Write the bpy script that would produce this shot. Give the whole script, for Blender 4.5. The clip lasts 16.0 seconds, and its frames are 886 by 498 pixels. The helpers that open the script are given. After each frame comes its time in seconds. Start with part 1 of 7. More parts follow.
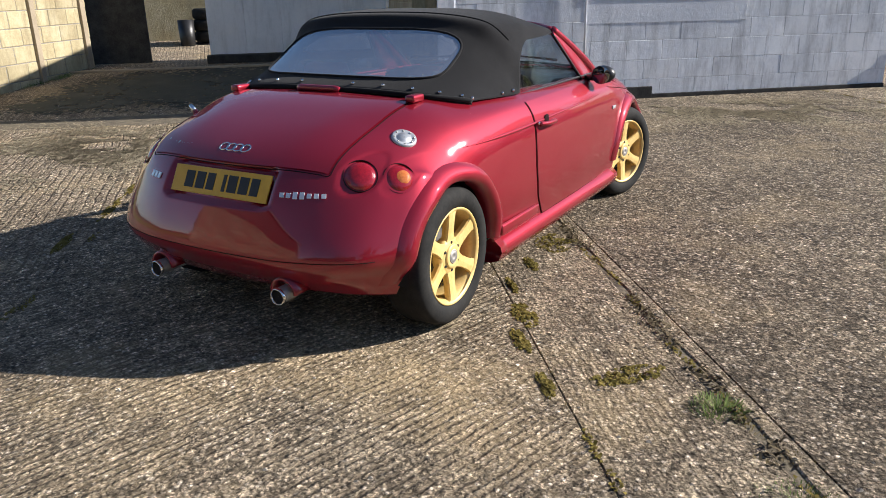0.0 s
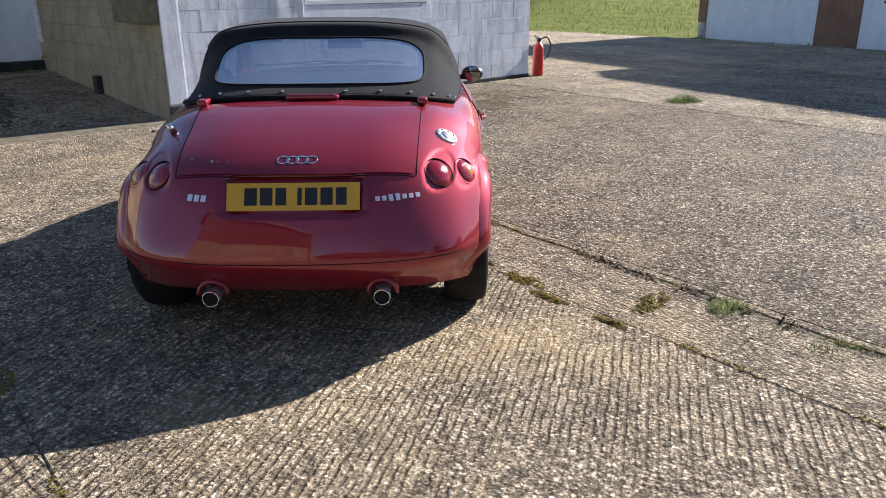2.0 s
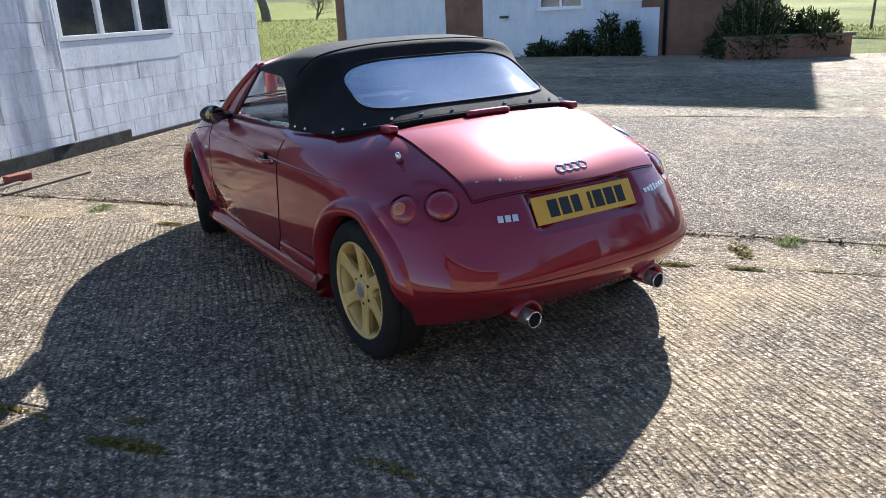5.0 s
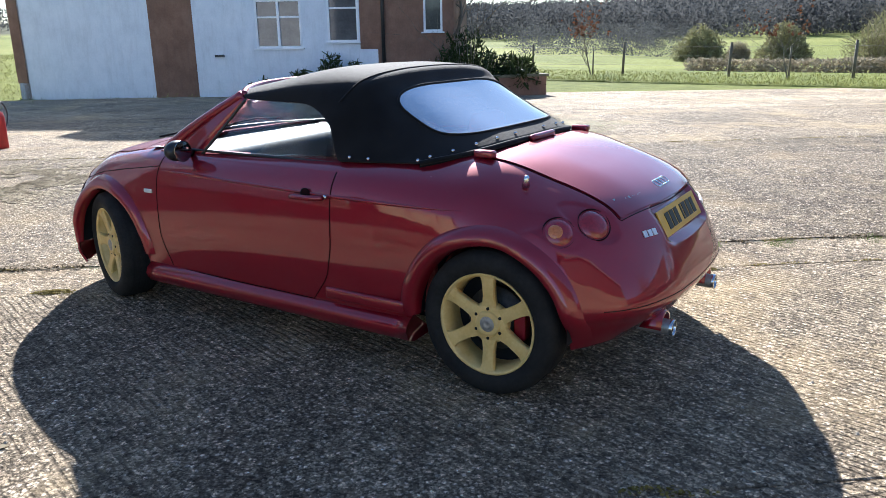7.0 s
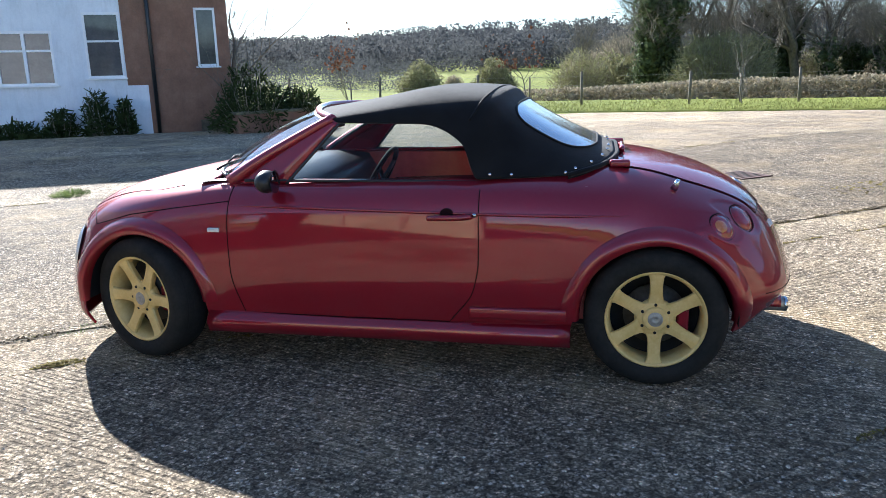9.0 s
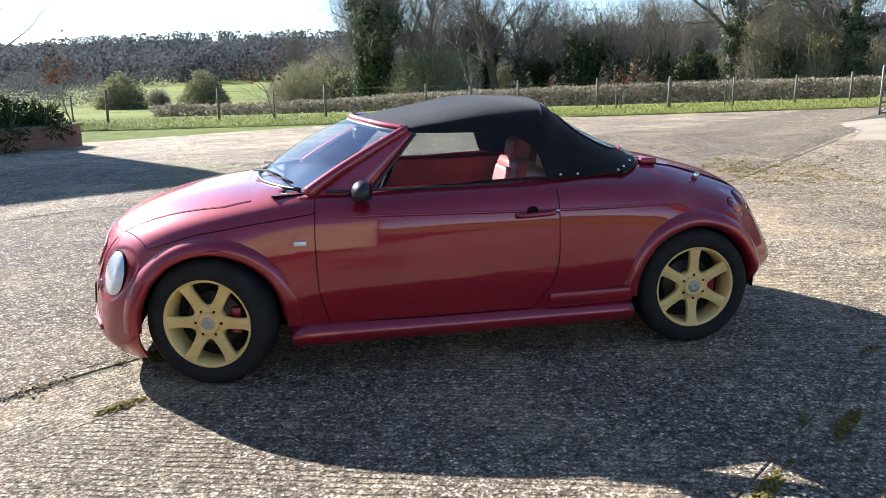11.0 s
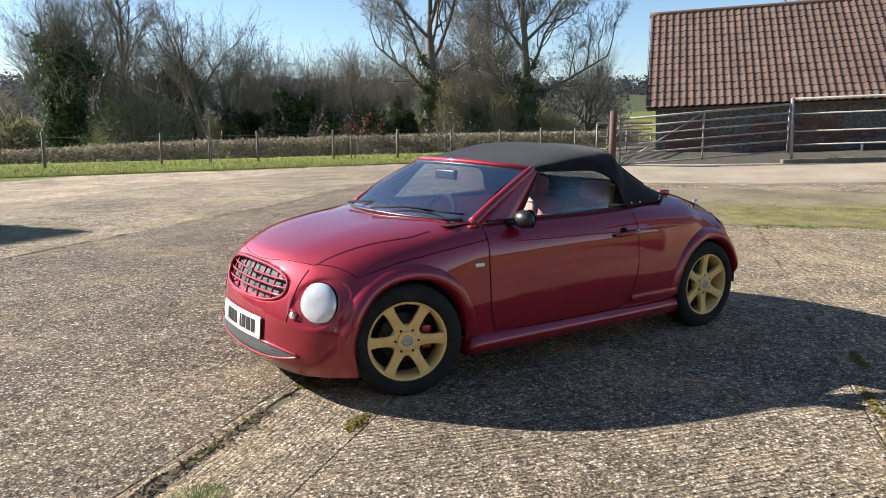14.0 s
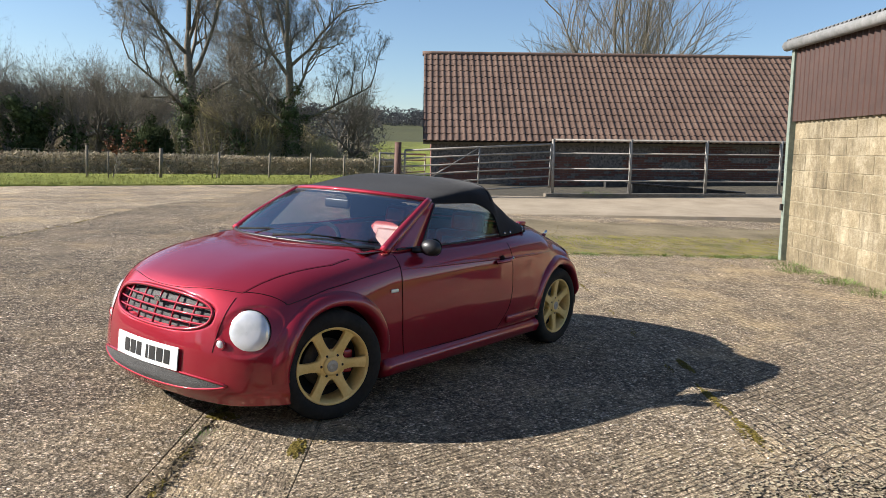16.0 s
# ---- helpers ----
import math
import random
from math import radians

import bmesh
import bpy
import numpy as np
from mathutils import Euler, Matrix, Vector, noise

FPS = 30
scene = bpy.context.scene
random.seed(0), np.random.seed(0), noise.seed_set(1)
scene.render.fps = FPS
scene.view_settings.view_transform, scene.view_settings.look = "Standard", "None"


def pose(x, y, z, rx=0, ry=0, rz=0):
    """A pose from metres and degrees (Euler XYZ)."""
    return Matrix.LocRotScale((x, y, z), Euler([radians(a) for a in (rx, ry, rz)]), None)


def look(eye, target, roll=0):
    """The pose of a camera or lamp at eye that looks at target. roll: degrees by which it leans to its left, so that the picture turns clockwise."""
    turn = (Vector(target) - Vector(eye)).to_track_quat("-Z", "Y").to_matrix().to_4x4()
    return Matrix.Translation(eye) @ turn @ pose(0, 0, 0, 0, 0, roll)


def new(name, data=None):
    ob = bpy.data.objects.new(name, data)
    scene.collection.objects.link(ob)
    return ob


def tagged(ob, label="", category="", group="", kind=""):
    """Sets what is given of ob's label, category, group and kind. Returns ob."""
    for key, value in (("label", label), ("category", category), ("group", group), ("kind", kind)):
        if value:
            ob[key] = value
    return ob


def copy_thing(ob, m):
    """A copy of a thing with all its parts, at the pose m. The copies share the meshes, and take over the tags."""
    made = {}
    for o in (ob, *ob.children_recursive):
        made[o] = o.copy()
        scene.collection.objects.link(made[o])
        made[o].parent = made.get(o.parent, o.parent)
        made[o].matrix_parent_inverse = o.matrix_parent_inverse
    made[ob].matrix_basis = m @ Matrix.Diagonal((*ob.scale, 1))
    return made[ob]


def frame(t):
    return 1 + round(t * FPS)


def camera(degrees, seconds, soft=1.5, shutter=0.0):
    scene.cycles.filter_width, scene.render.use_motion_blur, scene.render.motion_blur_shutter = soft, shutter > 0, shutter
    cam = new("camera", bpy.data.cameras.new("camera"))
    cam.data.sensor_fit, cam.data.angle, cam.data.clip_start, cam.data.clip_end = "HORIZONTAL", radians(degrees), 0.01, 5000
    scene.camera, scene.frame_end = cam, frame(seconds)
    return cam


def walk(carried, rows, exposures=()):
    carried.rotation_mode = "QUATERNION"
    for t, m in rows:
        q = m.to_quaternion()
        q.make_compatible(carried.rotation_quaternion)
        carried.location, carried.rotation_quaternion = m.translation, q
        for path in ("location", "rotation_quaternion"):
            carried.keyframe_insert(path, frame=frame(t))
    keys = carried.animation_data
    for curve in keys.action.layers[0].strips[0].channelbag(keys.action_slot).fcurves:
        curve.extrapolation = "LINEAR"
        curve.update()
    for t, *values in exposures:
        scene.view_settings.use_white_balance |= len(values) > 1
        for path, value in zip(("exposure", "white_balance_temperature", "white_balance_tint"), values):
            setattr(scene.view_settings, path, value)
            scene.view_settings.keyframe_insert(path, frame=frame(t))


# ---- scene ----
cam = camera(60.9, 16.0, 0.55)
PATH = [
    (0, (2.239, -3.498, 1.302), (1.212, -1.911, 0.647), -1.2),
    (0.5, (1.855, -3.745, 1.291), (1.059, -2.041, 0.61), -1.3),
    (1, (1.473, -3.954, 1.28), (0.939, -2.153, 0.592), -1.1),
    (1.5, (1.057, -4.122, 1.341), (0.779, -2.263, 0.658), -0.7),
    (2, (0.636, -4.326, 1.363), (0.59, -2.439, 0.702), -0.4),
    (2.5, (0.182, -4.385, 1.342), (0.329, -2.493, 0.71), -0.4),
    (3, (-0.243, -4.423, 1.364), (0.073, -2.545, 0.755), -0.7),
    (3.5, (-0.686, -4.394, 1.365), (-0.215, -2.546, 0.762), -1.2),
    (4, (-1.093, -4.204, 1.315), (-0.467, -2.403, 0.712), -1.5),
    (4.2, (-1.241, -4.125, 1.355), (-0.553, -2.348, 0.748), -1.6),
    (6.3, (-2.713, -3.044, 1.357), (-1.326, -1.735, 0.755), -2.5),
    (6.5, (-2.808, -2.929, 1.338), (-1.352, -1.691, 0.748), -2.0),
    (7, (-3.008, -2.524, 1.322), (-1.428, -1.424, 0.781), -0.9),
    (7.5, (-3.269, -2.165, 1.264), (-1.585, -1.21, 0.759), 0.0),
    (8, (-3.484, -1.83, 1.294), (-1.716, -1.029, 0.814), 0.2),
    (8.5, (-3.588, -1.417, 1.272), (-1.751, -0.781, 0.801), -0.4),
    (9, (-3.731, -1.021, 1.284), (-1.844, -0.55, 0.817), -1.4),
    (9.2, (-3.797, -0.823, 1.284), (-1.893, -0.425, 0.815), -1.7),
    (11.3, (-4.085, 0.817, 1.325), (-2.169, 0.449, 0.885), -0.8),
    (11.5, (-4.061, 0.997, 1.291), (-2.155, 0.573, 0.861), -0.5),
    (12, (-4.045, 1.408, 1.33), (-2.166, 0.856, 0.924), -0.1),
    (12.5, (-4.102, 1.843, 1.343), (-2.252, 1.188, 0.957), -0.2),
    (13, (-4.096, 2.176, 1.34), (-2.284, 1.408, 0.98), -0.6),
    (13.5, (-3.972, 2.542, 1.35), (-2.217, 1.648, 1.006), -0.7),
    (14, (-3.95, 2.878, 1.34), (-2.276, 1.835, 1.008), -0.2),
    (14.5, (-3.935, 3.198, 1.368), (-2.36, 2.006, 1.052), 0.7),
    (15, (-3.793, 3.405, 1.314), (-2.321, 2.084, 1.015), 1.7),
    (15.5, (-3.687, 3.568, 1.341), (-2.328, 2.125, 1.072), 2.4),
    (16, (-3.568, 3.655, 1.367), (-2.312, 2.119, 1.115), 2.6),
]
EXPOSURE = [(0, .95, 5950, 12), (1, 1.10, 5900, 12), (2, 1.23, 5800, 13), (3.5, 1.32, 5550, 13), (4.2, 1.4, 5600, 12), (6.3, 1.72, 5600, 11), (7, 1.74, 5600, 11), (9.2, 1.9, 5500, 10), (11.3, 1.7, 5550, 12), (12, 1.56, 5600, 12), (12.5, 1.48, 5680, 12), (13.5, 1.40, 5850, 12), (16, 1.18, 6050, 12)]
walk(cam, [(r[0], look(*r[1:])) for r in PATH], EXPOSURE)

# ---- light ----
SUN_AZ, SUN_EL = radians(40.0), radians(28.4)      # azimuth from +x towards +y
world = bpy.data.worlds.new("world")
scene.world = world
world.use_nodes = True
_nt = world.node_tree
_sky = _nt.nodes.new("ShaderNodeTexSky")
_sky.sky_type, _sky.sun_disc = 'NISHITA', False
_sky.sun_elevation, _sky.sun_rotation = SUN_EL, radians(90.0) - SUN_AZ
_sky.air_density, _sky.dust_density, _sky.ozone_density = 1.0, 0.2, 2.4
_nt.nodes["Background"].inputs["Strength"].default_value = 0.060
_nt.links.new(_sky.outputs[0], _nt.nodes["Background"].inputs["Color"])
_sun = bpy.data.lights.new("sun", 'SUN')
_sun.energy, _sun.angle, _sun.color = 4.8, radians(0.55), (1.0, 0.91, 0.78)
sun = new("sun", _sun)
sun.matrix_world = look((30 * math.cos(SUN_AZ), 30 * math.sin(SUN_AZ), 30 * math.tan(SUN_EL)), (0, 0, 0))

# ---- helpers ----


def link_mesh(name, verts, faces, material, parent=None, smooth=False, label=""):
    me = bpy.data.meshes.new(name)
    me.from_pydata([tuple(v) for v in verts], [], [tuple(int(i) for i in f) for f in faces])
    if material is not None:
        me.materials.append(material)
    if smooth:
        me.polygons.foreach_set("use_smooth", [True] * len(me.polygons))
    me.update()
    ob = new(name, me)
    ob.parent = parent
    if label:
        ob["label"] = label
    return ob


def part(name, bm, material, parent=None, label="", smooth=False):
    """One mesh object out of a bmesh."""
    me = bpy.data.meshes.new(name)
    bm.to_mesh(me)
    bm.free()
    if material is not None:
        me.materials.append(material)
    if smooth:
        me.polygons.foreach_set("use_smooth", [True] * len(me.polygons))
    ob = new(name, me)
    ob.parent = parent
    if label:
        ob["label"] = label
    return ob


def add_box(bm, sx, sy, sz, m=None, bevel=0.0):
    """A box of that size, its base centre at the origin, laid by m."""
    r = bmesh.ops.create_cube(bm, size=1.0)
    vs = r["verts"]
    bmesh.ops.transform(bm, matrix=Matrix.Translation((0, 0, sz / 2)) @ Matrix.Diagonal((sx, sy, sz, 1)), verts=vs)
    if bevel > 0:
        es = list({e for v in vs for e in v.link_edges})
        g = bmesh.ops.bevel(bm, geom=es, offset=bevel, segments=2, affect='EDGES', profile=0.6)
        vs = list({v for f in g["faces"] for v in f.verts} | {v for v in vs if v.is_valid})
    if m is not None:
        bmesh.ops.transform(bm, matrix=m, verts=vs)
    return vs


def box_bm(sx, sy, sz, m=None, bevel=0.0):
    bm = bmesh.new()
    add_box(bm, sx, sy, sz, m, bevel)
    return bm


def grid_faces(n, m, closed=False):
    out = []
    for i in range(n - 1):
        for j in range(m if closed else m - 1):
            k = (j + 1) % m
            out.append((i * m + j, i * m + k, (i + 1) * m + k, (i + 1) * m + j))
    return out


def tube_data(path, radii, sides=8, squash=1.0, cap=True):
    """Vertices and faces of a round tube along path; radii is one number or one for each point."""
    pts = [Vector(p) for p in path]
    rs = radii if hasattr(radii, "__len__") else [radii] * len(pts)
    verts, faces = [], []
    side = None
    for i, p in enumerate(pts):
        d = (pts[min(i + 1, len(pts) - 1)] - pts[max(i - 1, 0)]).normalized()
        if side is None:
            side = d.cross(Vector((0, 0, 1)) if abs(d.z) < 0.95 else Vector((1, 0, 0))).normalized()
        side = (side - d * side.dot(d)).normalized()
        up = side.cross(d)
        for k in range(sides):
            a = 2 * math.pi * k / sides
            verts.append(p + side * (math.cos(a) * rs[i]) + up * (math.sin(a) * rs[i] * squash))
    faces = grid_faces(len(pts), sides, True)
    if cap:
        faces.append(tuple(range(sides - 1, -1, -1)))
        faces.append(tuple(range((len(pts) - 1) * sides, len(pts) * sides)))
    return verts, faces


def tube(name, path, radii, material, parent=None, sides=8, squash=1.0, label=""):
    v, f = tube_data(path, radii, sides, squash)
    return link_mesh(name, v, f, material, parent, True, label)


def lathe(name, profile, material, parent=None, steps=48, axis='X', label=""):
    """Turns a profile of (radius, along) round the axis."""
    verts = []
    for r, h in profile:
        for k in range(steps):
            a = 2 * math.pi * k / steps
            c, s = r * math.cos(a), r * math.sin(a)
            verts.append((h, c, s) if axis == 'X' else ((c, h, s) if axis == 'Y' else (c, s, h)))
    return link_mesh(name, verts, grid_faces(len(profile), steps, True), material, parent, True, label)


def pchip(vals, ts):
    """Monotone cubic through vals (n, ...) at the whole numbers, read at ts."""
    y = np.asarray(vals, float)
    d = y[1:] - y[:-1]
    m = np.zeros_like(y)
    a, b = d[:-1], d[1:]
    with np.errstate(divide="ignore", invalid="ignore"):
        h = 2 * a * b / (a + b)
    m[1:-1] = np.where(a * b > 0, np.nan_to_num(h), 0)
    m[0], m[-1] = d[0], d[-1]
    i = np.clip(np.floor(ts).astype(int), 0, len(y) - 2)
    t = (ts - i).reshape(-1, *([1] * (y.ndim - 1)))
    return ((2 * t**3 - 3 * t**2 + 1) * y[i] + (t**3 - 2 * t**2 + t) * m[i] + (-2 * t**3 + 3 * t**2) * y[i + 1] + (t**3 - t**2) * m[i + 1])


def smooth_line(pts, per=8):
    n = len(pts)
    return [Vector(p) for p in pchip(np.array(pts, float), np.linspace(0, n - 1, (n - 1) * per + 1))]


def thing(name, m, label, category, group="", kind=""):
    e = new(name)
    e.matrix_basis = m
    e.empty_display_size = 0.2
    return tagged(e, label, category, group, kind)


# ---- materials ----


def mat_new(name):
    m = bpy.data.materials.new(name)
    m.use_nodes = True
    return m, m.node_tree, m.node_tree.nodes["Principled BSDF"]


def nd(nt, kind, **kw):
    n = nt.nodes.new(kind)
    for k, v in kw.items():
        n.inputs[k].default_value = v
    return n


def coords(nt, scale=(1, 1, 1), rot=(0, 0, 0), use="Object"):
    tc = nt.nodes.new("ShaderNodeTexCoord")
    mp = nt.nodes.new("ShaderNodeMapping")
    mp.inputs["Scale"].default_value, mp.inputs["Rotation"].default_value = scale, rot
    nt.links.new(tc.outputs[use], mp.inputs["Vector"])
    return mp.outputs[0]


def noise_n(nt, vec, scale, detail=4.0, rough=0.55):
    n = nd(nt, "ShaderNodeTexNoise", Scale=scale, Detail=detail, Roughness=rough)
    nt.links.new(vec, n.inputs["Vector"])
    return n.outputs["Fac"]


def ramp(nt, fac, stops):
    r = nt.nodes.new("ShaderNodeValToRGB")
    el = r.color_ramp.elements
    while len(el) < len(stops):
        el.new(0.5)
    for e, (p, c) in zip(el, stops):
        e.position = p
        e.color = (*c, 1) if len(c) == 3 else c
    nt.links.new(fac, r.inputs["Fac"])
    return r.outputs["Color"]


def g3(v):
    return (v, v, v)


def mixc(nt, fac, a, b, mode='MIX'):
    m = nt.nodes.new("ShaderNodeMix")
    m.data_type, m.blend_type = 'RGBA', mode
    for sock, v in ((m.inputs[0], fac), (m.inputs[6], a), (m.inputs[7], b)):
        if hasattr(v, "is_linked"):
            nt.links.new(v, sock)
        elif hasattr(v, "__len__"):
            sock.default_value = (*v, 1)
        else:
            sock.default_value = v
    return m.outputs[2]


def mathn(nt, op, a, b=0.0, clamp=False):
    m = nt.nodes.new("ShaderNodeMath")
    m.operation, m.use_clamp = op, clamp
    for sock, v in ((m.inputs[0], a), (m.inputs[1], b)):
        if hasattr(v, "is_linked"):
            nt.links.new(v, sock)
        else:
            sock.default_value = v
    return m.outputs[0]


def bump(nt, bs, height, dist=0.01, strength=1.0):
    b = nd(nt, "ShaderNodeBump", Strength=strength, Distance=dist)
    nt.links.new(height, b.inputs["Height"])
    nt.links.new(b.outputs[0], bs.inputs["Normal"])


def simple(name, c1, c2, rough=0.6, scale=20.0, bump_d=0.0, metallic=0.0, rough2=None, coat=0.0, spec=0.5, use="Object", fine=6.0):
    """A surface of two tones mixed at two scales, with fine relief."""
    m, nt, bs = mat_new(name)
    v = coords(nt, use=use)
    a, b = noise_n(nt, v, scale, 5), noise_n(nt, v, scale * fine, 3)
    f = mathn(nt, 'ADD', mathn(nt, 'MULTIPLY', a, 0.65), mathn(nt, 'MULTIPLY', b, 0.35))
    nt.links.new(ramp(nt, f, [(0.35, c1), (0.65, c2)]), bs.inputs["Base Color"])
    if rough2 is not None:
        nt.links.new(ramp(nt, a, [(0.3, g3(rough)), (0.7, g3(rough2))]), bs.inputs["Roughness"])
    else:
        bs.inputs["Roughness"].default_value = rough
    bs.inputs["Metallic"].default_value = metallic
    bs.inputs["Coat Weight"].default_value = coat
    bs.inputs["Specular IOR Level"].default_value = spec
    if bump_d:
        bump(nt, bs, f, bump_d)
    return m


def rand_tint(nt, col, amount=0.25, source="object"):
    """Varies a colour from piece to piece."""
    n = nt.nodes.new("ShaderNodeObjectInfo" if source == "object" else "ShaderNodeNewGeometry")
    r = n.outputs["Random"] if source == "object" else n.outputs["Random Per Island"]
    v = mathn(nt, 'ADD', mathn(nt, 'MULTIPLY', r, 2 * amount), 1 - amount)
    hs = nd(nt, "ShaderNodeHueSaturation")
    nt.links.new(col, hs.inputs["Color"])
    nt.links.new(v, hs.inputs["Value"])
    return hs.outputs[0]


def make_paint():
    m, nt, bs = mat_new("red_metallic_paint")
    v = coords(nt)
    n = noise_n(nt, v, 900.0, 2)
    big = noise_n(nt, v, 3.0, 5)
    c = mixc(nt, mathn(nt, 'MULTIPLY', n, 0.5), (0.235, 0.005, 0.016), (0.345, 0.010, 0.029))
    dust = ramp(nt, big, [(0.45, g3(0)), (0.8, g3(0.025))])
    nt.links.new(mixc(nt, dust, c, (0.32, 0.22, 0.17)), bs.inputs["Base Color"])
    bs.inputs["Metallic"].default_value = 0.5
    bs.inputs["Specular IOR Level"].default_value = 0.15
    nt.links.new(ramp(nt, big, [(0.3, g3(0.48)), (0.75, g3(0.58))]), bs.inputs["Roughness"])
    bs.inputs["Coat Weight"].default_value = 1.0
    bs.inputs["Coat IOR"].default_value = 1.65
    nt.links.new(ramp(nt, big, [(0.3, g3(0.035)), (0.8, g3(0.085))]), bs.inputs["Coat Roughness"])
    w = nd(nt, "ShaderNodeBump", Strength=0.05, Distance=0.01)
    nt.links.new(noise_n(nt, v, 9.0, 2), w.inputs["Height"])
    nt.links.new(w.outputs[0], bs.inputs["Coat Normal"])
    return m


def make_glass(name, tint, rough=0.0, mirror=0.6, haze=0.0):
    """Thin glass: clear through, mirror at a glance, with a light film of dirt."""
    m, nt, bs = mat_new(name)
    nt.nodes.remove(bs)
    out = nt.nodes["Material Output"]
    tr = nd(nt, "ShaderNodeBsdfTransparent", Color=(*tint, 1))
    gl = nd(nt, "ShaderNodeBsdfGlossy", Color=(1, 1, 1, 1), Roughness=rough)
    fr = nd(nt, "ShaderNodeFresnel", IOR=1.5)
    mx = nt.nodes.new("ShaderNodeMixShader")
    nt.links.new(mathn(nt, 'MULTIPLY', fr.outputs[0], mirror, True), mx.inputs[0])
    nt.links.new(tr.outputs[0], mx.inputs[1])
    nt.links.new(gl.outputs[0], mx.inputs[2])
    df = nd(nt, "ShaderNodeBsdfDiffuse", Color=(0.55, 0.55, 0.55, 1))
    m2 = nt.nodes.new("ShaderNodeMixShader")
    v = coords(nt)
    nt.links.new(ramp(nt, noise_n(nt, v, 5.0, 6, 0.65), [(0.3, g3(haze * 0.5)), (0.75, g3(haze))]), m2.inputs[0])
    nt.links.new(mx.outputs[0], m2.inputs[1])
    nt.links.new(df.outputs[0], m2.inputs[2])
    nt.links.new(m2.outputs[0], out.inputs["Surface"])
    return m


PAINT = make_paint()
RUBBER = simple("tyre_rubber", (0.012, 0.012, 0.012), (0.026, 0.025, 0.023), 0.8, 12, 0.002, spec=0.2)
BLACK = simple("black_plastic", (0.012, 0.012, 0.013), (0.022, 0.022, 0.023), 0.4, 20, 0.001)
MATT_BLACK = simple("matt_black", (0.008, 0.008, 0.009), (0.02, 0.02, 0.02), 0.75, 20, spec=0.15)
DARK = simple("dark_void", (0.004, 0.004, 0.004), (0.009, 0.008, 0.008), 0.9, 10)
GOLD = simple("gold_wheel_paint", (0.64, 0.43, 0.13), (0.76, 0.56, 0.23), 0.42, 15, 0.0006, 0.10, 0.55)
SATIN = simple("satin_aluminium", (0.38, 0.39, 0.40), (0.58, 0.59, 0.60), 0.38, 18, 0.0004, 0.6, 0.5)
CANVAS = simple("black_canvas", (0.006, 0.006, 0.007), (0.014, 0.014, 0.015), 0.85, 6, 0.002, spec=0.1, fine=80)
CANVAS.node_tree.nodes["Principled BSDF"].inputs["Sheen Weight"].default_value = 0.10
CHROME = simple("chrome", (0.6, 0.6, 0.6), (0.75, 0.75, 0.75), 0.12, 10, 0, 1.0)
STEEL = simple("dull_steel", (0.30, 0.29, 0.27), (0.50, 0.48, 0.45), 0.45, 14, 0.001, 0.8, 0.65)
# brake disc steel, its colour darkened for the shade behind the spokes
SHADED_STEEL = simple("dull_shaded_steel", (0.05, 0.047, 0.043), (0.11, 0.10, 0.09), 0.6, 14, 0.001, 0.6)
SEAM = simple("seam_shadow_gap", (0.012, 0.003, 0.004), (0.022, 0.006, 0.007), 0.8, 10, spec=0.1)
REDLENS = simple("red_lens", (0.20, 0.003, 0.007), (0.32, 0.006, 0.012), 0.12, 120, 0.001, coat=1.0)
AMBERLENS = simple("amber_lens", (0.42, 0.10, 0.015), (0.60, 0.20, 0.04), 0.12, 120, 0.001, coat=1.0)
CLEARLENS = simple("clear_lens", (0.60, 0.62, 0.63), (0.82, 0.83, 0.84), 0.20, 7, 0.0012, 0.30, coat=1.0, fine=3)
PLATE_Y = simple("yellow_plate", (0.66, 0.37, 0.02), (0.75, 0.45, 0.04), 0.35, 8)
PLATE_W = simple("white_plate", (0.70, 0.70, 0.68), (0.80, 0.80, 0.78), 0.35, 8)
INK = simple("black_ink", (0.01, 0.01, 0.01), (0.02, 0.02, 0.02), 0.5, 8)
WHITE_INK = simple("white_lettering", (0.70, 0.70, 0.72), (0.85, 0.85, 0.86), 0.3, 8, 0, 0.4)
RED_LEATHER = simple("red_leather", (0.36, 0.045, 0.035), (0.50, 0.09, 0.065), 0.45, 25, 0.002)
CREAM_LEATHER = simple("pale_leather", (0.34, 0.14, 0.11), (0.46, 0.21, 0.17), 0.5, 25, 0.002)
GLASS = make_glass("car_glass", (0.80, 0.84, 0.85), 0.0, mirror=0.31, haze=0.005)
SIDE_GLASS = make_glass("side_glass", (0.80, 0.83, 0.84), 0.0, mirror=0.11, haze=0.004)
PLASTIC_WINDOW = make_glass("plastic_window", (0.50, 0.51, 0.53), 0.05, haze=0.17)

# ---- materials of the place ----
U_DIR, V_DIR = Vector((.64, -.768, 0)), Vector((.768, .64, 0))     # along the yard's joints, and across them
JOINT_TURN = math.atan2(-.768, .64)


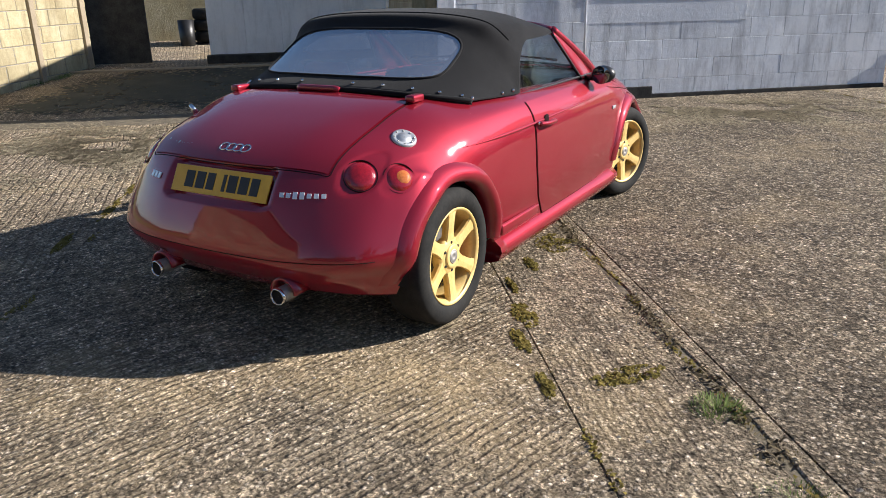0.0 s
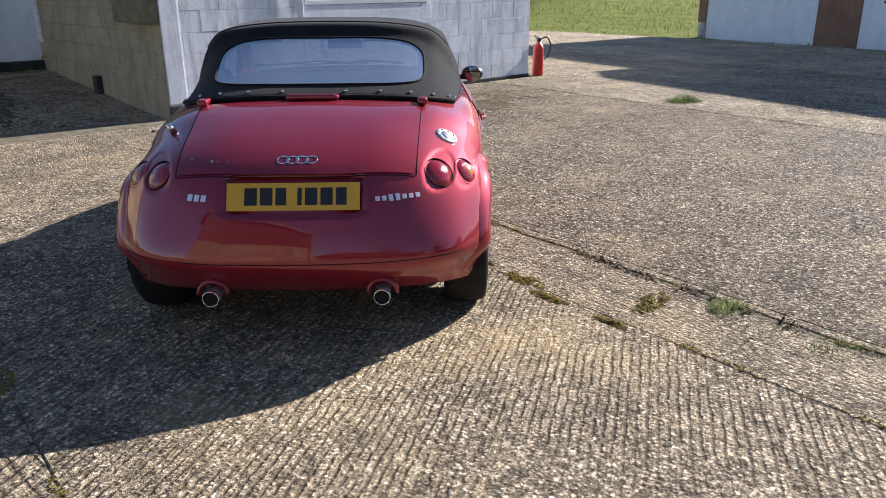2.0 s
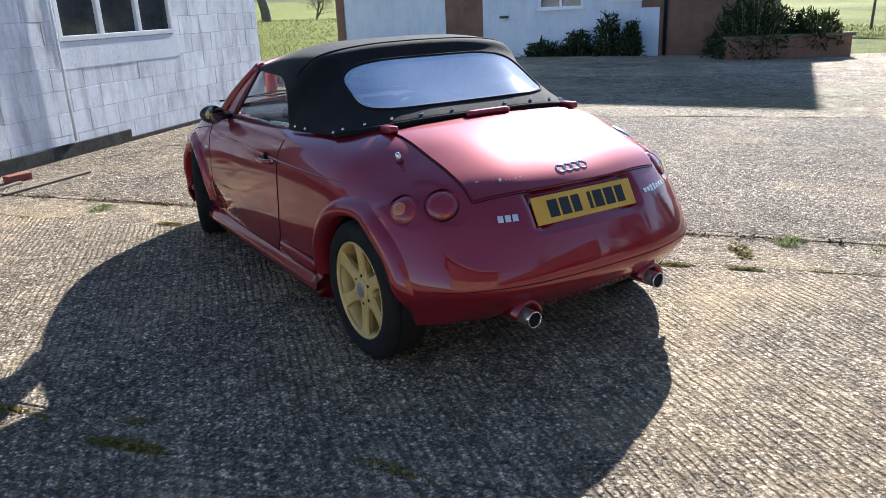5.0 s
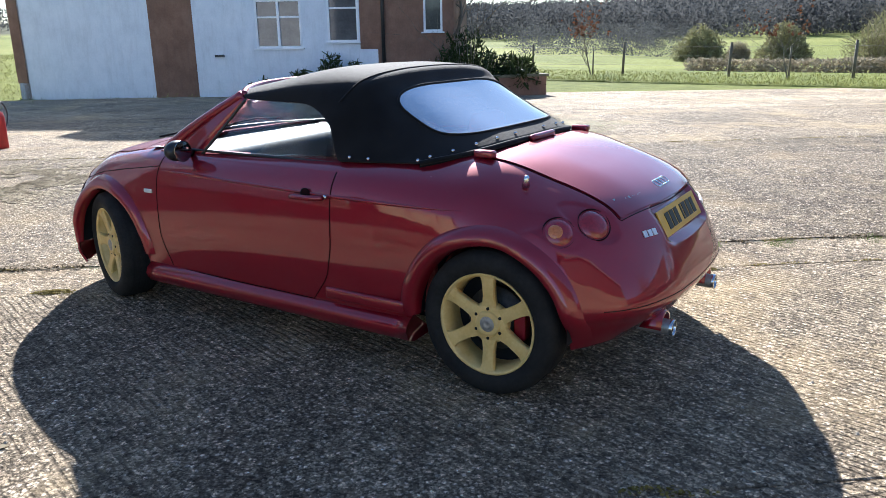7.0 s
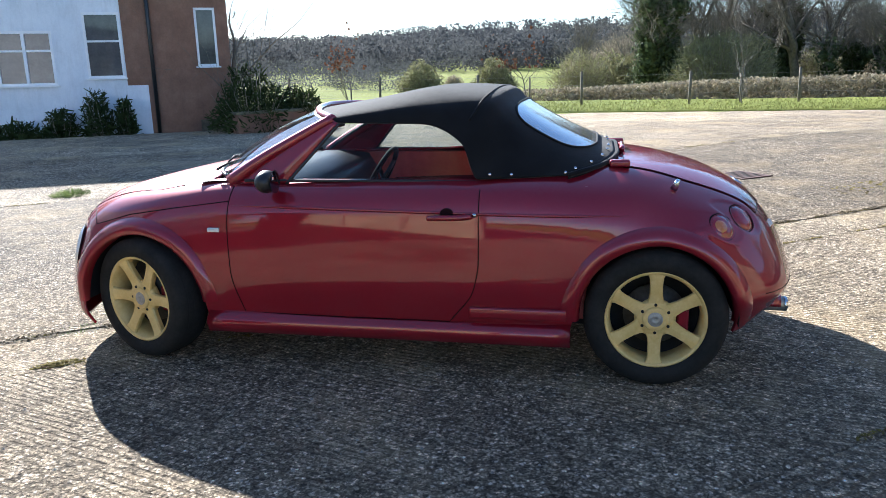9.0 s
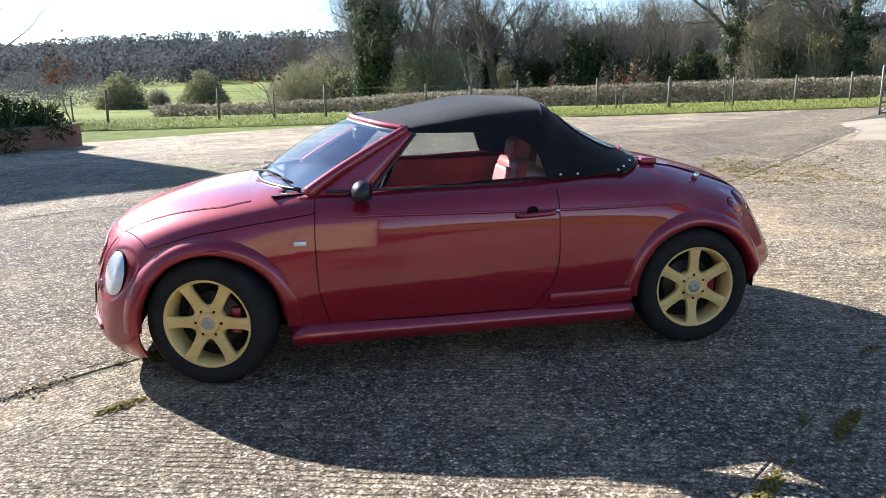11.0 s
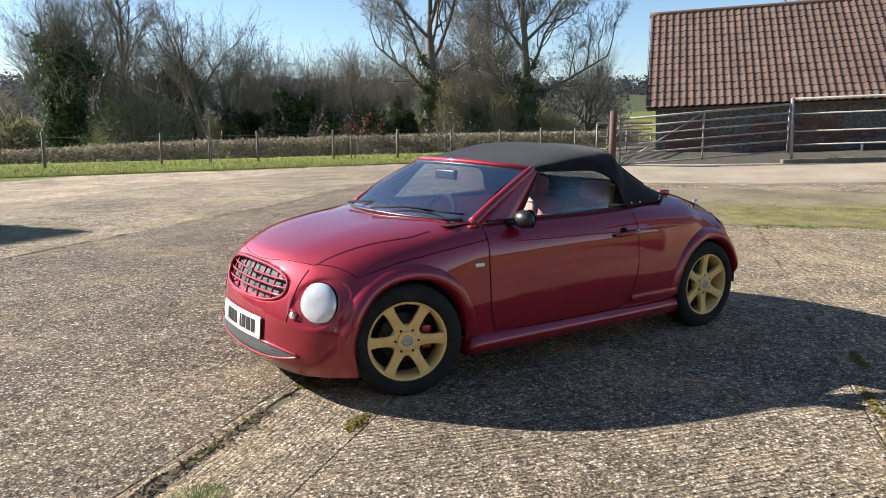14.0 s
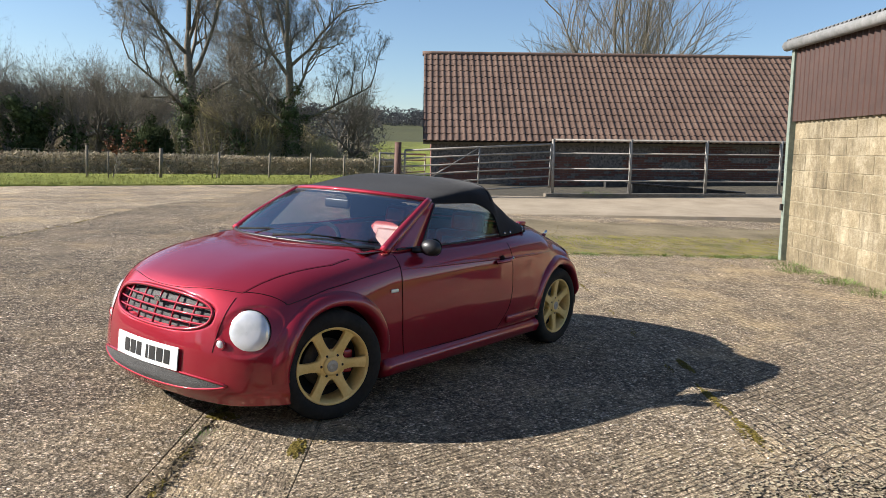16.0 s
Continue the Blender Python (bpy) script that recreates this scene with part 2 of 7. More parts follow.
def make_concrete(name, rakes, tone, sandy):
    """Weathered yard concrete: stones in sandy mortar, stains, and raked ridges. rakes: (heading in degrees, spacing in metres, depth, groove width)."""
    m, nt, bs = mat_new(name)
    v = coords(nt, rot=(0, 0, -JOINT_TURN))
    t = tone

    def cells(scale):
        n = nd(nt, "ShaderNodeTexVoronoi", Scale=scale, Randomness=1.0)
        nt.links.new(v, n.inputs["Vector"])
        s = nt.nodes.new("ShaderNodeSeparateColor")
        nt.links.new(n.outputs["Color"], s.inputs[0])
        return n.outputs["Distance"], s.outputs

    d1, r1 = cells(60.0)
    d2, r2 = cells(130.0)
    d3, r3 = cells(33.0)
    big = noise_n(nt, v, 0.45, 6, 0.62)
    mid = noise_n(nt, v, 3.2, 6, 0.68)
    clump = noise_n(nt, v, 24.0, 5, 0.75)
    stone = ramp(nt, r1[0], [(0.0, (.06 * t, .05 * t, .038 * t)), (0.35, (.15 * t, .122 * t, .088 * t)), (0.62, (.33 * t, .275 * t, .195 * t)), (0.85, (.58 * t, .51 * t, .385 * t)), (1.0, (.92 * t, .86 * t, .74 * t))])
    fine = ramp(nt, r2[1], [(0.0, (.08 * t, .066 * t, .05 * t)), (0.5, (.25 * t, .205 * t, .145 * t)), (1.0, (.55 * t, .49 * t, .38 * t))])
    c = mixc(nt, 0.38, stone, fine)
    # dark gaps between the stones
    c = mixc(nt, ramp(nt, d1, [(0.34, g3(0)), (0.62, g3(0.88))]), c, (.035 * t, .028 * t, .020 * t))
    mortar = ramp(nt, mid, [(0.3, (.20 * t, .165 * t, .110 * t)), (0.7, (.44 * t, .375 * t, .260 * t))])
    worn = ramp(nt, noise_n(nt, v, 1.3, 6, 0.65), [(0.40, g3(0.08 + sandy * .25)), (0.66, g3(min(0.95, 0.30 + sandy * .5)))])
    c = mixc(nt, worn, c, mortar)
    c = mixc(nt, 1.0, c, ramp(nt, clump, [(0.30, g3(0.58)), (0.70, g3(1.34))]), 'MULTIPLY')
    c = mixc(nt, 1.0, c, ramp(nt, r3[0], [(0.0, g3(0.62)), (1.0, g3(1.36))]), 'MULTIPLY')
    c = mixc(nt, 1.0, c, ramp(nt, r2[0], [(0.0, g3(0.40)), (0.5, g3(0.85)), (0.85, g3(1.45)), (1.0, g3(1.9))]), 'MULTIPLY')
    c = mixc(nt, 1.0, c, ramp(nt, big, [(0.30, g3(0.68)), (0.70, g3(1.22))]), 'MULTIPLY')
    # ochre dust in broad patches and a thin film of moss
    dust = ramp(nt, noise_n(nt, v, 0.8, 7, 0.68), [(0.50, g3(0)), (0.70, g3(0.25 + .35 * sandy))])
    c = mixc(nt, dust, c, (.42 * t, .325 * t, .175 * t))
    moss = ramp(nt, noise_n(nt, v, 1.1, 8, 0.72), [(0.62, g3(0)), (0.74, g3(0.5))])
    c = mixc(nt, moss, c, (0.13, 0.11, 0.04))
    height = mathn(nt, 'ADD', mathn(nt, 'MULTIPLY', mathn(nt, 'SUBTRACT', 1.0, d1), 0.45), mathn(nt, 'MULTIPLY', r1[2], 0.15))
    height = mathn(nt, 'ADD', height, mathn(nt, 'MULTIPLY', noise_n(nt, v, 75.0, 4, 0.75), 0.8))
    height = mathn(nt, 'ADD', height, mathn(nt, 'MULTIPLY', mid, 0.9))
    for heading, spacing, depth, groove_w in rakes:
        w = nd(nt, "ShaderNodeTexWave", Scale=.31416 / spacing, Distortion=3.0, Detail=3.0)
        w.inputs["Detail Scale"].default_value = .9
        w.inputs["Detail Roughness"].default_value = .62
        w.wave_type, w.bands_direction, w.wave_profile = 'BANDS', 'X', 'SIN'
        nt.links.new(coords(nt, rot=(0, 0, radians(90 - heading))), w.inputs["Vector"])
        amt = ramp(nt, noise_n(nt, v, 0.55 + .01 * heading, 4), [(0.36, g3(0.25)), (0.56, g3(1.0))])
        brk = ramp(nt, noise_n(nt, v, 11.0, 4, 0.7), [(0.34, g3(0.2)), (0.54, g3(1.0))])
        on = mathn(nt, 'MULTIPLY', amt, brk)
        cut = mathn(nt, 'MULTIPLY', ramp(nt, w.outputs["Fac"], [(0.02, g3(1)), (groove_w, g3(0))]), on)
        height = mathn(nt, 'SUBTRACT', height, mathn(nt, 'MULTIPLY', cut, depth))
        c = mixc(nt, mathn(nt, 'MULTIPLY', cut, 0.66), c, (.085 * t, .068 * t, .048 * t))
    c = mixc(nt, 1.0, c, (1.05, .995, .97), 'MULTIPLY')
    pit = mathn(nt, 'MULTIPLY', ramp(nt, r3[1], [(0.80, g3(0)), (0.84, g3(1))]), ramp(nt, d3, [(0.20, g3(1)), (0.42, g3(0))]))
    c = mixc(nt, mathn(nt, 'MULTIPLY', pit, 0.75), c, (0.04, 0.032, 0.022))
    nt.links.new(c, bs.inputs["Base Color"])
    bs.inputs["Roughness"].default_value = 0.85
    bs.inputs["Specular IOR Level"].default_value = 0.16
    bump(nt, bs, height, 0.022, 1.0)
    return m


def make_painted_block(name, cols, dirt, dirt_c, bump_d=0.006, tint=0.07):
    """Block or plaster with patchy paint and weather stains, different from piece to piece."""
    m, nt, bs = mat_new(name)
    tc = nt.nodes.new("ShaderNodeTexCoord")
    geo = nt.nodes.new("ShaderNodeNewGeometry")
    v = geo.outputs["Position"]
    a, b = noise_n(nt, v, 2.2, 6, 0.65), noise_n(nt, v, 22.0, 4, 0.6)
    f = mathn(nt, 'ADD', mathn(nt, 'MULTIPLY', a, 0.7), mathn(nt, 'MULTIPLY', b, 0.3))
    c = ramp(nt, f, [(0.30, cols[0]), (0.5, cols[1]), (0.70, cols[2])])
    st = nt.nodes.new("ShaderNodeMapping")
    st.inputs["Scale"].default_value = (3.0, 3.0, 0.5)
    nt.links.new(v, st.inputs["Vector"])
    d = ramp(nt, noise_n(nt, st.outputs[0], 2.4, 6, 0.7), [(0.48, g3(0)), (0.72, g3(dirt))])
    c = mixc(nt, d, c, dirt_c)
    c = rand_tint(nt, c, tint)
    nt.links.new(c, bs.inputs["Base Color"])
    bs.inputs["Roughness"].default_value = 0.85
    bump(nt, bs, mathn(nt, 'ADD', noise_n(nt, v, 90.0, 3), mathn(nt, 'MULTIPLY', b, 1.5)), bump_d)
    return m


def make_tile():
    m, nt, bs = mat_new("clay_pantile")
    geo = nt.nodes.new("ShaderNodeNewGeometry")
    v = geo.outputs["Position"]
    c = ramp(nt, noise_n(nt, v, 1.3, 6, 0.7), [(0.3, (.085, .049, .033)), (0.55, (.130, .078, .053)), (0.75, (.168, .110, .078))])
    lich = ramp(nt, noise_n(nt, v, 6.0, 6, 0.75), [(0.58, g3(0)), (0.75, g3(0.5))])
    c = mixc(nt, lich, c, (0.17, 0.14, 0.10))
    nt.links.new(rand_tint(nt, c, 0.12), bs.inputs["Base Color"])
    bs.inputs["Roughness"].default_value = 0.8
    bump(nt, bs, noise_n(nt, v, 45.0, 4), 0.004)
    return m


def make_field():
    m, nt, bs = mat_new("grass_field")
    v = coords(nt)
    c = ramp(nt, noise_n(nt, v, 0.02, 6, 0.6), [(0.35, (.125, .150, .030)), (0.5, (.20, .222, .046)), (0.7, (.27, .275, .07))])
    c = mixc(nt, 1.0, c, ramp(nt, noise_n(nt, v, 1.8, 6, 0.7), [(0.3, g3(0.65)), (0.7, g3(1.25))]), 'MULTIPLY')
    # woodland floor and rough ground on the far hills
    far = nt.nodes.new("ShaderNodeVectorMath")
    far.operation = 'LENGTH'
    nt.links.new(v, far.inputs[0])
    away = mathn(nt, 'ADD', mathn(nt, 'MULTIPLY', far.outputs["Value"], 0.001), mathn(nt, 'MULTIPLY', noise_n(nt, v, 0.008, 4), 0.25))
    c = mixc(nt, ramp(nt, away, [(0.36, g3(0)), (0.40, g3(0.85))]), c, (.062, .062, .044))
    nt.links.new(c, bs.inputs["Base Color"])
    bs.inputs["Roughness"].default_value = 0.95
    bs.inputs["Specular IOR Level"].default_value = 0.1
    bump(nt, bs, noise_n(nt, v, 9.0, 5, 0.7), 0.08)
    return m


def leafy(name, c1, c2, trans=0.25, scale=3.0):
    m, nt, bs = mat_new(name)
    v = coords(nt)
    c = ramp(nt, noise_n(nt, v, scale, 4), [(0.3, c1), (0.7, c2)])
    nt.links.new(rand_tint(nt, c, 0.35, "island"), bs.inputs["Base Color"])
    bs.inputs["Roughness"].default_value = 0.7
    bs.inputs["Specular IOR Level"].default_value = 0.06
    if trans:
        tl, mx = nt.nodes.new("ShaderNodeBsdfTranslucent"), nd(nt, "ShaderNodeMixShader", Fac=trans)
        nt.links.new(bs.inputs["Base Color"].links[0].from_socket, tl.inputs["Color"])
        nt.links.new(bs.outputs[0], mx.inputs[1])
        nt.links.new(tl.outputs[0], mx.inputs[2])
        nt.links.new(mx.outputs[0], nt.nodes["Material Output"].inputs["Surface"])
    return m


RIDGED = make_concrete("raked_concrete", [(76, .034, .55, .55)], 1.46, 0.75)
HATCHED = make_concrete("cross_raked_concrete", [(78, .056, .9, .30), (139, .064, .85, .26)], 1.56, 0.75)
AGGREGATE = make_concrete("exposed_aggregate_concrete", (), 1.08, 0.28)
STRIP = make_concrete("smooth_strip_concrete", [(131, .030, .16, .40)], 1.36, 1.0)
MID_YARD = make_concrete("worn_aggregate_concrete", (), 1.42, 0.55)
FAR_YARD = make_concrete("pale_worn_concrete", (), 1.72, 0.8)
APRON = simple("pale_concrete_apron", (.25, .20, .132), (.39, .32, .225), 0.85, 1.5, 0.006, fine=25)
SOIL = simple("dark_soil", (.07, .056, .038), (.19, .155, .10), 0.95, 9, 0.02)
MOSS = leafy("yellow_green_moss", (.13, .108, .026), (.29, .225, .066), scale=30)
BLADE = leafy("grass_blades", (.15, .165, .044), (.32, .33, .11))
TUFT_BLADE = leafy("tuft_blades", (.09, .13, .035), (.24, .30, .11))
DRY_BLADE = leafy("dry_grass_blades", (.20, .15, .06), (.36, .29, .14))
FIELD = make_field()
WHITE_BLOCK = make_painted_block("white_painted_block", ((.60, .63, .68), (.80, .825, .86), (.89, .905, .925)), 0.7, (.27, .28, .295), 0.0024, .07)
WHITE_RENDER = make_painted_block("white_render", ((.62, .65, .70), (.72, .75, .80), (.80, .82, .86)), 0.25, (.36, .37, .38), 0.003)
BARE_BLOCK = make_painted_block("bare_mossy_block", ((.26, .23, .16), (.36, .32, .225), (.45, .41, .30)), 0.5, (.12, .115, .06))
YELLOW_BLOCK = make_painted_block("buff_block", ((.29, .235, .125), (.42, .355, .21), (.53, .465, .31)), 0.6, (.15, .118, .062), .008, .12)
SHED_BLOCK = make_painted_block("stained_shed_block", ((.115, .088, .048), (.235, .19, .112), (.43, .37, .25)), 0.85, (.080, .062, .036), 0.012, 0.14)
MORTAR = simple("grey_mortar", (.17, .16, .14), (.30, .28, .25), 0.95, 12, 0.004)
DARK_PLINTH = simple("black_bitumen_plinth", (.010, .010, .010), (.05, .048, .042), 0.8, 8, 0.006)
GREY_PANEL = make_painted_block("grey_sheet_wall", ((.72, .76, .80), (.82, .85, .88), (.88, .90, .92)), 0.35, (.36, .37, .36), 0.003)
BRICK = make_painted_block("old_red_brick", ((.09, .035, .024), (.15, .06, .04), (.21, .10, .065)), 0.5, (.08, .06, .05))
HOUSE_BRICK = make_painted_block("brown_brick", ((.16, .085, .055), (.23, .125, .08), (.29, .17, .115)), 0.3, (.10, .07, .055))
FLINT = simple("flint_rubble", (.035, .030, .026), (.23, .19, .155), 0.7, 14, 0.03, fine=3)
TILE = make_tile()
CLADDING = simple("brown_steel_cladding", (.044, .019, .012), (.064, .029, .019), 0.55, 3, 0.001)
ASBESTOS = simple("grey_cement_sheet", (.13, .13, .125), (.24, .24, .23), 0.8, 6, 0.003)
GALV = simple("galvanised_tube", (.20, .185, .16), (.34, .315, .275), 0.65, 9, 0.001, 0.3, 0.75)
RUST_POST = simple("rust_brown_post", (.07, .032, .022), (.13, .065, .045), 0.75, 8, 0.003)
TIMBER = simple("weathered_timber", (.10, .085, .06), (.20, .17, .125), 0.85, 10, 0.004)
MOSSY_TIMBER = simple("mossy_timber", (.10, .10, .055), (.21, .19, .125), 0.9, 8, 0.006)
UPVC = simple("white_window_plastic", (.74, .75, .76), (.82, .83, .84), 0.35, 6)
HOUSE_GLASS = simple("dark_window_glass", (.03, .035, .04), (.07, .075, .08), 0.06, 3)
BARK = simple("grey_bark", (.095, .082, .062), (.22, .19, .145), 0.9, 6, 0.02)
TWIG = simple("brown_twigs", (.17, .143, .108), (.34, .29, .215), 0.9, 3)
IVY = leafy("dark_ivy", (.042, .060, .030), (.115, .14, .065), scale=1.5)
BUSH_LEAF = leafy("grey_green_scrub", (.16, .158, .08), (.32, .305, .16), .25, scale=.8)
HEDGE_LEAF = leafy("brown_hedge", (.24, .205, .14), (.43, .37, .26), .25, scale=1.0)
TANGLE = leafy("olive_brown_tangle", (.24, .205, .105), (.44, .385, .21), .3, scale=.7)
SHRUB_LEAF = leafy("garden_shrub", (.025, .040, .015), (.075, .095, .032), scale=2)


def make_far_wood():
    """Leafless woodland a long way off: twig masses that light passes through, distance haze painted into their
    blue-grey.
    """
    m, nt, bs = mat_new("far_bare_wood")
    nt.nodes.remove(bs)
    c = ramp(nt, noise_n(nt, coords(nt), .03, 4), [(0.3, (.050, .056, .062)), (0.7, (.105, .104, .102))])
    c = rand_tint(nt, c, 0.2, "island")
    df, tl = nt.nodes.new("ShaderNodeBsdfDiffuse"), nt.nodes.new("ShaderNodeBsdfTranslucent")
    nt.links.new(c, df.inputs["Color"])
    nt.links.new(c, tl.inputs["Color"])
    mx = nd(nt, "ShaderNodeMixShader", Fac=0.5)
    nt.links.new(df.outputs[0], mx.inputs[1])
    nt.links.new(tl.outputs[0], mx.inputs[2])
    nt.links.new(mx.outputs[0], nt.nodes["Material Output"].inputs["Surface"])
    return m


FAR_WOOD = make_far_wood()
COPPER_LEAF = leafy("copper_leaves", (.085, .038, .024), (.17, .08, .045))
RED_STEEL = simple("red_enamel", (.42, .02, .015), (.52, .035, .025), 0.35, 10)


# ---- ground ----
def smooth(a, b, x):
    t = max(0.0, min(1.0, (x - a) / (b - a)))
    return t * t * (3 - 2 * t)


def yard_z(x, y):
    return -0.012 * max(0.0, min(x, 22) - 8) + .040 * max(0.0, .61 * x - .79 * y - 6.5) * (1 - smooth(8, 14, x)) + .054 * max(0.0, -.682 * x + .731 * y - 4.5) * (1 - smooth(-4, -1.5, x))


def edge_x(y):
    """Where the yard ends and the verge begins."""
    return 20.0 + 0.012 * max(0, y - 2) ** 2 + 0.010 * max(0, -8 - y) ** 1.6


RS = [0, 20, 30, 45, 65, 120, 170, 250, 450, 800, 1500, 3200]
ZS = [-.12, -.14, -.25, -.8, -1.6, -1.9, -.2, 3.6, 12.0, 32.0, 40.0, 40.0]


def land_z(x, y):
    r = math.hypot(x, y)
    z = float(np.interp(r, RS, ZS))
    z *= 1 - .38 * smooth(8, 26, math.degrees(math.atan2(y, x))) * smooth(250, 500, r)
    z += 1.4 * smooth(60, 300, r) * noise.noise(Vector((x * .006, y * .006, 3)))
    # grassy bank beyond the gap between the white building and the farmhouse
    z += 1.35 * smooth(16, 34, y - .15 * x) * (1 - smooth(60, 140, r)) * smooth(-25, 0, x + 12)
    return z


def axis_steps():
    near = np.arange(-30, 40.1, 1.5)
    far = [45, 52, 60, 70, 82, 96, 112, 130, 150, 175, 205, 240, 285, 340, 410, 500, 620, 780, 1000, 1400, 2000, 3000]
    return np.array([-f for f in reversed(far)] + list(near) + [f for f in far if f > 40.1])


ax = axis_steps()
gv = [(x, y, land_z(x, y)) for x in ax for y in ax]
ground = link_mesh("ground", gv, grid_faces(len(ax), len(ax)), FIELD, None, True)
tagged(ground, "rolling green pasture rising to distant hills", "ground", kind="structure")

# yard slabs in long strips with open joints
yard = thing("yard_paving", Matrix.Identity(4), "weathered concrete farmyard slabs with open mossy joints", "paving", kind="structure")


def slab(v0, v1, u0, u1, mat, gap=.009):
    e0, e1 = [.006 if min(abs(v - j) for j in (.66, 5.35, -2.02)) < .01 else .0022 for v in (v0, v1)]
    us = []
    u = u0
    while u < u1:
        us.append(u)
        u += .11 if abs(u) < 5 else .6
    us.append(u1)
    vs = [v0 + gap, v0 + gap + e0] + list(np.linspace(v0, v1, max(3, int((v1 - v0) / .9) + 2))[1:-1]) + [v1 - gap - e1, v1 - gap]
    verts = []
    for u in us:
        for k, v in enumerate(vs):
            vv = v
            if k < 2 or k >= len(vs) - 2:
                wob = .011 * noise.noise(Vector((u * 2.3, v0 if k < 2 else v1, 0))) + .008 * noise.noise(Vector((u * 9, 5 + v1, 0)))
                if abs((v0 if k < 2 else v1) - .66) < .01:
                    wob = abs(wob) * 1.5 + .004 + .045 * max(0, noise.noise(Vector((u * 1.3, 9, 0)))) + .022 * max(0, noise.noise(Vector((u * 5.0, 3 + v0, 0))))
                elif abs((v0 if k < 2 else v1) - 5.35) > .01:
                    wob *= .3
                vv += abs(wob) if k < 2 else -abs(wob)
            p = U_DIR * u + V_DIR * vv
            z = yard_z(p.x, p.y) - (.004 if k in (0, len(vs) - 1) else 0) - .6 * smooth(.6, 1.8, p.x - edge_x(p.y))
            verts.append((p.x, p.y, z))
    n, m = len(us), len(vs)
    faces = grid_faces(n, m)
    base = len(verts)
    rim = [i * m for i in range(n)] + [(n - 1) * m + j for j in range(1, m)] + [i * m + m - 1 for i in range(n - 2, -1, -1)] + [j for j in range(m - 2, 0, -1)]
    for i in rim:
        x, y, z = verts[i]
        verts.append((x, y, z - .10))
    for k in range(len(rim)):
        q = (k + 1) % len(rim)
        faces.append((rim[k], rim[q], base + q, base + k))
    ob = link_mesh("slab", verts, faces, mat, yard)
    return ob


for v0, v1, mat in ((-12.5, -7.0, HATCHED), (-7.0, -2.02, HATCHED), (-2.02, .14, RIDGED), (.14, .66, STRIP), (.66, .745, STRIP), (.745, 5.35, AGGREGATE), (5.35, 10.2, MID_YARD), (10.2, 15.5, FAR_YARD)):
    slab(v0, v1, -14, 30, mat, .005 if v0 == 5.35 else (.0008 if v0 in (.66, .745) else .0012))
bed = link_mesh("joint_soil", [(*(U_DIR * u + V_DIR * v).xy, yard_z(*(U_DIR * u + V_DIR * v).xy) - .006 - .7 * smooth(.3, 1.2, (U_DIR * u + V_DIR * v).x - edge_x((U_DIR * u + V_DIR * v).y))) for u in np.linspace(-14, 30, 45) for v in np.linspace(-12.5, 15.5, 29)], grid_faces(45, 29), SOIL)
tagged(bed, "dark soil bed showing in the joints of the yard", "soil", kind="structure")


# ---- plants as loose stuff ----
def quads(name, items, material, label, category, kind="stuff", parent=None):
    """Many small leaves or blades: items of (centre, half side vector, half up vector)."""
    verts, faces = [], []
    for c, a, b in items:
        k = len(verts)
        verts += [c - a - b, c + a - b, c + a * .55 + b, c - a * .55 + b]
        faces.append((k, k + 1, k + 2, k + 3))
    ob = link_mesh(name, verts, faces, material, parent)
    if parent is None:
        tagged(ob, label, category, kind=kind)
    return ob


def rv(s=1.0):
    return Vector((random.uniform(-s, s), random.uniform(-s, s), random.uniform(-s, s)))


def tuft(cx, cy, r, h, n, mat=BLADE, lean=.5, z=None):
    out = []
    for _ in range(n):
        a, d = random.uniform(0, 6.283), r * random.random() ** .6
        z0 = yard_z(cx, cy) - .01 if z is None else z
        p = Vector((cx + d * math.cos(a), cy + d * math.sin(a), z0))
        hh = h * random.uniform(.45, 1.1) * (1 - .5 * d / r)
        up = Vector((math.cos(a) * lean * random.random(), math.sin(a) * lean * random.random(), 1)).normalized() * hh / 2
        side = Vector((math.cos(a + 1.6 + random.random()), math.sin(a + 1.6 + random.random()), 0)) * random.uniform(.0008, .0022) * (1 + h * 4)
        out.append((p + up, side, up))
    return out


TUFTS = [(1.82, -1.24, .085, .075, 200), (2.12, -1.62, .12, .045, 260), (-1.33, 2.29, .11, .06, 300), (3.37, 5.03, .20, .14, 420), (-.30, 1.42, .10, .04, 160), (-.55, 1.72, .14, .035, 150), (2.55, -2.1, .12, .05, 150)]
for cx, cy, r, h, n in TUFTS:
    quads("grass_tuft", tuft(cx, cy, r, h * .8, n * 2, BLADE, 1.5), TUFT_BLADE, "small green grass tuft growing from a concrete joint", "grass", kind="stuff")
dry = []
for _ in range(70):
    u, v = random.uniform(-2.5, 4.5), random.choice((.14, .66)) + random.gauss(0, .03)
    p = U_DIR * u + V_DIR * v
    dry += tuft(p.x, p.y, .05, .035, 14, DRY_BLADE, .9)
quads("dry_grass", dry, DRY_BLADE, "dry straw-coloured grass wisps in the joints", "grass")


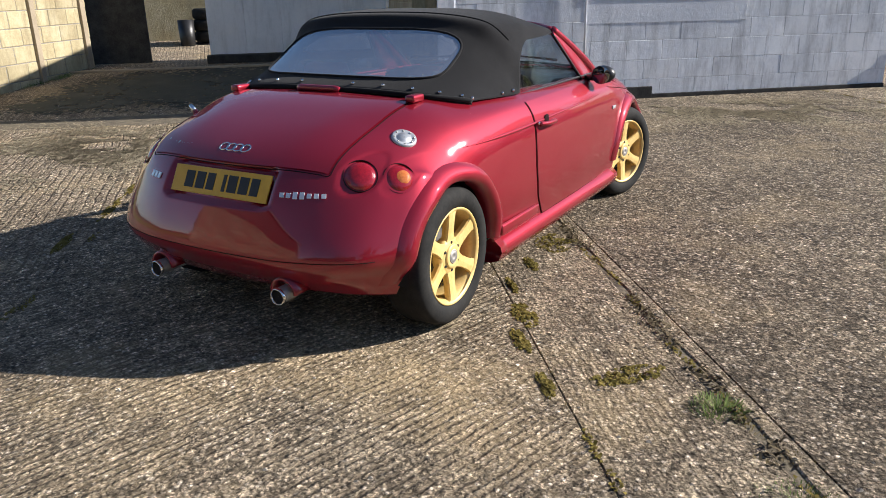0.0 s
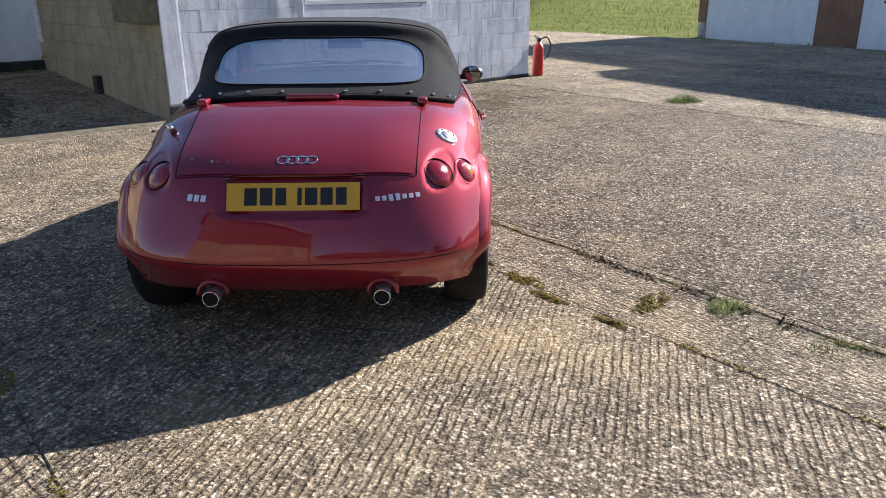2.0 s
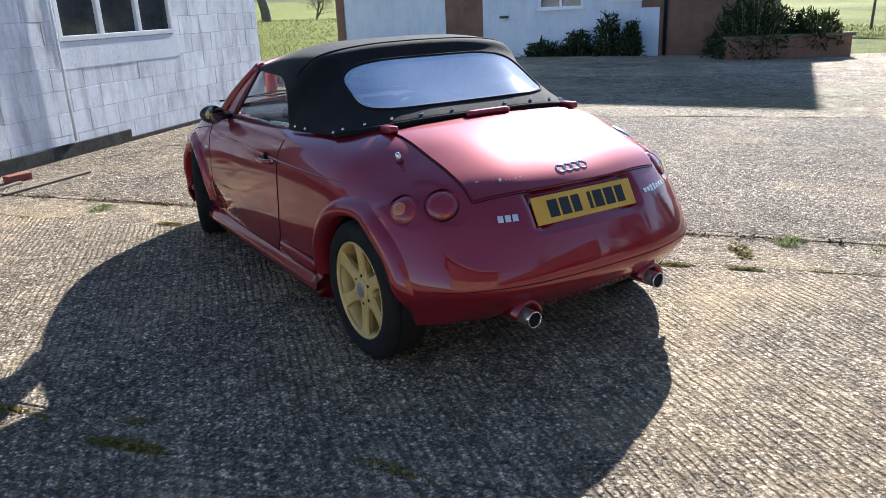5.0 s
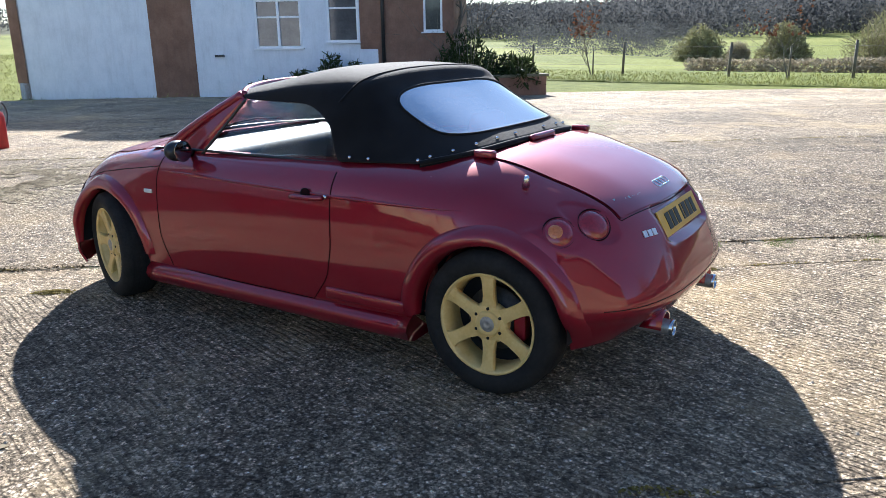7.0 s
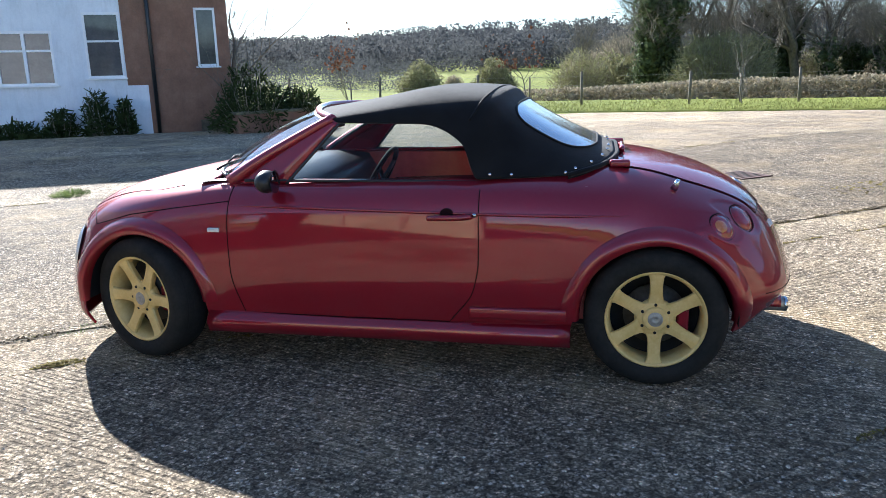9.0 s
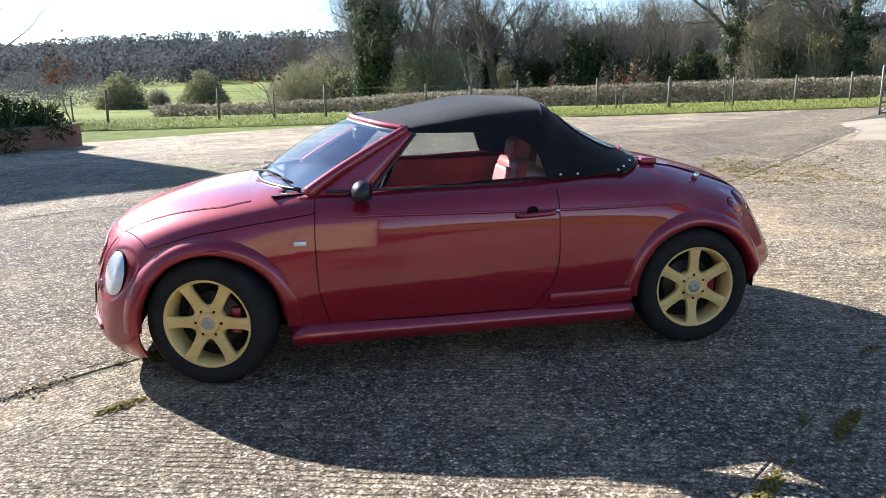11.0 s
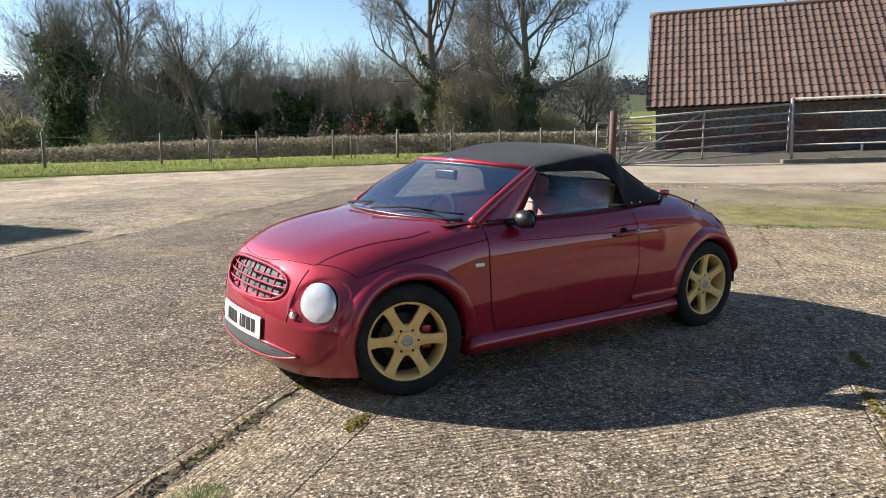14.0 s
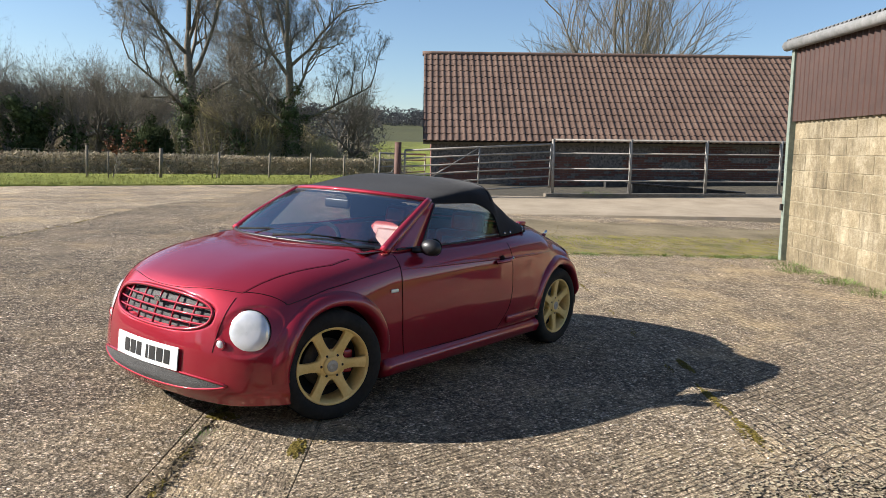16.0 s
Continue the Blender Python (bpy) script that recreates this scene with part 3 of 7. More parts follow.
def moss_mat(cx, cy, sx, sy, turn, n=620):
    """A low ragged cushion of moss built of many small flakes."""
    out = []
    c, s = math.cos(turn), math.sin(turn)
    for _ in range(n):
        a, d = random.uniform(0, 6.283), random.random() ** .5
        if noise.noise(Vector((cx * 7 + 2.2 * d * math.cos(a), cy * 7 + 2.2 * d * math.sin(a), 0))) < -.18 + .5 * (d - .6):
            continue
        lx, ly = sx * d * math.cos(a), sy * d * math.sin(a)
        p = Vector((cx + c * lx - s * ly, cy + s * lx + c * ly, yard_z(cx, cy) + .002 + .012 * (1 - d) * random.random()))
        q = random.uniform(0, 6.283)
        out.append((p, Vector((math.cos(q), math.sin(q), random.uniform(-.4, .4))) * .0055, Vector((-math.sin(q), math.cos(q), random.uniform(-.2, .7))) * .005))
    return out


MOSS_AT = [(1.50, -1.17, .15, .06, .9), (.95, -.89, .05, .13, .7), (.66, .03, .10, .16, .5), (.70, -.32, .03, .10, .7), (1.05, -1.12, .03, .12, .7), (1.28, -1.38, .025, .10, .7), (-.42, 1.50, .09, .05, .6), (-1.0, 1.5, .04, .12, .7), (-2.1, -.72, .03, .30, .7), (-2.45, -.30, .03, .25, .7), (-1.7, -1.3, .03, .18, .7), (.75, -.62, .02, .1, .7)]
for cx, cy, sx, sy, a in MOSS_AT:
    quads("moss_patch", moss_mat(cx, cy, sx, sy, a), MOSS, "yellow-green moss cushion on the concrete", "moss")
long_moss = []
for _ in range(170):
    v = random.choice((.14, .66, .66, -2.02, 5.35, 5.35))
    p = U_DIR * random.uniform(-6, 8) + V_DIR * (v + random.gauss(0, .012))
    long_moss += moss_mat(p.x, p.y, .018, .10, JOINT_TURN + 1.57, 50)
quads("joint_moss", long_moss, MOSS, "thin moss along the concrete joints", "moss")
# crumbled mortar, soil and dead stalks along the broken joint
crumb = []
rc = random.Random(63)
for _ in range(5200):
    u = rc.uniform(-4.5, 5.0)
    if noise.noise(Vector((u * 1.7, 4, 0))) + .5 * noise.noise(Vector((u * 6, 8, 0))) < -.05:
        continue
    p = U_DIR * u + V_DIR * (.66 + rc.gauss(0, .022))
    a, r = rc.uniform(0, 6.283), rc.uniform(.002, .007)
    crumb.append((Vector((p.x, p.y, yard_z(p.x, p.y) + .004 + .006 * rc.random())), Vector((math.cos(a), math.sin(a), rc.uniform(-.5, .5))) * r, Vector((-math.sin(a), math.cos(a), rc.uniform(-.3, .8))) * r * rc.choice((1, 1, 2.5))))
quads("joint_crumbs", crumb, leafy("soil_crumbs", (.035, .028, .018), (.20, .155, .09), 0, 40), "dark soil crumbs and dead stalks in the broken joint", "soil")
# mud, damp moss and ochre film lying on the concrete
def mud(corners, na, nb, mat, label, full, seed, fray=.28, speck=.5, near=1):
    """A thin ragged sheet between four corners: full is how closely it covers."""
    qa, qb, qc, qd = [Vector(c) for c in corners]
    mv, mf = [], []
    for i in range(na + 1):
        for j in range(nb + 1):
            q = qa.lerp(qb, i / na).lerp(qd.lerp(qc, i / na), j / nb)
            mv.append((q.x, q.y, yard_z(q.x, q.y) + .005 + .010 * abs(noise.noise(Vector((q.x * 3, q.y * 3, 0))))))
    for f in grid_faces(na + 1, nb + 1):
        q = Vector(mv[f[0]])
        i, j = divmod(f[0], nb + 1)
        edge = min(i / na * near, (1 - i / na) * near, j / nb * near, 1 - j / nb)
        if noise.noise(Vector((q.x * 1.1, q.y * 1.1, seed))) + .6 * noise.noise(Vector((q.x * 4, q.y * 4, seed))) + speck * noise.noise(Vector((q.x * 13, q.y * 13, seed))) + (speck - .5) * noise.noise(Vector((q.x * 37, q.y * 37, seed))) < full * min(1, edge / .25) - fray - 1.3 * max(0, 1 - edge / .16):
            mf.append(f)
    return tagged(link_mesh("mud_patch", mv, mf, mat, None, True), label, "mud", kind="stuff")


MUD = simple("sandy_silt", (.115, .090, .045), (.25, .20, .115), 0.9, 1.1, 0.008, fine=18)
OLIVE = simple("olive_moss_film", (.062, .064, .008), (.26, .215, .036), 0.9, 2.2, 0.012, fine=16)
# part damp moss, part the building's shade put into the colour
DAMP_SHADE = simple("damp_moss_and_shade", (.022, .026, .014), (.085, .075, .045), 0.9, 1.8, 0.02, fine=14)
OCHRE = simple("ochre_moss_film", (.15, .125, .05), (.30, .25, .13), 0.9, 5, 0.01, fine=10)
mud(((2.6, -5.05), (-.42, -8.66), (-.6, -14.0), (6.6, -7.8)), 130, 130, MUD, "sandy silt lying on the damp concrete", 1.5, 7, .35, .9, 5)
mud(((2.5, -5.2), (-.42, -8.64), (.1, -11.6), (4.0, -6.9)), 170, 130, OLIVE, "yellow-olive moss film over the damp concrete", 1.15, 17, .45, 1.5, 5)
mud(((-3.0, 3.15), (-6.9, .3), (-8.7, 3.9), (-5.6, 6.7)), 120, 90, DAMP_SHADE, "damp moss and dirt, coloured darker for the shade of the corner", .9, 11, .3, 1.2)
PALE_SILT = leafy("pale_silt", (.26, .215, .14), (.42, .355, .24), 0, 1.6)


def silt(corners, n, seed, label):
    """Fine pale grains strewn flat over the concrete, thinning out to the edges."""
    qa, qb, qc, qd = [Vector(c) for c in corners]
    rnd, out = random.Random(seed), []
    for _ in range(n):
        a, b = rnd.gauss(.5, .2), rnd.gauss(.5, .2)
        q = qa.lerp(qb, a).lerp(qd.lerp(qc, a), b)
        if noise.noise(Vector((q.x * 1.6, q.y * 1.6, seed))) + .5 * noise.noise(Vector((q.x * 7, q.y * 7, seed))) < -.08:
            continue
        t, r = rnd.uniform(0, 6.283), rnd.uniform(.005, .013)
        out.append((Vector((q.x, q.y, yard_z(q.x, q.y) + .007)), Vector((math.cos(t), math.sin(t), 0)) * r, Vector((-math.sin(t), math.cos(t), 0)) * r))
    quads("silt", out, PALE_SILT, label, "silt")


silt(((-6.9, .2), (-4.3, 2.7), (-2.2, .4), (-3.2, -1.6)), 22000, 21, "pale silt washed over the worn concrete")
silt(((-1.9, 4.9), (2.4, 7.6), (2.9, 4.9), (-.6, 3.2)), 18000, 27, "pale ochre silt at the foot of the white wall")
mud(((5.4, 3.3), (5.2, 1.5), (8.6, 1.4), (9.4, 3.6)), 80, 150, OCHRE, "thin ochre moss film on the worn concrete", .75, 3, .75, 2.0)
bm = bmesh.new()
dm = pose(5.45, -2.28, yard_z(5.45, -2.28), 0, 0, -50)
add_box(bm, .48, .48, .012, dm, .004)
drain = part("drain_cover", bm, RUST_POST)
tagged(drain, "square rusty metal drain cover set in concrete", "drain cover")
for k in range(6):
    part("slot", box_bm(.36, .022, .003, Matrix.Translation((0, 0, 0)) @ dm @ Matrix.Translation((0, -.17 + .068 * k, .0125))), DARK, drain)
# chips and loose stones
peb_v, peb_f = [], []
for _ in range(900):
    u, v = random.uniform(-6, 6), random.gauss(.4, 2.2)
    p = U_DIR * u + V_DIR * v
    s = random.uniform(.003, .011)
    k = len(peb_v)
    z = yard_z(p.x, p.y)
    peb_v += [Vector((p.x, p.y, z)) + Vector(d) * s for d in ((1, .1, 0), (.2, .9, 0), (-.9, .3, 0), (-.3, -.8, 0), (.1, .05, .8))]
    peb_f += [(k, k + 1, k + 4), (k + 1, k + 2, k + 4), (k + 2, k + 3, k + 4), (k + 3, k, k + 4)]
pebbles = link_mesh("loose_chippings", peb_v, peb_f, simple("chippings", (.16, .14, .11), (.46, .42, .35), .8, 30))
tagged(pebbles, "loose stone chippings scattered on the concrete", "stones", kind="stuff")

# verge
vv = []
for i, y in enumerate(np.arange(-60, 60.1, .5)):
    for j, d in enumerate((0, .05, .25, .8, 2, 4, 7, 11, 16)):
        x = edge_x(y) + d + (.10 * noise.noise(Vector((0, y * 1.3, 0))) + .05 * noise.noise(Vector((1, y * 6, 0))) if j < 3 else 0)
        z = yard_z(x, y) + (.0, .055, .085, .10, .10, .06, .0, -.10, -.30)[j] - .03 + (.03 * noise.noise(Vector((x * 1.5, y * 1.5, 0))) if j > 0 else 0)
        vv.append((x, y, z))
verge = link_mesh("verge", vv, grid_faces(241, 9), FIELD, None, True)
tagged(verge, "green grass verge along the yard's edge", "grass", kind="structure")
bl = []
for _ in range(16000):
    y = random.uniform(-28, 16)
    d = random.random() ** 1.7 * 6
    x = edge_x(y) + d
    h = random.uniform(.03, .09)
    p = Vector((x, y, yard_z(x, y) + .05 + h / 2))
    a = random.uniform(0, 6.283)
    bl.append((p, Vector((math.cos(a), math.sin(a), 0)) * random.uniform(.006, .018), Vector((random.uniform(-.03, .03), random.uniform(-.03, .03), h / 2))))
for _ in range(20000):
    x, y = random.uniform(-3, 16), random.uniform(14, 44)
    h = random.uniform(.04, .16) * (.6 + max(0, noise.noise(Vector((x * .5, y * .5, 4)))) * 1.6)
    a = random.uniform(0, 6.283)
    bl.append((Vector((x, y, land_z(x, y) + h * .4)), Vector((math.cos(a), math.sin(a), 0)) * random.uniform(.006, .016), Vector((random.uniform(-.06, .06), random.uniform(-.06, .06), h / 2))))
quads("verge_grass", bl, BLADE, "rough grass blades on the verge", "grass")

# ---- buildings ----


def wall_frame(a, b, z=0.0):
    """Axes at a whose x runs along the wall to b, y looks out to the right of that way, z up."""
    d = Vector((b[0] - a[0], b[1] - a[1], 0))
    x = d.normalized()
    y = Vector((x.y, -x.x, 0))
    m = Matrix((x, y, Vector((0, 0, 1)))).transposed().to_4x4()
    m.translation = (a[0], a[1], z)
    return m, d.length


def piece_mesh(name, w, h, d, mat, bev=.008):
    """One block or brick: front at y = d, a chamfered face, 18 triangles or so."""
    x, z, b = w / 2, h / 2, bev
    v = [(-x, 0, -z), (x, 0, -z), (x, 0, z), (-x, 0, z), (-x, d - b, -z), (x, d - b, -z), (x, d - b, z), (-x, d - b, z),
         (-x + b, d, -z + b), (x - b, d, -z + b), (x - b, d, z - b), (-x + b, d, z - b)]
    f = [(0, 1, 5, 4), (1, 2, 6, 5), (2, 3, 7, 6), (3, 0, 4, 7), (4, 5, 9, 8), (5, 6, 10, 9), (6, 7, 11, 10), (7, 4, 8, 11), (8, 9, 10, 11)]
    me = bpy.data.meshes.new(name)
    me.from_pydata(v, [], f)
    me.materials.append(mat)
    return me


def place_piece(name, me, m, parent):
    ob = new(name, me)
    ob.parent = parent
    ob.matrix_basis = m
    return ob


def block_wall(name, a, b, z0, z1, thick, bw, bh, joint, mats, label, holes=(), from_z=None, proud=.012, seed=1, backing=MORTAR, to_z=None):
    """A wall of separate blocks laid in stretcher bond before a mortar core. mats: the block's material by a chance of each."""
    rnd = random.Random(seed)
    m, length = wall_frame(a, b)
    root = thing(name, m, label, "wall", kind="structure")
    # core, built round the holes
    cuts = sorted({0, length, *[h[0] for h in holes], *[h[1] for h in holes]})
    bm = bmesh.new()
    for s0, s1 in zip(cuts, cuts[1:]):
        spans = [(z0, z1)]
        for h in holes:
            if h[0] <= s0 + 1e-6 and s1 <= h[1] + 1e-6:
                spans = [q for lo, hi in spans for q in ((lo, min(hi, h[2])), (max(lo, h[3]), hi)) if q[1] - q[0] > .01]
        for lo, hi in spans:
            add_box(bm, s1 - s0, thick, hi - lo, Matrix.Translation(((s0 + s1) / 2, -thick / 2, lo)))
    part("wall_core", bm, backing, root)
    meshes = {}
    row = 0
    z = z0
    while z < (to_z or z1) - .02:
        h = min(bh, z1 - z)
        x = -(bw / 2) * (row % 2)
        while x < length - .01:
            lo, hi = max(x, 0), min(x + bw, length)
            for q in holes:
                if q[2] < z + h - .02 and z + .02 < q[3]:
                    if lo >= q[0] - .02 and hi <= q[1] + .02:
                        hi = lo
                    elif lo < q[0] < hi and hi - q[0] < q[0] - lo + q[1]:
                        hi = q[0]
                    elif lo < q[1] < hi:
                        lo = q[1]
            w = round(hi - lo - joint, 3)
            if w > .03:
                mat = mats[rnd.randrange(len(mats))]
                key = (round(w, 2), round(h, 2), mat.name)
                if key not in meshes:
                    meshes[key] = piece_mesh("block", round(w, 3) if joint < .004 else round(w, 2), round(h - joint, 3), proud, mat, .008 if joint > .0035 else .0025)
                place_piece("block", meshes[key], Matrix.Translation(((lo + hi) / 2, rnd.uniform(-.003, .003) * (1 if joint > .0035 else .4), z + h / 2)) @ Matrix.Rotation(rnd.uniform(-.004, .004), 4, 'Y'), root)
            x += bw
        z += bh
        row += 1
    return root


# white painted block building
PAINTED_JOINT = simple("painted_joint", (.22, .22, .23), (.70, .71, .74), .9, 5, .004)
A1, A2 = (-2.50, 3.80), (1.69, 7.76)
AM, ALEN = wall_frame(A1, A2)
WIN = (1.78, 3.70, 1.15, 2.20)
front = block_wall("wall_white_block", A1, A2, .0, 3.0, .22, .45, .225, .003, [WHITE_BLOCK], "white painted concrete block wall with flaking paint", holes=[WIN], seed=3, to_z=2.3, proud=.004, backing=PAINTED_JOINT)
part("plastered_panel", box_bm(2.02, .006, .27, Matrix.Translation((2.74, .0045, .875)), .002), WHITE_RENDER, front)
part("upper_wall", box_bm(ALEN, .02, .70, Matrix.Translation((ALEN / 2, .004, 2.30)), .004), WHITE_BLOCK, front)
part("plinth", box_bm(2.6, .035, .15, Matrix.Translation((1.3, .012, -.01)), .008), DARK_PLINTH, front)
part("plinth", box_bm(ALEN - 2.6, .03, .06, Matrix.Translation((ALEN / 2 + 1.3, .012, -.01)), .008), DARK_PLINTH, front)
tube("conduit_pipe", [(1.72, .035, .16), (1.71, .035, 2.9)], .014, WHITE_RENDER, front, 8)
part("corner_plaster", box_bm(.20, .02, 2.9, Matrix.Translation((.10, .012, .16)), .008), WHITE_BLOCK, front)


def window(name, m, w, h, cols, mat, glass_mat, label, top_split=None, sill=.14):
    """A framed window whose lower left outer corner is m's origin."""
    root = thing(name, m, label, "window", kind="structure")
    f = .055
    for nm, x, z, sx, sz in (("frame_bottom", w / 2, 0, w, f), ("frame_top", w / 2, h - f, w, f), ("frame_side", f / 2, f, f, h - 2 * f), ("frame_side", w - f / 2, f, f, h - 2 * f)):
        part(nm, box_bm(sx, .07, sz, Matrix.Translation((x, 0, z)), .006), mat, root)
    cw = w / cols
    for c in range(cols):
        if c:
            part("mullion", box_bm(.07, .065, h - 2 * f, Matrix.Translation((c * cw, .002, f)), .006), mat, root)
        x0, x1 = c * cw + f * .7, (c + 1) * cw - f * .7
        if top_split:
            part("transom", box_bm(x1 - x0, .06, .045, Matrix.Translation(((x0 + x1) / 2, 0, h * top_split)), .005), mat, root)
        part("pane", box_bm(x1 - x0, .008, h - 2 * f, Matrix.Translation(((x0 + x1) / 2, -.01, f))), glass_mat, root)
        part("curtain", box_bm((x1 - x0) * .35, .02, h * .55, Matrix.Translation((x0 + (x1 - x0) * .3, -.06, f))), UPVC, root) if top_split else None
    if sill:
        part("sill", box_bm(w + .10, sill, .035, Matrix.Translation((w / 2, sill / 2 - .025, -.035)), .006), mat, root)
    return root


window("window_1", AM @ Matrix.Translation((WIN[0], -.02, WIN[2])), WIN[1] - WIN[0], WIN[3] - WIN[2], 3, UPVC, HOUSE_GLASS, "white plastic three-light window with dark panes", sill=.045)

# its bare block side, the sheet wall, the kerb and the buff wall
B2 = (-5.55, 7.02)
side = block_wall("wall_bare_block", B2, A1, .0, 3.0, .22, .45, .225, .006, [BARE_BLOCK], "bare mossy grey-brown block wall", seed=5, to_z=2.0, proud=.008, backing=BARE_BLOCK)
SLEN = math.dist(A1, B2)
part("plinth", box_bm(SLEN, .035, .42, Matrix.Translation((SLEN / 2, .012, -.01)), .010), BARE_BLOCK, side)
part("timber_beam", box_bm(1.0, .12, .27, Matrix.Translation((SLEN - .49, .065, 1.0)), .03), MOSSY_TIMBER, side)
part("vent_box", box_bm(.16, .10, .26, Matrix.Translation((SLEN - 2.0, .05, .06)), .01), DARK_PLINTH, side)
for i in range(9):
    part("white_brick", box_bm(.17, .03, .125, Matrix.Translation((.13, .02, .62 + .135 * i)), .006), WHITE_RENDER, side)
F1, F2 = (-7.65, 5.02), (-5.55, 7.02)
fm, fl = wall_frame(F1, F2)
sheet = thing("wall_sheet", fm, "stained pale sheet wall on a dark kerb", "wall", kind="structure")
part("wall_core", box_bm(fl, .12, 2.8, Matrix.Translation((fl / 2, -.08, .22))), GREY_PANEL, sheet)
for i in range(5):
    part("panel", box_bm(fl / 5 - .005, .03, 2.5, Matrix.Translation((fl / 5 * (i + .5), .0, .36)), .004), GREY_PANEL, sheet)
part("kerb", box_bm(fl + .1, .20, .14, Matrix.Translation((fl / 2, .06, .22)), .02), DARK_PLINTH, sheet)
part("kerb_edge", box_bm(fl + 3.2, .12, .045, Matrix.Translation((fl / 2 - 1.2, .62, .19)), .012), APRON, sheet)
for k in range(7):
    wp = fm @ Vector((fl * (.52 + .07 * k), .42 + .06 * (k % 3), 0))
    quads("grass_tuft", tuft(wp.x, wp.y, .10, .07 + .05 * (k % 2), 90, BLADE, .9, .22), TUFT_BLADE, "small weeds at the kerb of the sheet wall", "grass", kind="stuff")
G1, G2 = (-8.95, 3.80), (-7.05, .10)
buff = block_wall("wall_buff_block", G1, G2, .0, 3.0, .2, .45, .225, .008, [YELLOW_BLOCK], "sunlit buff concrete panel wall with posts", seed=8, to_z=2.1, proud=.008)
buff.matrix_basis = wall_frame(G2, G1)[0] @ Matrix.Identity(4)
for s in (.02, 1.35, 2.75, 4.0):
    part("concrete_post", box_bm(.11, .06, 3.0, Matrix.Translation((s, .02, 0)), .01), APRON, buff)
# passage between them
pm, pl_ = wall_frame(G1, F1)
passage = thing("passage", pm, "dark open passage into a farm shed", "doorway", kind="structure")
# black panel standing in for the shade inside the opening
part("shade_panel", box_bm(1.0, .05, 3.0, Matrix.Translation((.33, -.25, .15)), .005), DARK_PLINTH, passage)
# roof out of view, added to keep the sun out of the passage
part("passage_roof", box_bm(1.2, 2.4, .08, Matrix.Translation((.3, -1.3, 2.85))), DARK_PLINTH, passage)
part("back_wall", box_bm(2.2, .15, 2.8, Matrix.Translation((1.3, -3.4, .15)), .01), YELLOW_BLOCK, passage)
part("passage_floor", box_bm(3.6, 4.2, .20, Matrix.Translation((1.0, -2.1, 0.0))), SOIL, passage)
for i in range(4):
    t = lathe("tyre", [(.16, -.09), (.26, -.10), (.30, -.06), (.305, 0), (.30, .06), (.26, .10), (.16, .09), (.16, -.09)], RUBBER, None, 28, 'Z')
    t.matrix_basis = pm @ Matrix.Translation((1.52 + .02 * (i % 2), -2.7, .31 + .205 * i))
    tagged(t, "worn black tyre in a stack", "tyre", "stacked tyres")
bm = bmesh.new()
bmesh.ops.create_cone(bm, cap_ends=True, segments=20, radius1=.13, radius2=.15, depth=.62, matrix=pm @ Matrix.Translation((1.14, -2.4, .52)))
bn = part("oil_drum", bm, BLACK, None, "", True)
tagged(bn, "dark upright drum by the sunlit wall", "drum")

# roofs over the white building
bm = box_bm(ALEN - .02, SLEN - .02, .12, AM @ Matrix.Translation((ALEN / 2, -SLEN / 2, 3.0)), .02)
tagged(part("roof_slab", bm, ASBESTOS), "grey sheet roof over the white building", "roof", kind="structure")
bm = bmesh.new()
add_box(bm, .22, SLEN, 3.0, AM @ Matrix.Translation((ALEN - .11, -SLEN / 2 - .11, 0)))
add_box(bm, ALEN, .22, 3.0, AM @ Matrix.Translation((ALEN / 2, -SLEN, 0)))
tagged(part("wall_rear", bm, WHITE_BLOCK), "rear walls of the white building", "wall", kind="structure")

# farmhouse
H1, H2 = (13.18, 8.75), (7.5, 18.5)
hm, hl = wall_frame(H2, H1, -.14)          # x runs from the far left end to the near right corner
house = thing("farmhouse", hm, "white plastered farmhouse with brown brick bays and windows", "house")
S = lambda s: hl - s
EAVE = 4.95


def slab_box(name, s0, s1, z0, z1, mat, proud=0.0, thick=.3, parent=None):
    return part(name, box_bm(abs(s1 - s0), thick, z1 - z0, Matrix.Translation(((S(s0) + S(s1)) / 2, proud - thick / 2, z0))), mat, parent or house)


slab_box("wall", 11.28, 7.52, -.3, 4.25, WHITE_RENDER)
slab_box("brick_bay", 7.52, 6.36, -.3, 4.25, HOUSE_BRICK, .012)
# white wall in pieces round its two windows
for s0, s1, z0, z1 in ((6.36, 4.72, -.3, EAVE), (4.72, 3.52, -.3, 1.25), (4.72, 3.52, 2.45, EAVE), (3.52, 2.85, -.3, EAVE), (2.85, 2.05, -.3, 1.38), (2.85, 2.05, 2.85, EAVE), (2.05, 2.02, 1.2, EAVE)):
    slab_box("wall", s0, s1, z0, z1, WHITE_RENDER)
part("dark_room", box_bm(4.2, .05, 3.0, Matrix.Translation((S(3.4), -1.2, .3))), DARK, house)
slab_box("low_wall", 2.05, 1.57, -.3, 1.20, WHITE_RENDER, -.001)
slab_box("brick_bay", 2.02, 1.57, 1.20, EAVE, HOUSE_BRICK, .010)
for s0, s1, z0, z1 in ((1.57, .40, -.3, EAVE), (.40, -.08, -.3, 1.60), (.40, -.08, 2.95, EAVE), (-.08, -.36, -.3, EAVE)):
    slab_box("brick_bay", s0, s1, z0, z1, HOUSE_BRICK, .012)
slab_box("end_quoin", 11.30, 11.02, .45, 4.25, HOUSE_BRICK, .02)
part("gable_wall", box_bm(.3, 7.0, EAVE + .3, Matrix.Translation((S(-.36) - .15, -3.5, -.3))), HOUSE_BRICK, house)
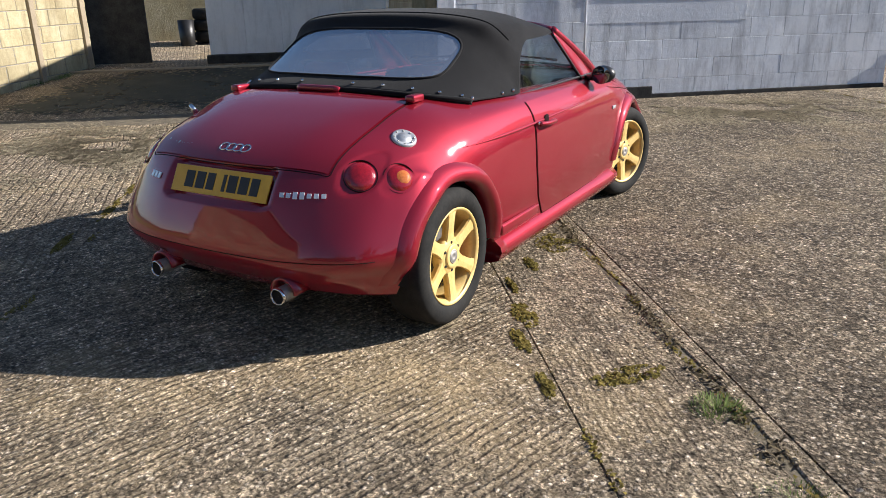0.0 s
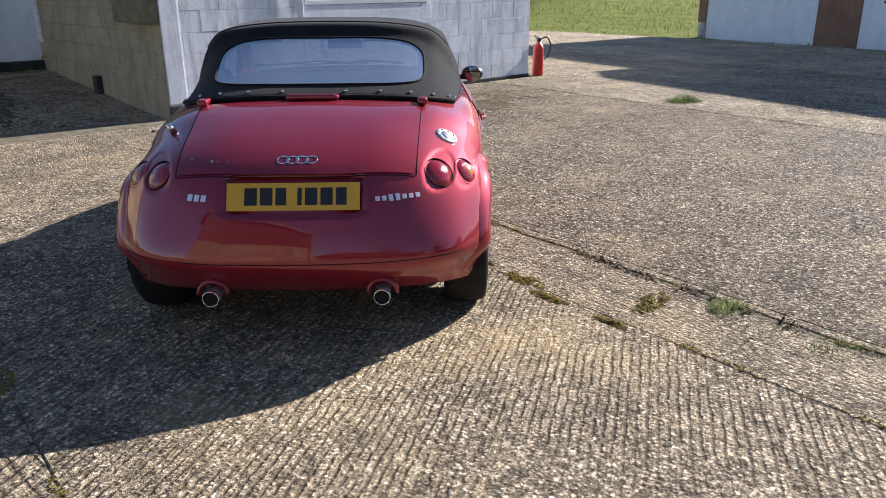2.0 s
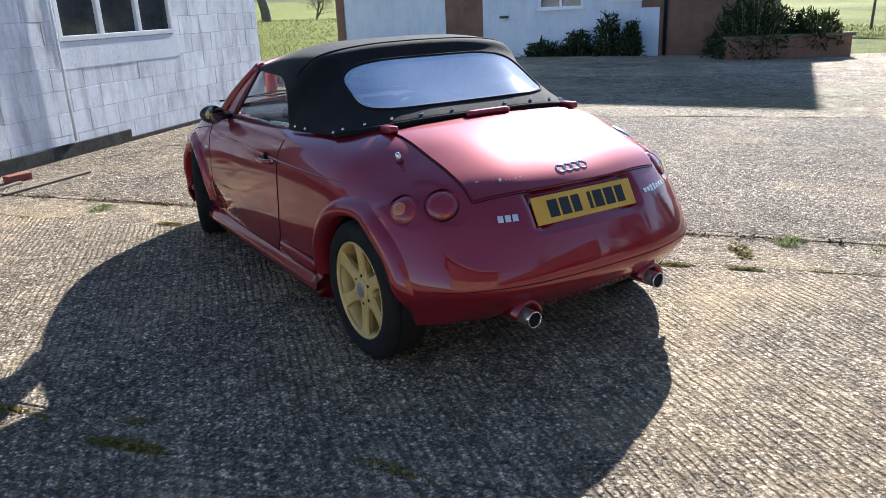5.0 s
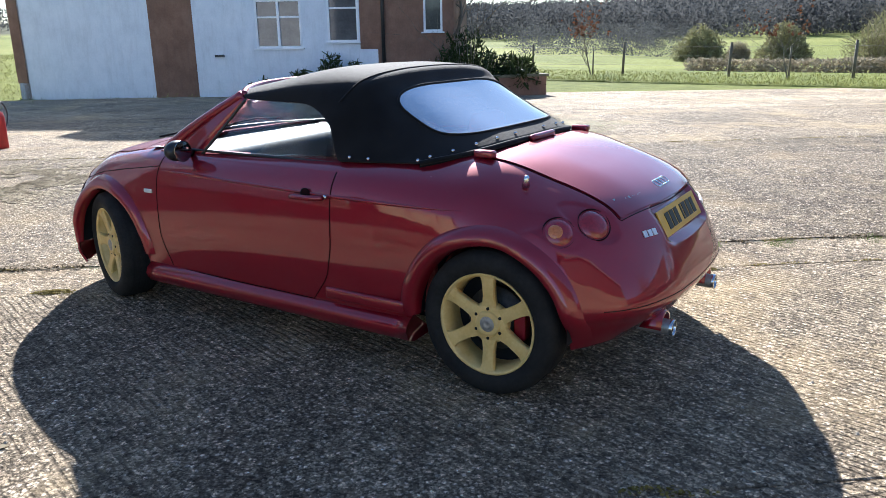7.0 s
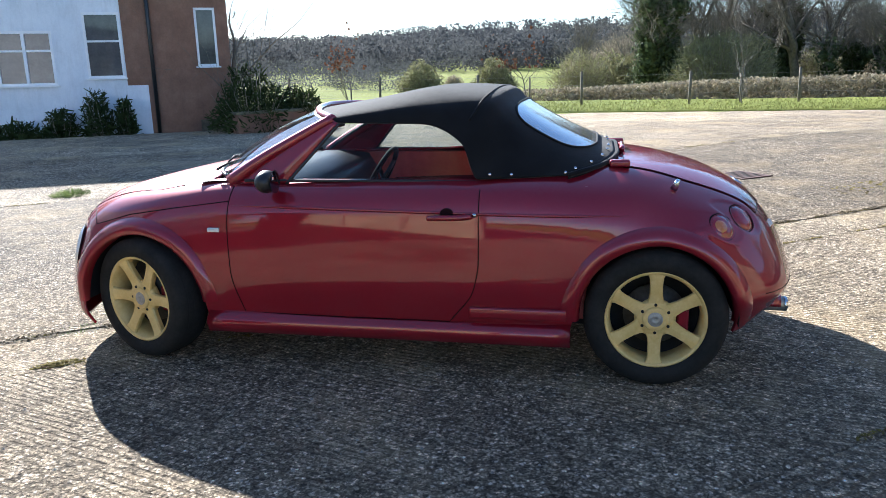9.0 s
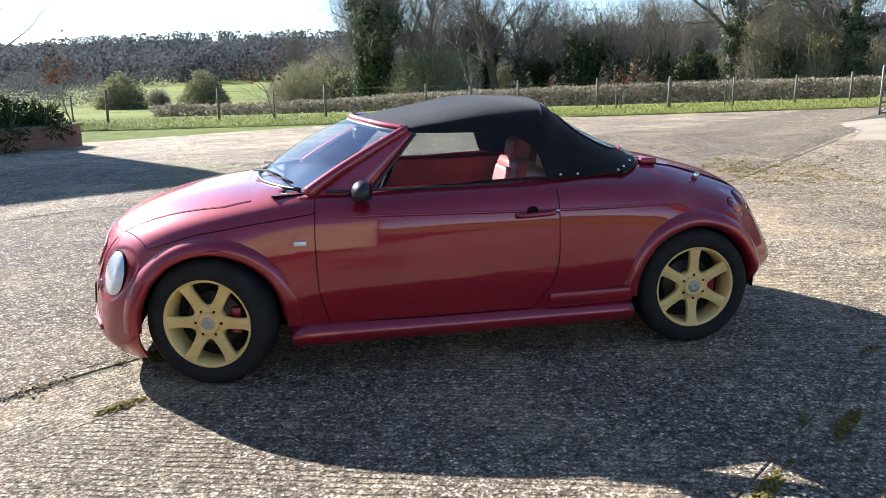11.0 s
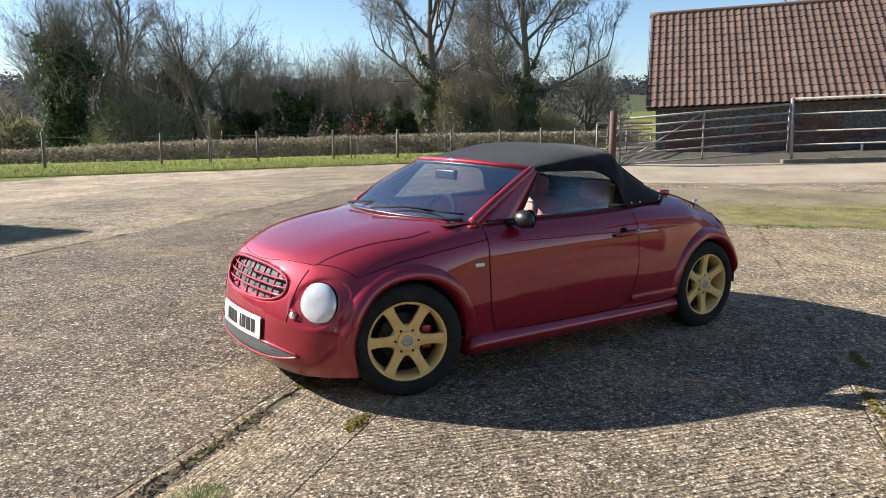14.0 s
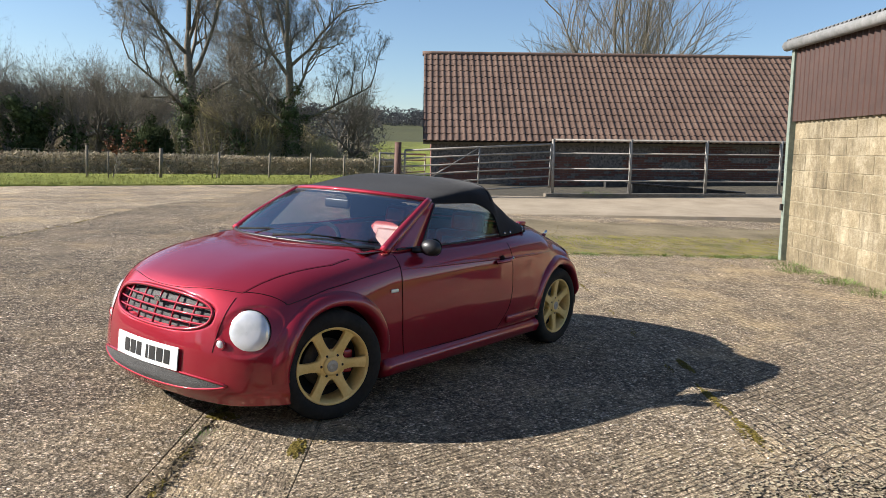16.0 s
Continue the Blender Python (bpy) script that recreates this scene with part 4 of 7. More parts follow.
part("end_wall", box_bm(.3, 7.0, 4.5, Matrix.Translation((.15, -3.5, -.3))), HOUSE_BRICK, house)
part("back_wall", box_bm(hl, .3, EAVE, Matrix.Translation((hl / 2, -7.0, -.3))), HOUSE_BRICK, house)
for x0, x1, ev, nm in ((S(6.36), S(-.36), EAVE, "main_roof"), (-.1, S(6.36), 4.25, "low_roof")):
    rz = ev + 2.35
    v = [(x0 - .1, .3, ev), (x1 + .1, .3, ev), (x1 + .1, -3.5, rz), (x0 - .1, -3.5, rz), (x0 - .1, -7.3, ev), (x1 + .1, -7.3, ev)]
    ob = link_mesh(nm, v, [(0, 1, 2, 3), (3, 2, 5, 4), (0, 3, 4), (1, 5, 2)], TILE, house)
tube("drain_pipe", [(S(1.42), .07, -.2), (S(1.42), .07, EAVE)], .045, BLACK, house, 10)
part("lamp_bracket", box_bm(.22, .12, .06, Matrix.Translation((S(5.7), .06, 1.05)), .01), BLACK, house)
slab_box("doorstep", 7.2, 6.6, -.3, .05, APRON, .2, .4)


def house_window(s0, s1, z0, z1, cols, split, label):
    w = window("window", Matrix.Translation((S(s1), -.03, z0)), abs(s1 - s0), z1 - z0, cols, UPVC, HOUSE_GLASS, label, split)
    w.parent = house
    for k in ("label", "category", "kind"):
        del w[k]


house_window(3.52, 4.72, 1.25, 2.45, 2, .62, "window")
house_window(2.05, 2.85, 1.38, 2.85, 1, .55, "window")
house_window(-.08, .40, 1.60, 2.95, 1, None, "window")
# planted box wall and shrubs before the house
gp = thing("garden_wall", pose(12.9, 6.9, -.15, 0, 0, -32), "low dark brick garden wall holding a hedge", "garden wall")
part("wall", box_bm(2.6, .25, .62, Matrix.Translation((0, 0, -.1)), .02), HOUSE_BRICK, gp)
part("side_wall", box_bm(.25, 2.2, .62, Matrix.Translation((1.18, 1.1, -.1)), .02), HOUSE_BRICK, gp)
part("coping", box_bm(2.7, .31, .06, Matrix.Translation((0, 0, .52)), .012), MOSSY_TIMBER, gp)
part("earth", box_bm(2.3, 2.0, .45, Matrix.Translation((0, 1.1, -.1))), SOIL, gp)

# fire extinguisher by the corner
ex = thing("fire_extinguisher", pose(1.86, 7.93, yard_z(1.86, 7.93), 0, 0, 20), "red fire extinguisher with a black hose on the ground", "fire extinguisher")
lathe("cylinder", [(.001, 0), (.080, .0), (.085, .02), (.085, .40), (.072, .46), (.035, .49), (.028, .52), (.001, .52)], RED_STEEL, ex, 28, 'Z')
part("valve_head", box_bm(.05, .06, .06, Matrix.Translation((0, 0, .51)), .008), BLACK, ex)
part("lever", box_bm(.03, .17, .014, Matrix.Translation((.0, .06, .575)) @ Matrix.Rotation(radians(12), 4, 'X'), .004), BLACK, ex)
tube("hose", smooth_line([(.02, .03, .54), (.16, .06, .58), (.25, .08, .44), (.20, .07, .28), (.12, .03, .24)], 6), .012, BLACK, ex, 8)

# loose brick and rubble at the white building's foot
br = part("loose_brick", box_bm(.215, .10, .065, pose(-1.83, 3.93, 0, 0, 0, 30), .006), simple("red_brick", (.20, .05, .035), (.30, .09, .06), .85, 20, .004))
tagged(br, "single red brick lying on the concrete", "brick")
for i, (x, y, l, a) in enumerate(((-2.05, 3.55, .7, 48), (-1.6, 3.60, .9, 38), (-2.3, 3.30, .5, 60))):
    tagged(part("timber_lath", box_bm(l, .05, .02, pose(x, y, 0, 0, 0, a), .004), TIMBER), "grey weathered lath on the ground", "timber", "loose laths")

# the yard falls away from level, so upright things lean a little from its normal
PLUMB = Vector((.024, .026, 1)).normalized()


def plumb(p):
    """A turn about p that sets the yard's normal upright."""
    p = Vector(p)
    return Matrix.Translation(p) @ Vector((0, 0, 1)).rotation_difference(PLUMB).to_matrix().to_4x4() @ Matrix.Translation(-p)


# barn
BE = Vector((11.4, -13.57, -.05))
bd = Vector((-.756, -.6546, 0))
barn = thing("barn", plumb(BE), "old brick and flint barn with a red pantile roof", "barn")
BL, RUN, RISE, EZ = 17.0, 3.67, 2.92, 1.66
yd = Vector((-.6546, .756, 0))


def bp(x, back, z):
    """A point of the barn: x along the eave, back from it, z over its floor."""
    return BE + bd * x - yd * back + Vector((0, 0, .15 + z))


bfm = Matrix((bd, yd, Vector((0, 0, 1)))).transposed().to_4x4()
bfm.translation = bp(0, 0, 0)
part("wall_core", box_bm(BL - .5, .30, EZ + .42, bfm @ Matrix.Translation((BL / 2, -.45, -.4))), FLINT, barn)
part("gable_wall", box_bm(.3, 2 * RUN - .9, EZ, bfm @ Matrix.Translation((.40, -RUN, -.3))), BRICK, barn)
gv_ = [bp(.25, .3, EZ - .35), bp(.25, 2 * RUN - .3, EZ - .35), bp(.25, RUN, EZ + RISE - .15)]
link_mesh("gable", gv_, [(0, 1, 2)], BRICK, barn)
part("back_wall", box_bm(BL - .5, .30, EZ, bfm @ Matrix.Translation((BL / 2, -2 * RUN + .4, -.3))), BRICK, barn)
brick_me = {}
rb = random.Random(21)
nb = 0
for row in range(24):
    for k in range(28):
        x = .6 + k * .225 + (.11 if row % 2 else 0)
        band = (k // 5) % 3
        if band == 1 and row % 8 > 2 or rb.random() < .12:
            continue
        if row > 19 and band:
            continue
        if nb >= 300:
            break
        if "b" not in brick_me:
            brick_me["b"] = piece_mesh("brick", .212, .062, .018, BRICK, .005)
        place_piece("brick", brick_me["b"], bfm @ Matrix.Translation((x, -.30, .05 + row * .073)), barn)
        nb += 1
cb_v, cb_f = [], []
for row in range(24):
    for k in range(28, 72):
        band = (k // 5 + row // 7) % 3
        if band == 1 and row % 8 > 1 or rb.random() < .15:
            continue
        o = bfm @ Vector((.6 + k * .225 + (.11 if row % 2 else 0), -.298, .05 + row * .073))
        q = len(cb_v)
        cb_v += [o + bd * x + Vector((0, 0, z)) + yd * y for y, g in ((0, 0), (.016, .004)) for x, z in ((-.104 + g, -.03 + g), (.104 - g, -.03 + g), (.104 - g, .03 - g), (-.104 + g, .03 - g))]
        cb_f += [(q + 4, q + 5, q + 6, q + 7), (q, q + 1, q + 5, q + 4), (q + 1, q + 2, q + 6, q + 5), (q + 2, q + 3, q + 7, q + 6), (q + 3, q, q + 4, q + 7)]
link_mesh("brickwork", cb_v, cb_f, BRICK, barn)["kind"] = "stuff"
part("eave_board", box_bm(BL, .05, .14, bfm @ Matrix.Translation((BL / 2, -.16, EZ - .14)), .004), TIMBER, barn)
part("trough", box_bm(5.5, .5, .42, bfm @ Matrix.Translation((8.2, .15, .05)), .02), DARK_PLINTH, barn)
# pantiles: one rolled tile, laid in courses
TW, TL = .200, .34
slope = math.atan2(RISE, RUN)
length = math.hypot(RISE, RUN)
prof = [(-.5, .016), (-.38, .027), (-.25, .032), (-.12, .026), (0, .012), (.15, .004), (.32, .004), (.5, .014)]


def tile_pts(m):
    out = []
    for y, lift in ((0, .018), (-TL * 1.08, 0.0)):
        for x, z in prof:
            out.append(m @ Vector((x * TW, y, z + lift)))
    for x, z in prof:
        out.append(m @ Vector((x * TW, 0, z - .006)))
    return out


tile_faces = [(k, k + 1, 8 + k + 1, 8 + k) for k in range(7)] + [(16 + k, 16 + k + 1, k + 1, k) for k in range(7)]
rfm = bfm @ Matrix.Translation((0, .10, EZ - .05)) @ Matrix.Rotation(-slope, 4, 'X')
tme = bpy.data.meshes.new("roof_tile")
tme.from_pydata([tuple(p) for p in tile_pts(Matrix.Identity(4))], [], tile_faces)
tme.materials.append(TILE)
courses, cols = int(length / TL) + 1, int(BL / TW)
roof = new("roof")
roof.parent = barn
rv_, rf_ = [], []
rt = random.Random(4)
for c in range(cols):
    for r in range(courses):
        m = rfm @ Matrix.Translation((TW * (c + .5), -TL * r, rt.uniform(-.004, .004))) @ Matrix.Rotation(rt.uniform(-.012, .012), 4, 'Z')
        if c < 20:
            place_piece("roof_tile", tme, m, roof)
        else:
            k = len(rv_)
            rv_ += tile_pts(m)
            rf_ += [tuple(k + i for i in f) for f in tile_faces]
rest = link_mesh("roof_tiles", rv_, rf_, TILE, roof)
rest["kind"] = "stuff"
link_mesh("roof_deck", [bp(0, -.05, EZ - .07), bp(BL, -.05, EZ - .07), bp(BL, RUN, EZ + RISE - .07), bp(0, RUN, EZ + RISE - .07), bp(BL, 2 * RUN, EZ - .05), bp(0, 2 * RUN, EZ - .05)], [(0, 1, 2, 3), (3, 2, 4, 5)], DARK, roof)
tube("ridge", [bp(x, RUN + .0, EZ + RISE + .03) for x in np.linspace(-.05, BL, 50)], .085, TILE, roof, 8)
link_mesh("verge_board", [bp(-.03, -.1, EZ - .12), bp(-.03, -.1, EZ + .06), bp(-.03, RUN, EZ + RISE + .05), bp(-.03, RUN, EZ + RISE - .13)], [(0, 1, 2, 3)], BRICK, roof)

# gate and rail fence
GP, GQ = Vector((9.35, -10.2, .14)), Vector((6.77, -13.38, .43))
gp_ = thing("gate_post", pose(*GP), "rust-brown steel gate post", "post")
tube("post", [(0, 0, -.2), (.02, -.02, 1.45)], .085, RUST_POST, gp_, 12)
lathe("cap", [(.0005, .03), (.06, .02), (.088, 0)], RUST_POST, gp_, 12, 'Z').matrix_basis = Matrix.Translation((.02, -.02, 1.42))


def field_gate(a, b, h, n, label):
    a, b = Vector(a), Vector(b)
    g = thing("field_gate", Matrix.Identity(4), label, "gate")
    for i in range(n):
        z = .16 + (h - .16) * (i / (n - 1)) ** .9
        tube("rail", [a + Vector((0, 0, z)), b + Vector((0, 0, z))], .026 if i == n - 1 else .020, GALV, g, 8)
    for t in (0, .5, 1):
        p = a.lerp(b, t)
        tube("upright", [p + Vector((0, 0, .12)), p + Vector((0, 0, h))], .022, GALV, g, 8)
    tube("brace", [a + Vector((0, 0, .16)), a.lerp(b, .5) + Vector((0, 0, h))], .016, GALV, g, 8)
    return g


gd = (GQ - GP).normalized()
field_gate(GP + gd * .18 + Vector((0, 0, .0)), GQ - gd * .10 + Vector((0, 0, .06)), 1.24, 6, "galvanised seven-bar field gate hung from a brown post")
field_gate(GP + Vector((1.6, -1.0, 0)), GP + Vector((3.6, -5.2, 0)), 1.15, 6, "second galvanised gate standing behind the first")
rd = Vector((-.70, -.714, 0))
rail_fence = thing("rail_fence", plumb(GQ), "grey steel tube rail fence on a low kerb", "fence")
for i in range(8):
    p = GQ + rd * (2.08 * i)
    tube("post", [p + Vector((0, 0, -.1)), p + Vector((0, 0, 1.43))], .042, GALV, rail_fence, 10)
for z in (1.41, 1.07, .67, .36):
    tube("rail", [GQ + Vector((0, 0, z)), GQ + rd * 14 + Vector((0, 0, z))], .028 if z > 1.3 else .018, GALV, rail_fence, 8)
DARK_KERB = simple("weathered_kerb", (.12, .10, .075), (.23, .195, .145), .9, 6, .006)
km = Matrix((rd, Vector((.714, -.70, 0)), Vector((0, 0, 1)))).transposed().to_4x4()
km.translation = GQ + rd * 7
part("kerb", box_bm(14.4, .26, .16, km @ Matrix.Translation((0, 0, -.13)), .02), DARK_KERB, rail_fence)
moss_bits = []
rm = random.Random(55)
for _ in range(15000):
    s_, q_ = rm.uniform(-6.5, 5.5), rm.gauss(0, 1) * .75
    p = Vector((1.2, -7.4, 0)) + rd * s_ * -1 + Vector((.61, -.79, 0)) * (q_ + .8)
    if noise.noise(p * .9) < -.15 or noise.noise(p * 4) < -.2:
        continue
    p.z = yard_z(p.x, p.y) + .006
    a = rm.uniform(0, 6.283)
    moss_bits.append((p, Vector((math.cos(a), math.sin(a), rm.uniform(-.3, .3))) * .014, Vector((-math.sin(a), math.cos(a), rm.uniform(0, .4))) * .012))
quads("moss_carpet", moss_bits, MOSS, "olive moss carpet on damp concrete before the barn", "moss")
for cx_, cy_, n_ in ((-1.0, -7.2, 170), (-1.6, -6.6, 200), (-2.1, -6.0, 130), (-.7, -7.7, 90)):
    quads("grass_tuft", tuft(cx_ + .06, cy_ + .08, .30, .13, n_ * 2, TUFT_BLADE, 1.3), TUFT_BLADE, "weeds growing at the foot of the shed wall", "grass", kind="stuff")
fringe = []
rf = random.Random(77)
for _ in range(46):
    p = Vector((2.2, -5.5)).lerp(Vector((-.38, -8.56)), rf.random() ** .8)
    fringe += tuft(p.x + rf.gauss(0, .05), p.y + rf.gauss(0, .05), rf.uniform(.10, .26), rf.uniform(.03, .075), rf.randint(60, 170), TUFT_BLADE, 1.2)
quads("grass_fringe", fringe, TUFT_BLADE, "low grass along the edge of the damp concrete", "grass")
ap_v, ap_s = [], np.linspace(-3.5, 16, 56)
for a_ in ap_s:
    for q_ in (-.045, 0, .05, 1.0, 2.4, 3.8, 5.5, 8.0, 10.0):
        k_ = max(a_, 0)
        edge = .05 * noise.noise(Vector((a_ * .9, 2, 0))) + .02 * noise.noise(Vector((a_ * 5, 7, 0))) if q_ < .1 else 0
        p = Vector((5.55, -9.22, 0)) + rd * a_ + Vector((.714, -.70, 0)) * (q_ + edge)
        z_ = .168 + .022 * k_ + q_ * max(.0405, .021 + .006 * k_) - (.004 if q_ == 0 else 0)
        if q_ < 0:
            z_ = yard_z(p.x, p.y) - .02
        fade = smooth(-3.4, -1.4, a_)
        ap_v.append((p.x, p.y, min(z_, yard_z(p.x, p.y) - .03) * (1 - fade) + z_ * fade))
apron = link_mesh("apron", ap_v, [g for g in grid_faces(56, 9) if min(g) % 9 < 5], APRON)
# ground behind the rails, the barn's shade painted in as a dark colour
SHADED_EARTH = simple("shaded_earth", (.035, .030, .022), (.095, .082, .052), 0.95, 5, 0.03, fine=20)
tagged(link_mesh("shaded_earth_strip", ap_v, [g for g in grid_faces(56, 9) if min(g) % 9 >= 5], SHADED_EARTH), "earth along the foot of the barn, coloured dark for shade", "ground", kind="structure")
tagged(apron, "pale raised concrete apron before the barn", "paving", kind="structure")

# long black trough and weeds behind and under the rails
tm = km.copy()
tm.translation = GQ + rd * 3.85 + Vector((.714, -.70, 0)) * .55
trough = thing("feed_trough", tm @ Matrix.Rotation(radians(2.5), 4, 'Y'), "long black feed trough lying behind the rails", "trough")
part("trough_body", box_bm(3.2, .36, .34, Matrix.Translation((0, 0, -.04)), .05), DARK_PLINTH, trough)
part("trough_rim", box_bm(3.26, .42, .04, Matrix.Translation((0, 0, .28)), .015), BLACK, trough)
for s_, n_ in ((1.0, 260), (1.5, 180), (4.5, 160), (5.0, 260), (5.4, 120)):
    p = GQ + rd * s_
    quads("weed_clump", tuft(p.x, p.y, .28, .15, n_, TUFT_BLADE, 1.1, GQ.z + .02), TUFT_BLADE, "weeds growing on the kerb under the rails", "grass")

# olive weeds along the foot of the buff wall
foot = []
for _ in range(34):
    p = Vector((-7.3, .1)).lerp(Vector((-8.86, 3.7)), rf.random())
    foot += tuft(p.x + .10 + rf.gauss(0, .05), p.y + rf.gauss(0, .05), rf.uniform(.06, .18), rf.uniform(.03, .10), rf.randint(30, 80), DRY_BLADE, 1.2)
quads("wall_weeds", foot, TUFT_BLADE, "low olive weeds along the foot of the buff wall", "grass")

# block and steel shed
D1, D2 = (-3.35, -4.65), (-.42, -8.35)
shed = block_wall("shed_wall", D1, D2, .0, 2.12, .2, .45, .225, .006, [SHED_BLOCK], "buff block shed wall under brown steel cladding", seed=11, proud=.005, backing=simple("pale_mortar", (.17, .142, .088), (.33, .285, .19), .95, 9, .004))
DM, DL = wall_frame(D1, D2)
if (DM.to_3x3() @ Vector((0, 1, 0))).dot(Vector((1, 1, 0))) < 0:
    DM, DL = wall_frame(D2, D1)
FLIP = DM.translation.xy != Vector(D1)
shed.matrix_basis = plumb((*D2, 0)) @ DM
xc = 0 if FLIP else DL
cv = []
ns = int(DL / .034)
for i in range(ns + 1):
    x = DL * i / ns
    y = (.03, .03, .065, .065)[i % 4]
    cv += [(x, y, 2.06), (x, y, 3.12)]
link_mesh("cladding", cv, [(2 * i, 2 * i + 2, 2 * i + 3, 2 * i + 1) for i in range(ns)], CLADDING, shed)
part("cladding_back", box_bm(DL, .10, 1.06, Matrix.Translation((DL / 2, -.06, 2.10))), DARK, shed)
tube("gutter", [(-.15, .12, 3.16), (DL + .15, .12, 3.13)], .075, ASBESTOS, shed, 12)
rvv = []
for i in range(ns + 1):
    x = DL * i / ns * 1.04 - .02 * DL
    z = .03 * math.sin(i * 2.1)
    rvv += [(x, .16, 3.22 + z), (x, -4.0, 4.25 + z)]
link_mesh("sheet_roof", rvv, [(2 * i, 2 * i + 2, 2 * i + 3, 2 * i + 1) for i in range(ns)], ASBESTOS, shed, True)
part("corner_channel", box_bm(.09, .10, 3.1, Matrix.Translation((xc, .04, 0)), .008), simple("green_grey_paint", (.13, .16, .13), (.22, .26, .21), .6, 12, .002), shed)
part("latch", box_bm(.05, .06, .10, Matrix.Translation((xc, .10, .75)), .01), BLACK, shed)
part("end_wall", box_bm(.2, 4.0, 3.1, Matrix.Translation((xc + (.1 if FLIP else -.1), -2.1, 0))), SHED_BLOCK, shed)

# ---- trees, fence and distance ----


def branch_mesh(seed, height, trunk_r, spread=.55, levels=5, lean=(0, 0), fork=.28, twig_n=3, droop=0.0, trunk_bias=1.0, min_r=.006):
    """A bare tree: tapered limbs dividing down to fine twigs. Returns vertices, faces and the limb lines."""
    rnd = random.Random(seed)
    verts, faces, limbs = [], [], []
    trunk_v, trunk_f, tips = [], [], []

    def limb(p, d, length, r, lev):
        n = 5 if lev == 0 else (4 if lev < 3 else (3 if lev < 4 else 2))
        sides = 9 if lev == 0 else (6 if lev == 1 else (4 if lev == 2 else 3))
        pts, rs = [p.copy()], [r]
        q, dd = p.copy(), d.copy()
        tip = r * (.58 if lev == 0 else .34)
        for i in range(n):
            wob = .10 if lev == 0 else (.24 if lev == 1 else .19)
            dd = (dd + Vector((rnd.gauss(0, wob), rnd.gauss(0, wob), rnd.gauss(0, wob * .7) + (.06 if lev < 3 else .02) - droop * lev * .02))).normalized()
            q = q + dd * (length / n)
            pts.append(q.copy())
            rs.append(r + (tip - r) * (i + 1) / n)
        v, f = tube_data(pts, rs, sides, 1.0, False)
        vs, fs = (trunk_v, trunk_f) if lev == 0 else (verts, faces)
        k = len(vs)
        vs.extend(v)
        fs.extend(tuple(k + i for i in g) for g in f)
        if lev >= 3:
            tips.extend((a, (b - a).normalized()) for a, b in zip(pts, pts[1:]))
        if lev < 3:
            limbs.append((pts, rs, lev))
        if lev >= levels or r < min_r:
            return
        kids = (rnd.randint(5, 7) if lev == 0 else (rnd.randint(5, 7) if lev < 3 else rnd.randint(3, 5))) if lev < levels - 1 else twig_n + rnd.randint(0, 2)
        for j in range(kids):
            t = (.35 + .65 * (j + rnd.random()) / kids) if lev == 0 else (.22 + .78 * (j + rnd.random()) / kids)
            x = min(t * n, n - .001)
            i0 = int(x)
            base = pts[i0].lerp(pts[i0 + 1], x - i0)
            br = rs[i0] * (1 - (x - i0)) + rs[i0 + 1] * (x - i0)
            a = rnd.uniform(0, 6.283)
            side = dd.cross(Vector((math.cos(a), math.sin(a), .3))).normalized()
            nd_ = (dd * (1 - spread) + side * spread * rnd.uniform(.7, 1.3) + Vector((0, 0, .12))).normalized()
            limb(base, nd_, length * (rnd.uniform(.72, 1.08) if lev == 0 else (rnd.uniform(.55, .80) if lev == 1 else rnd.uniform(.42, .68))), br * (rnd.uniform(.45, .70) if lev == 0 else rnd.uniform(.36, .56)), lev + 1)
        limb(pts[-1], dd, length * .62, tip, lev + 1)

    limb(Vector((0, 0, -.3)), Vector((lean[0], lean[1], 1)).normalized(), height * .36 * trunk_bias, trunk_r, 0)
    return verts, faces, limbs, trunk_v, trunk_f, tips


def leaf_cloud(pts, n, size, spread, seed):
    """Small leaves gathered round a set of (point, radius)."""
    rnd = random.Random(seed)
    out = []
    for _ in range(n):
        c, r = pts[rnd.randrange(len(pts))]
        a, b = rnd.uniform(0, 6.283), math.acos(rnd.uniform(-1, 1))
        d = Vector((math.cos(a) * math.sin(b), math.sin(a) * math.sin(b), math.cos(b)))
        p = c + d * (r * rnd.uniform(.75, 1.0) + abs(rnd.gauss(0, spread)))
        u = d.cross(Vector((rnd.random(), rnd.random(), rnd.random()))).normalized() * size * rnd.uniform(.6, 1.3)
        w = (d.cross(u).normalized() + d * rnd.uniform(-.4, .4)) * size * rnd.uniform(.6, 1.2)
        out.append((p, u, w))
    return out


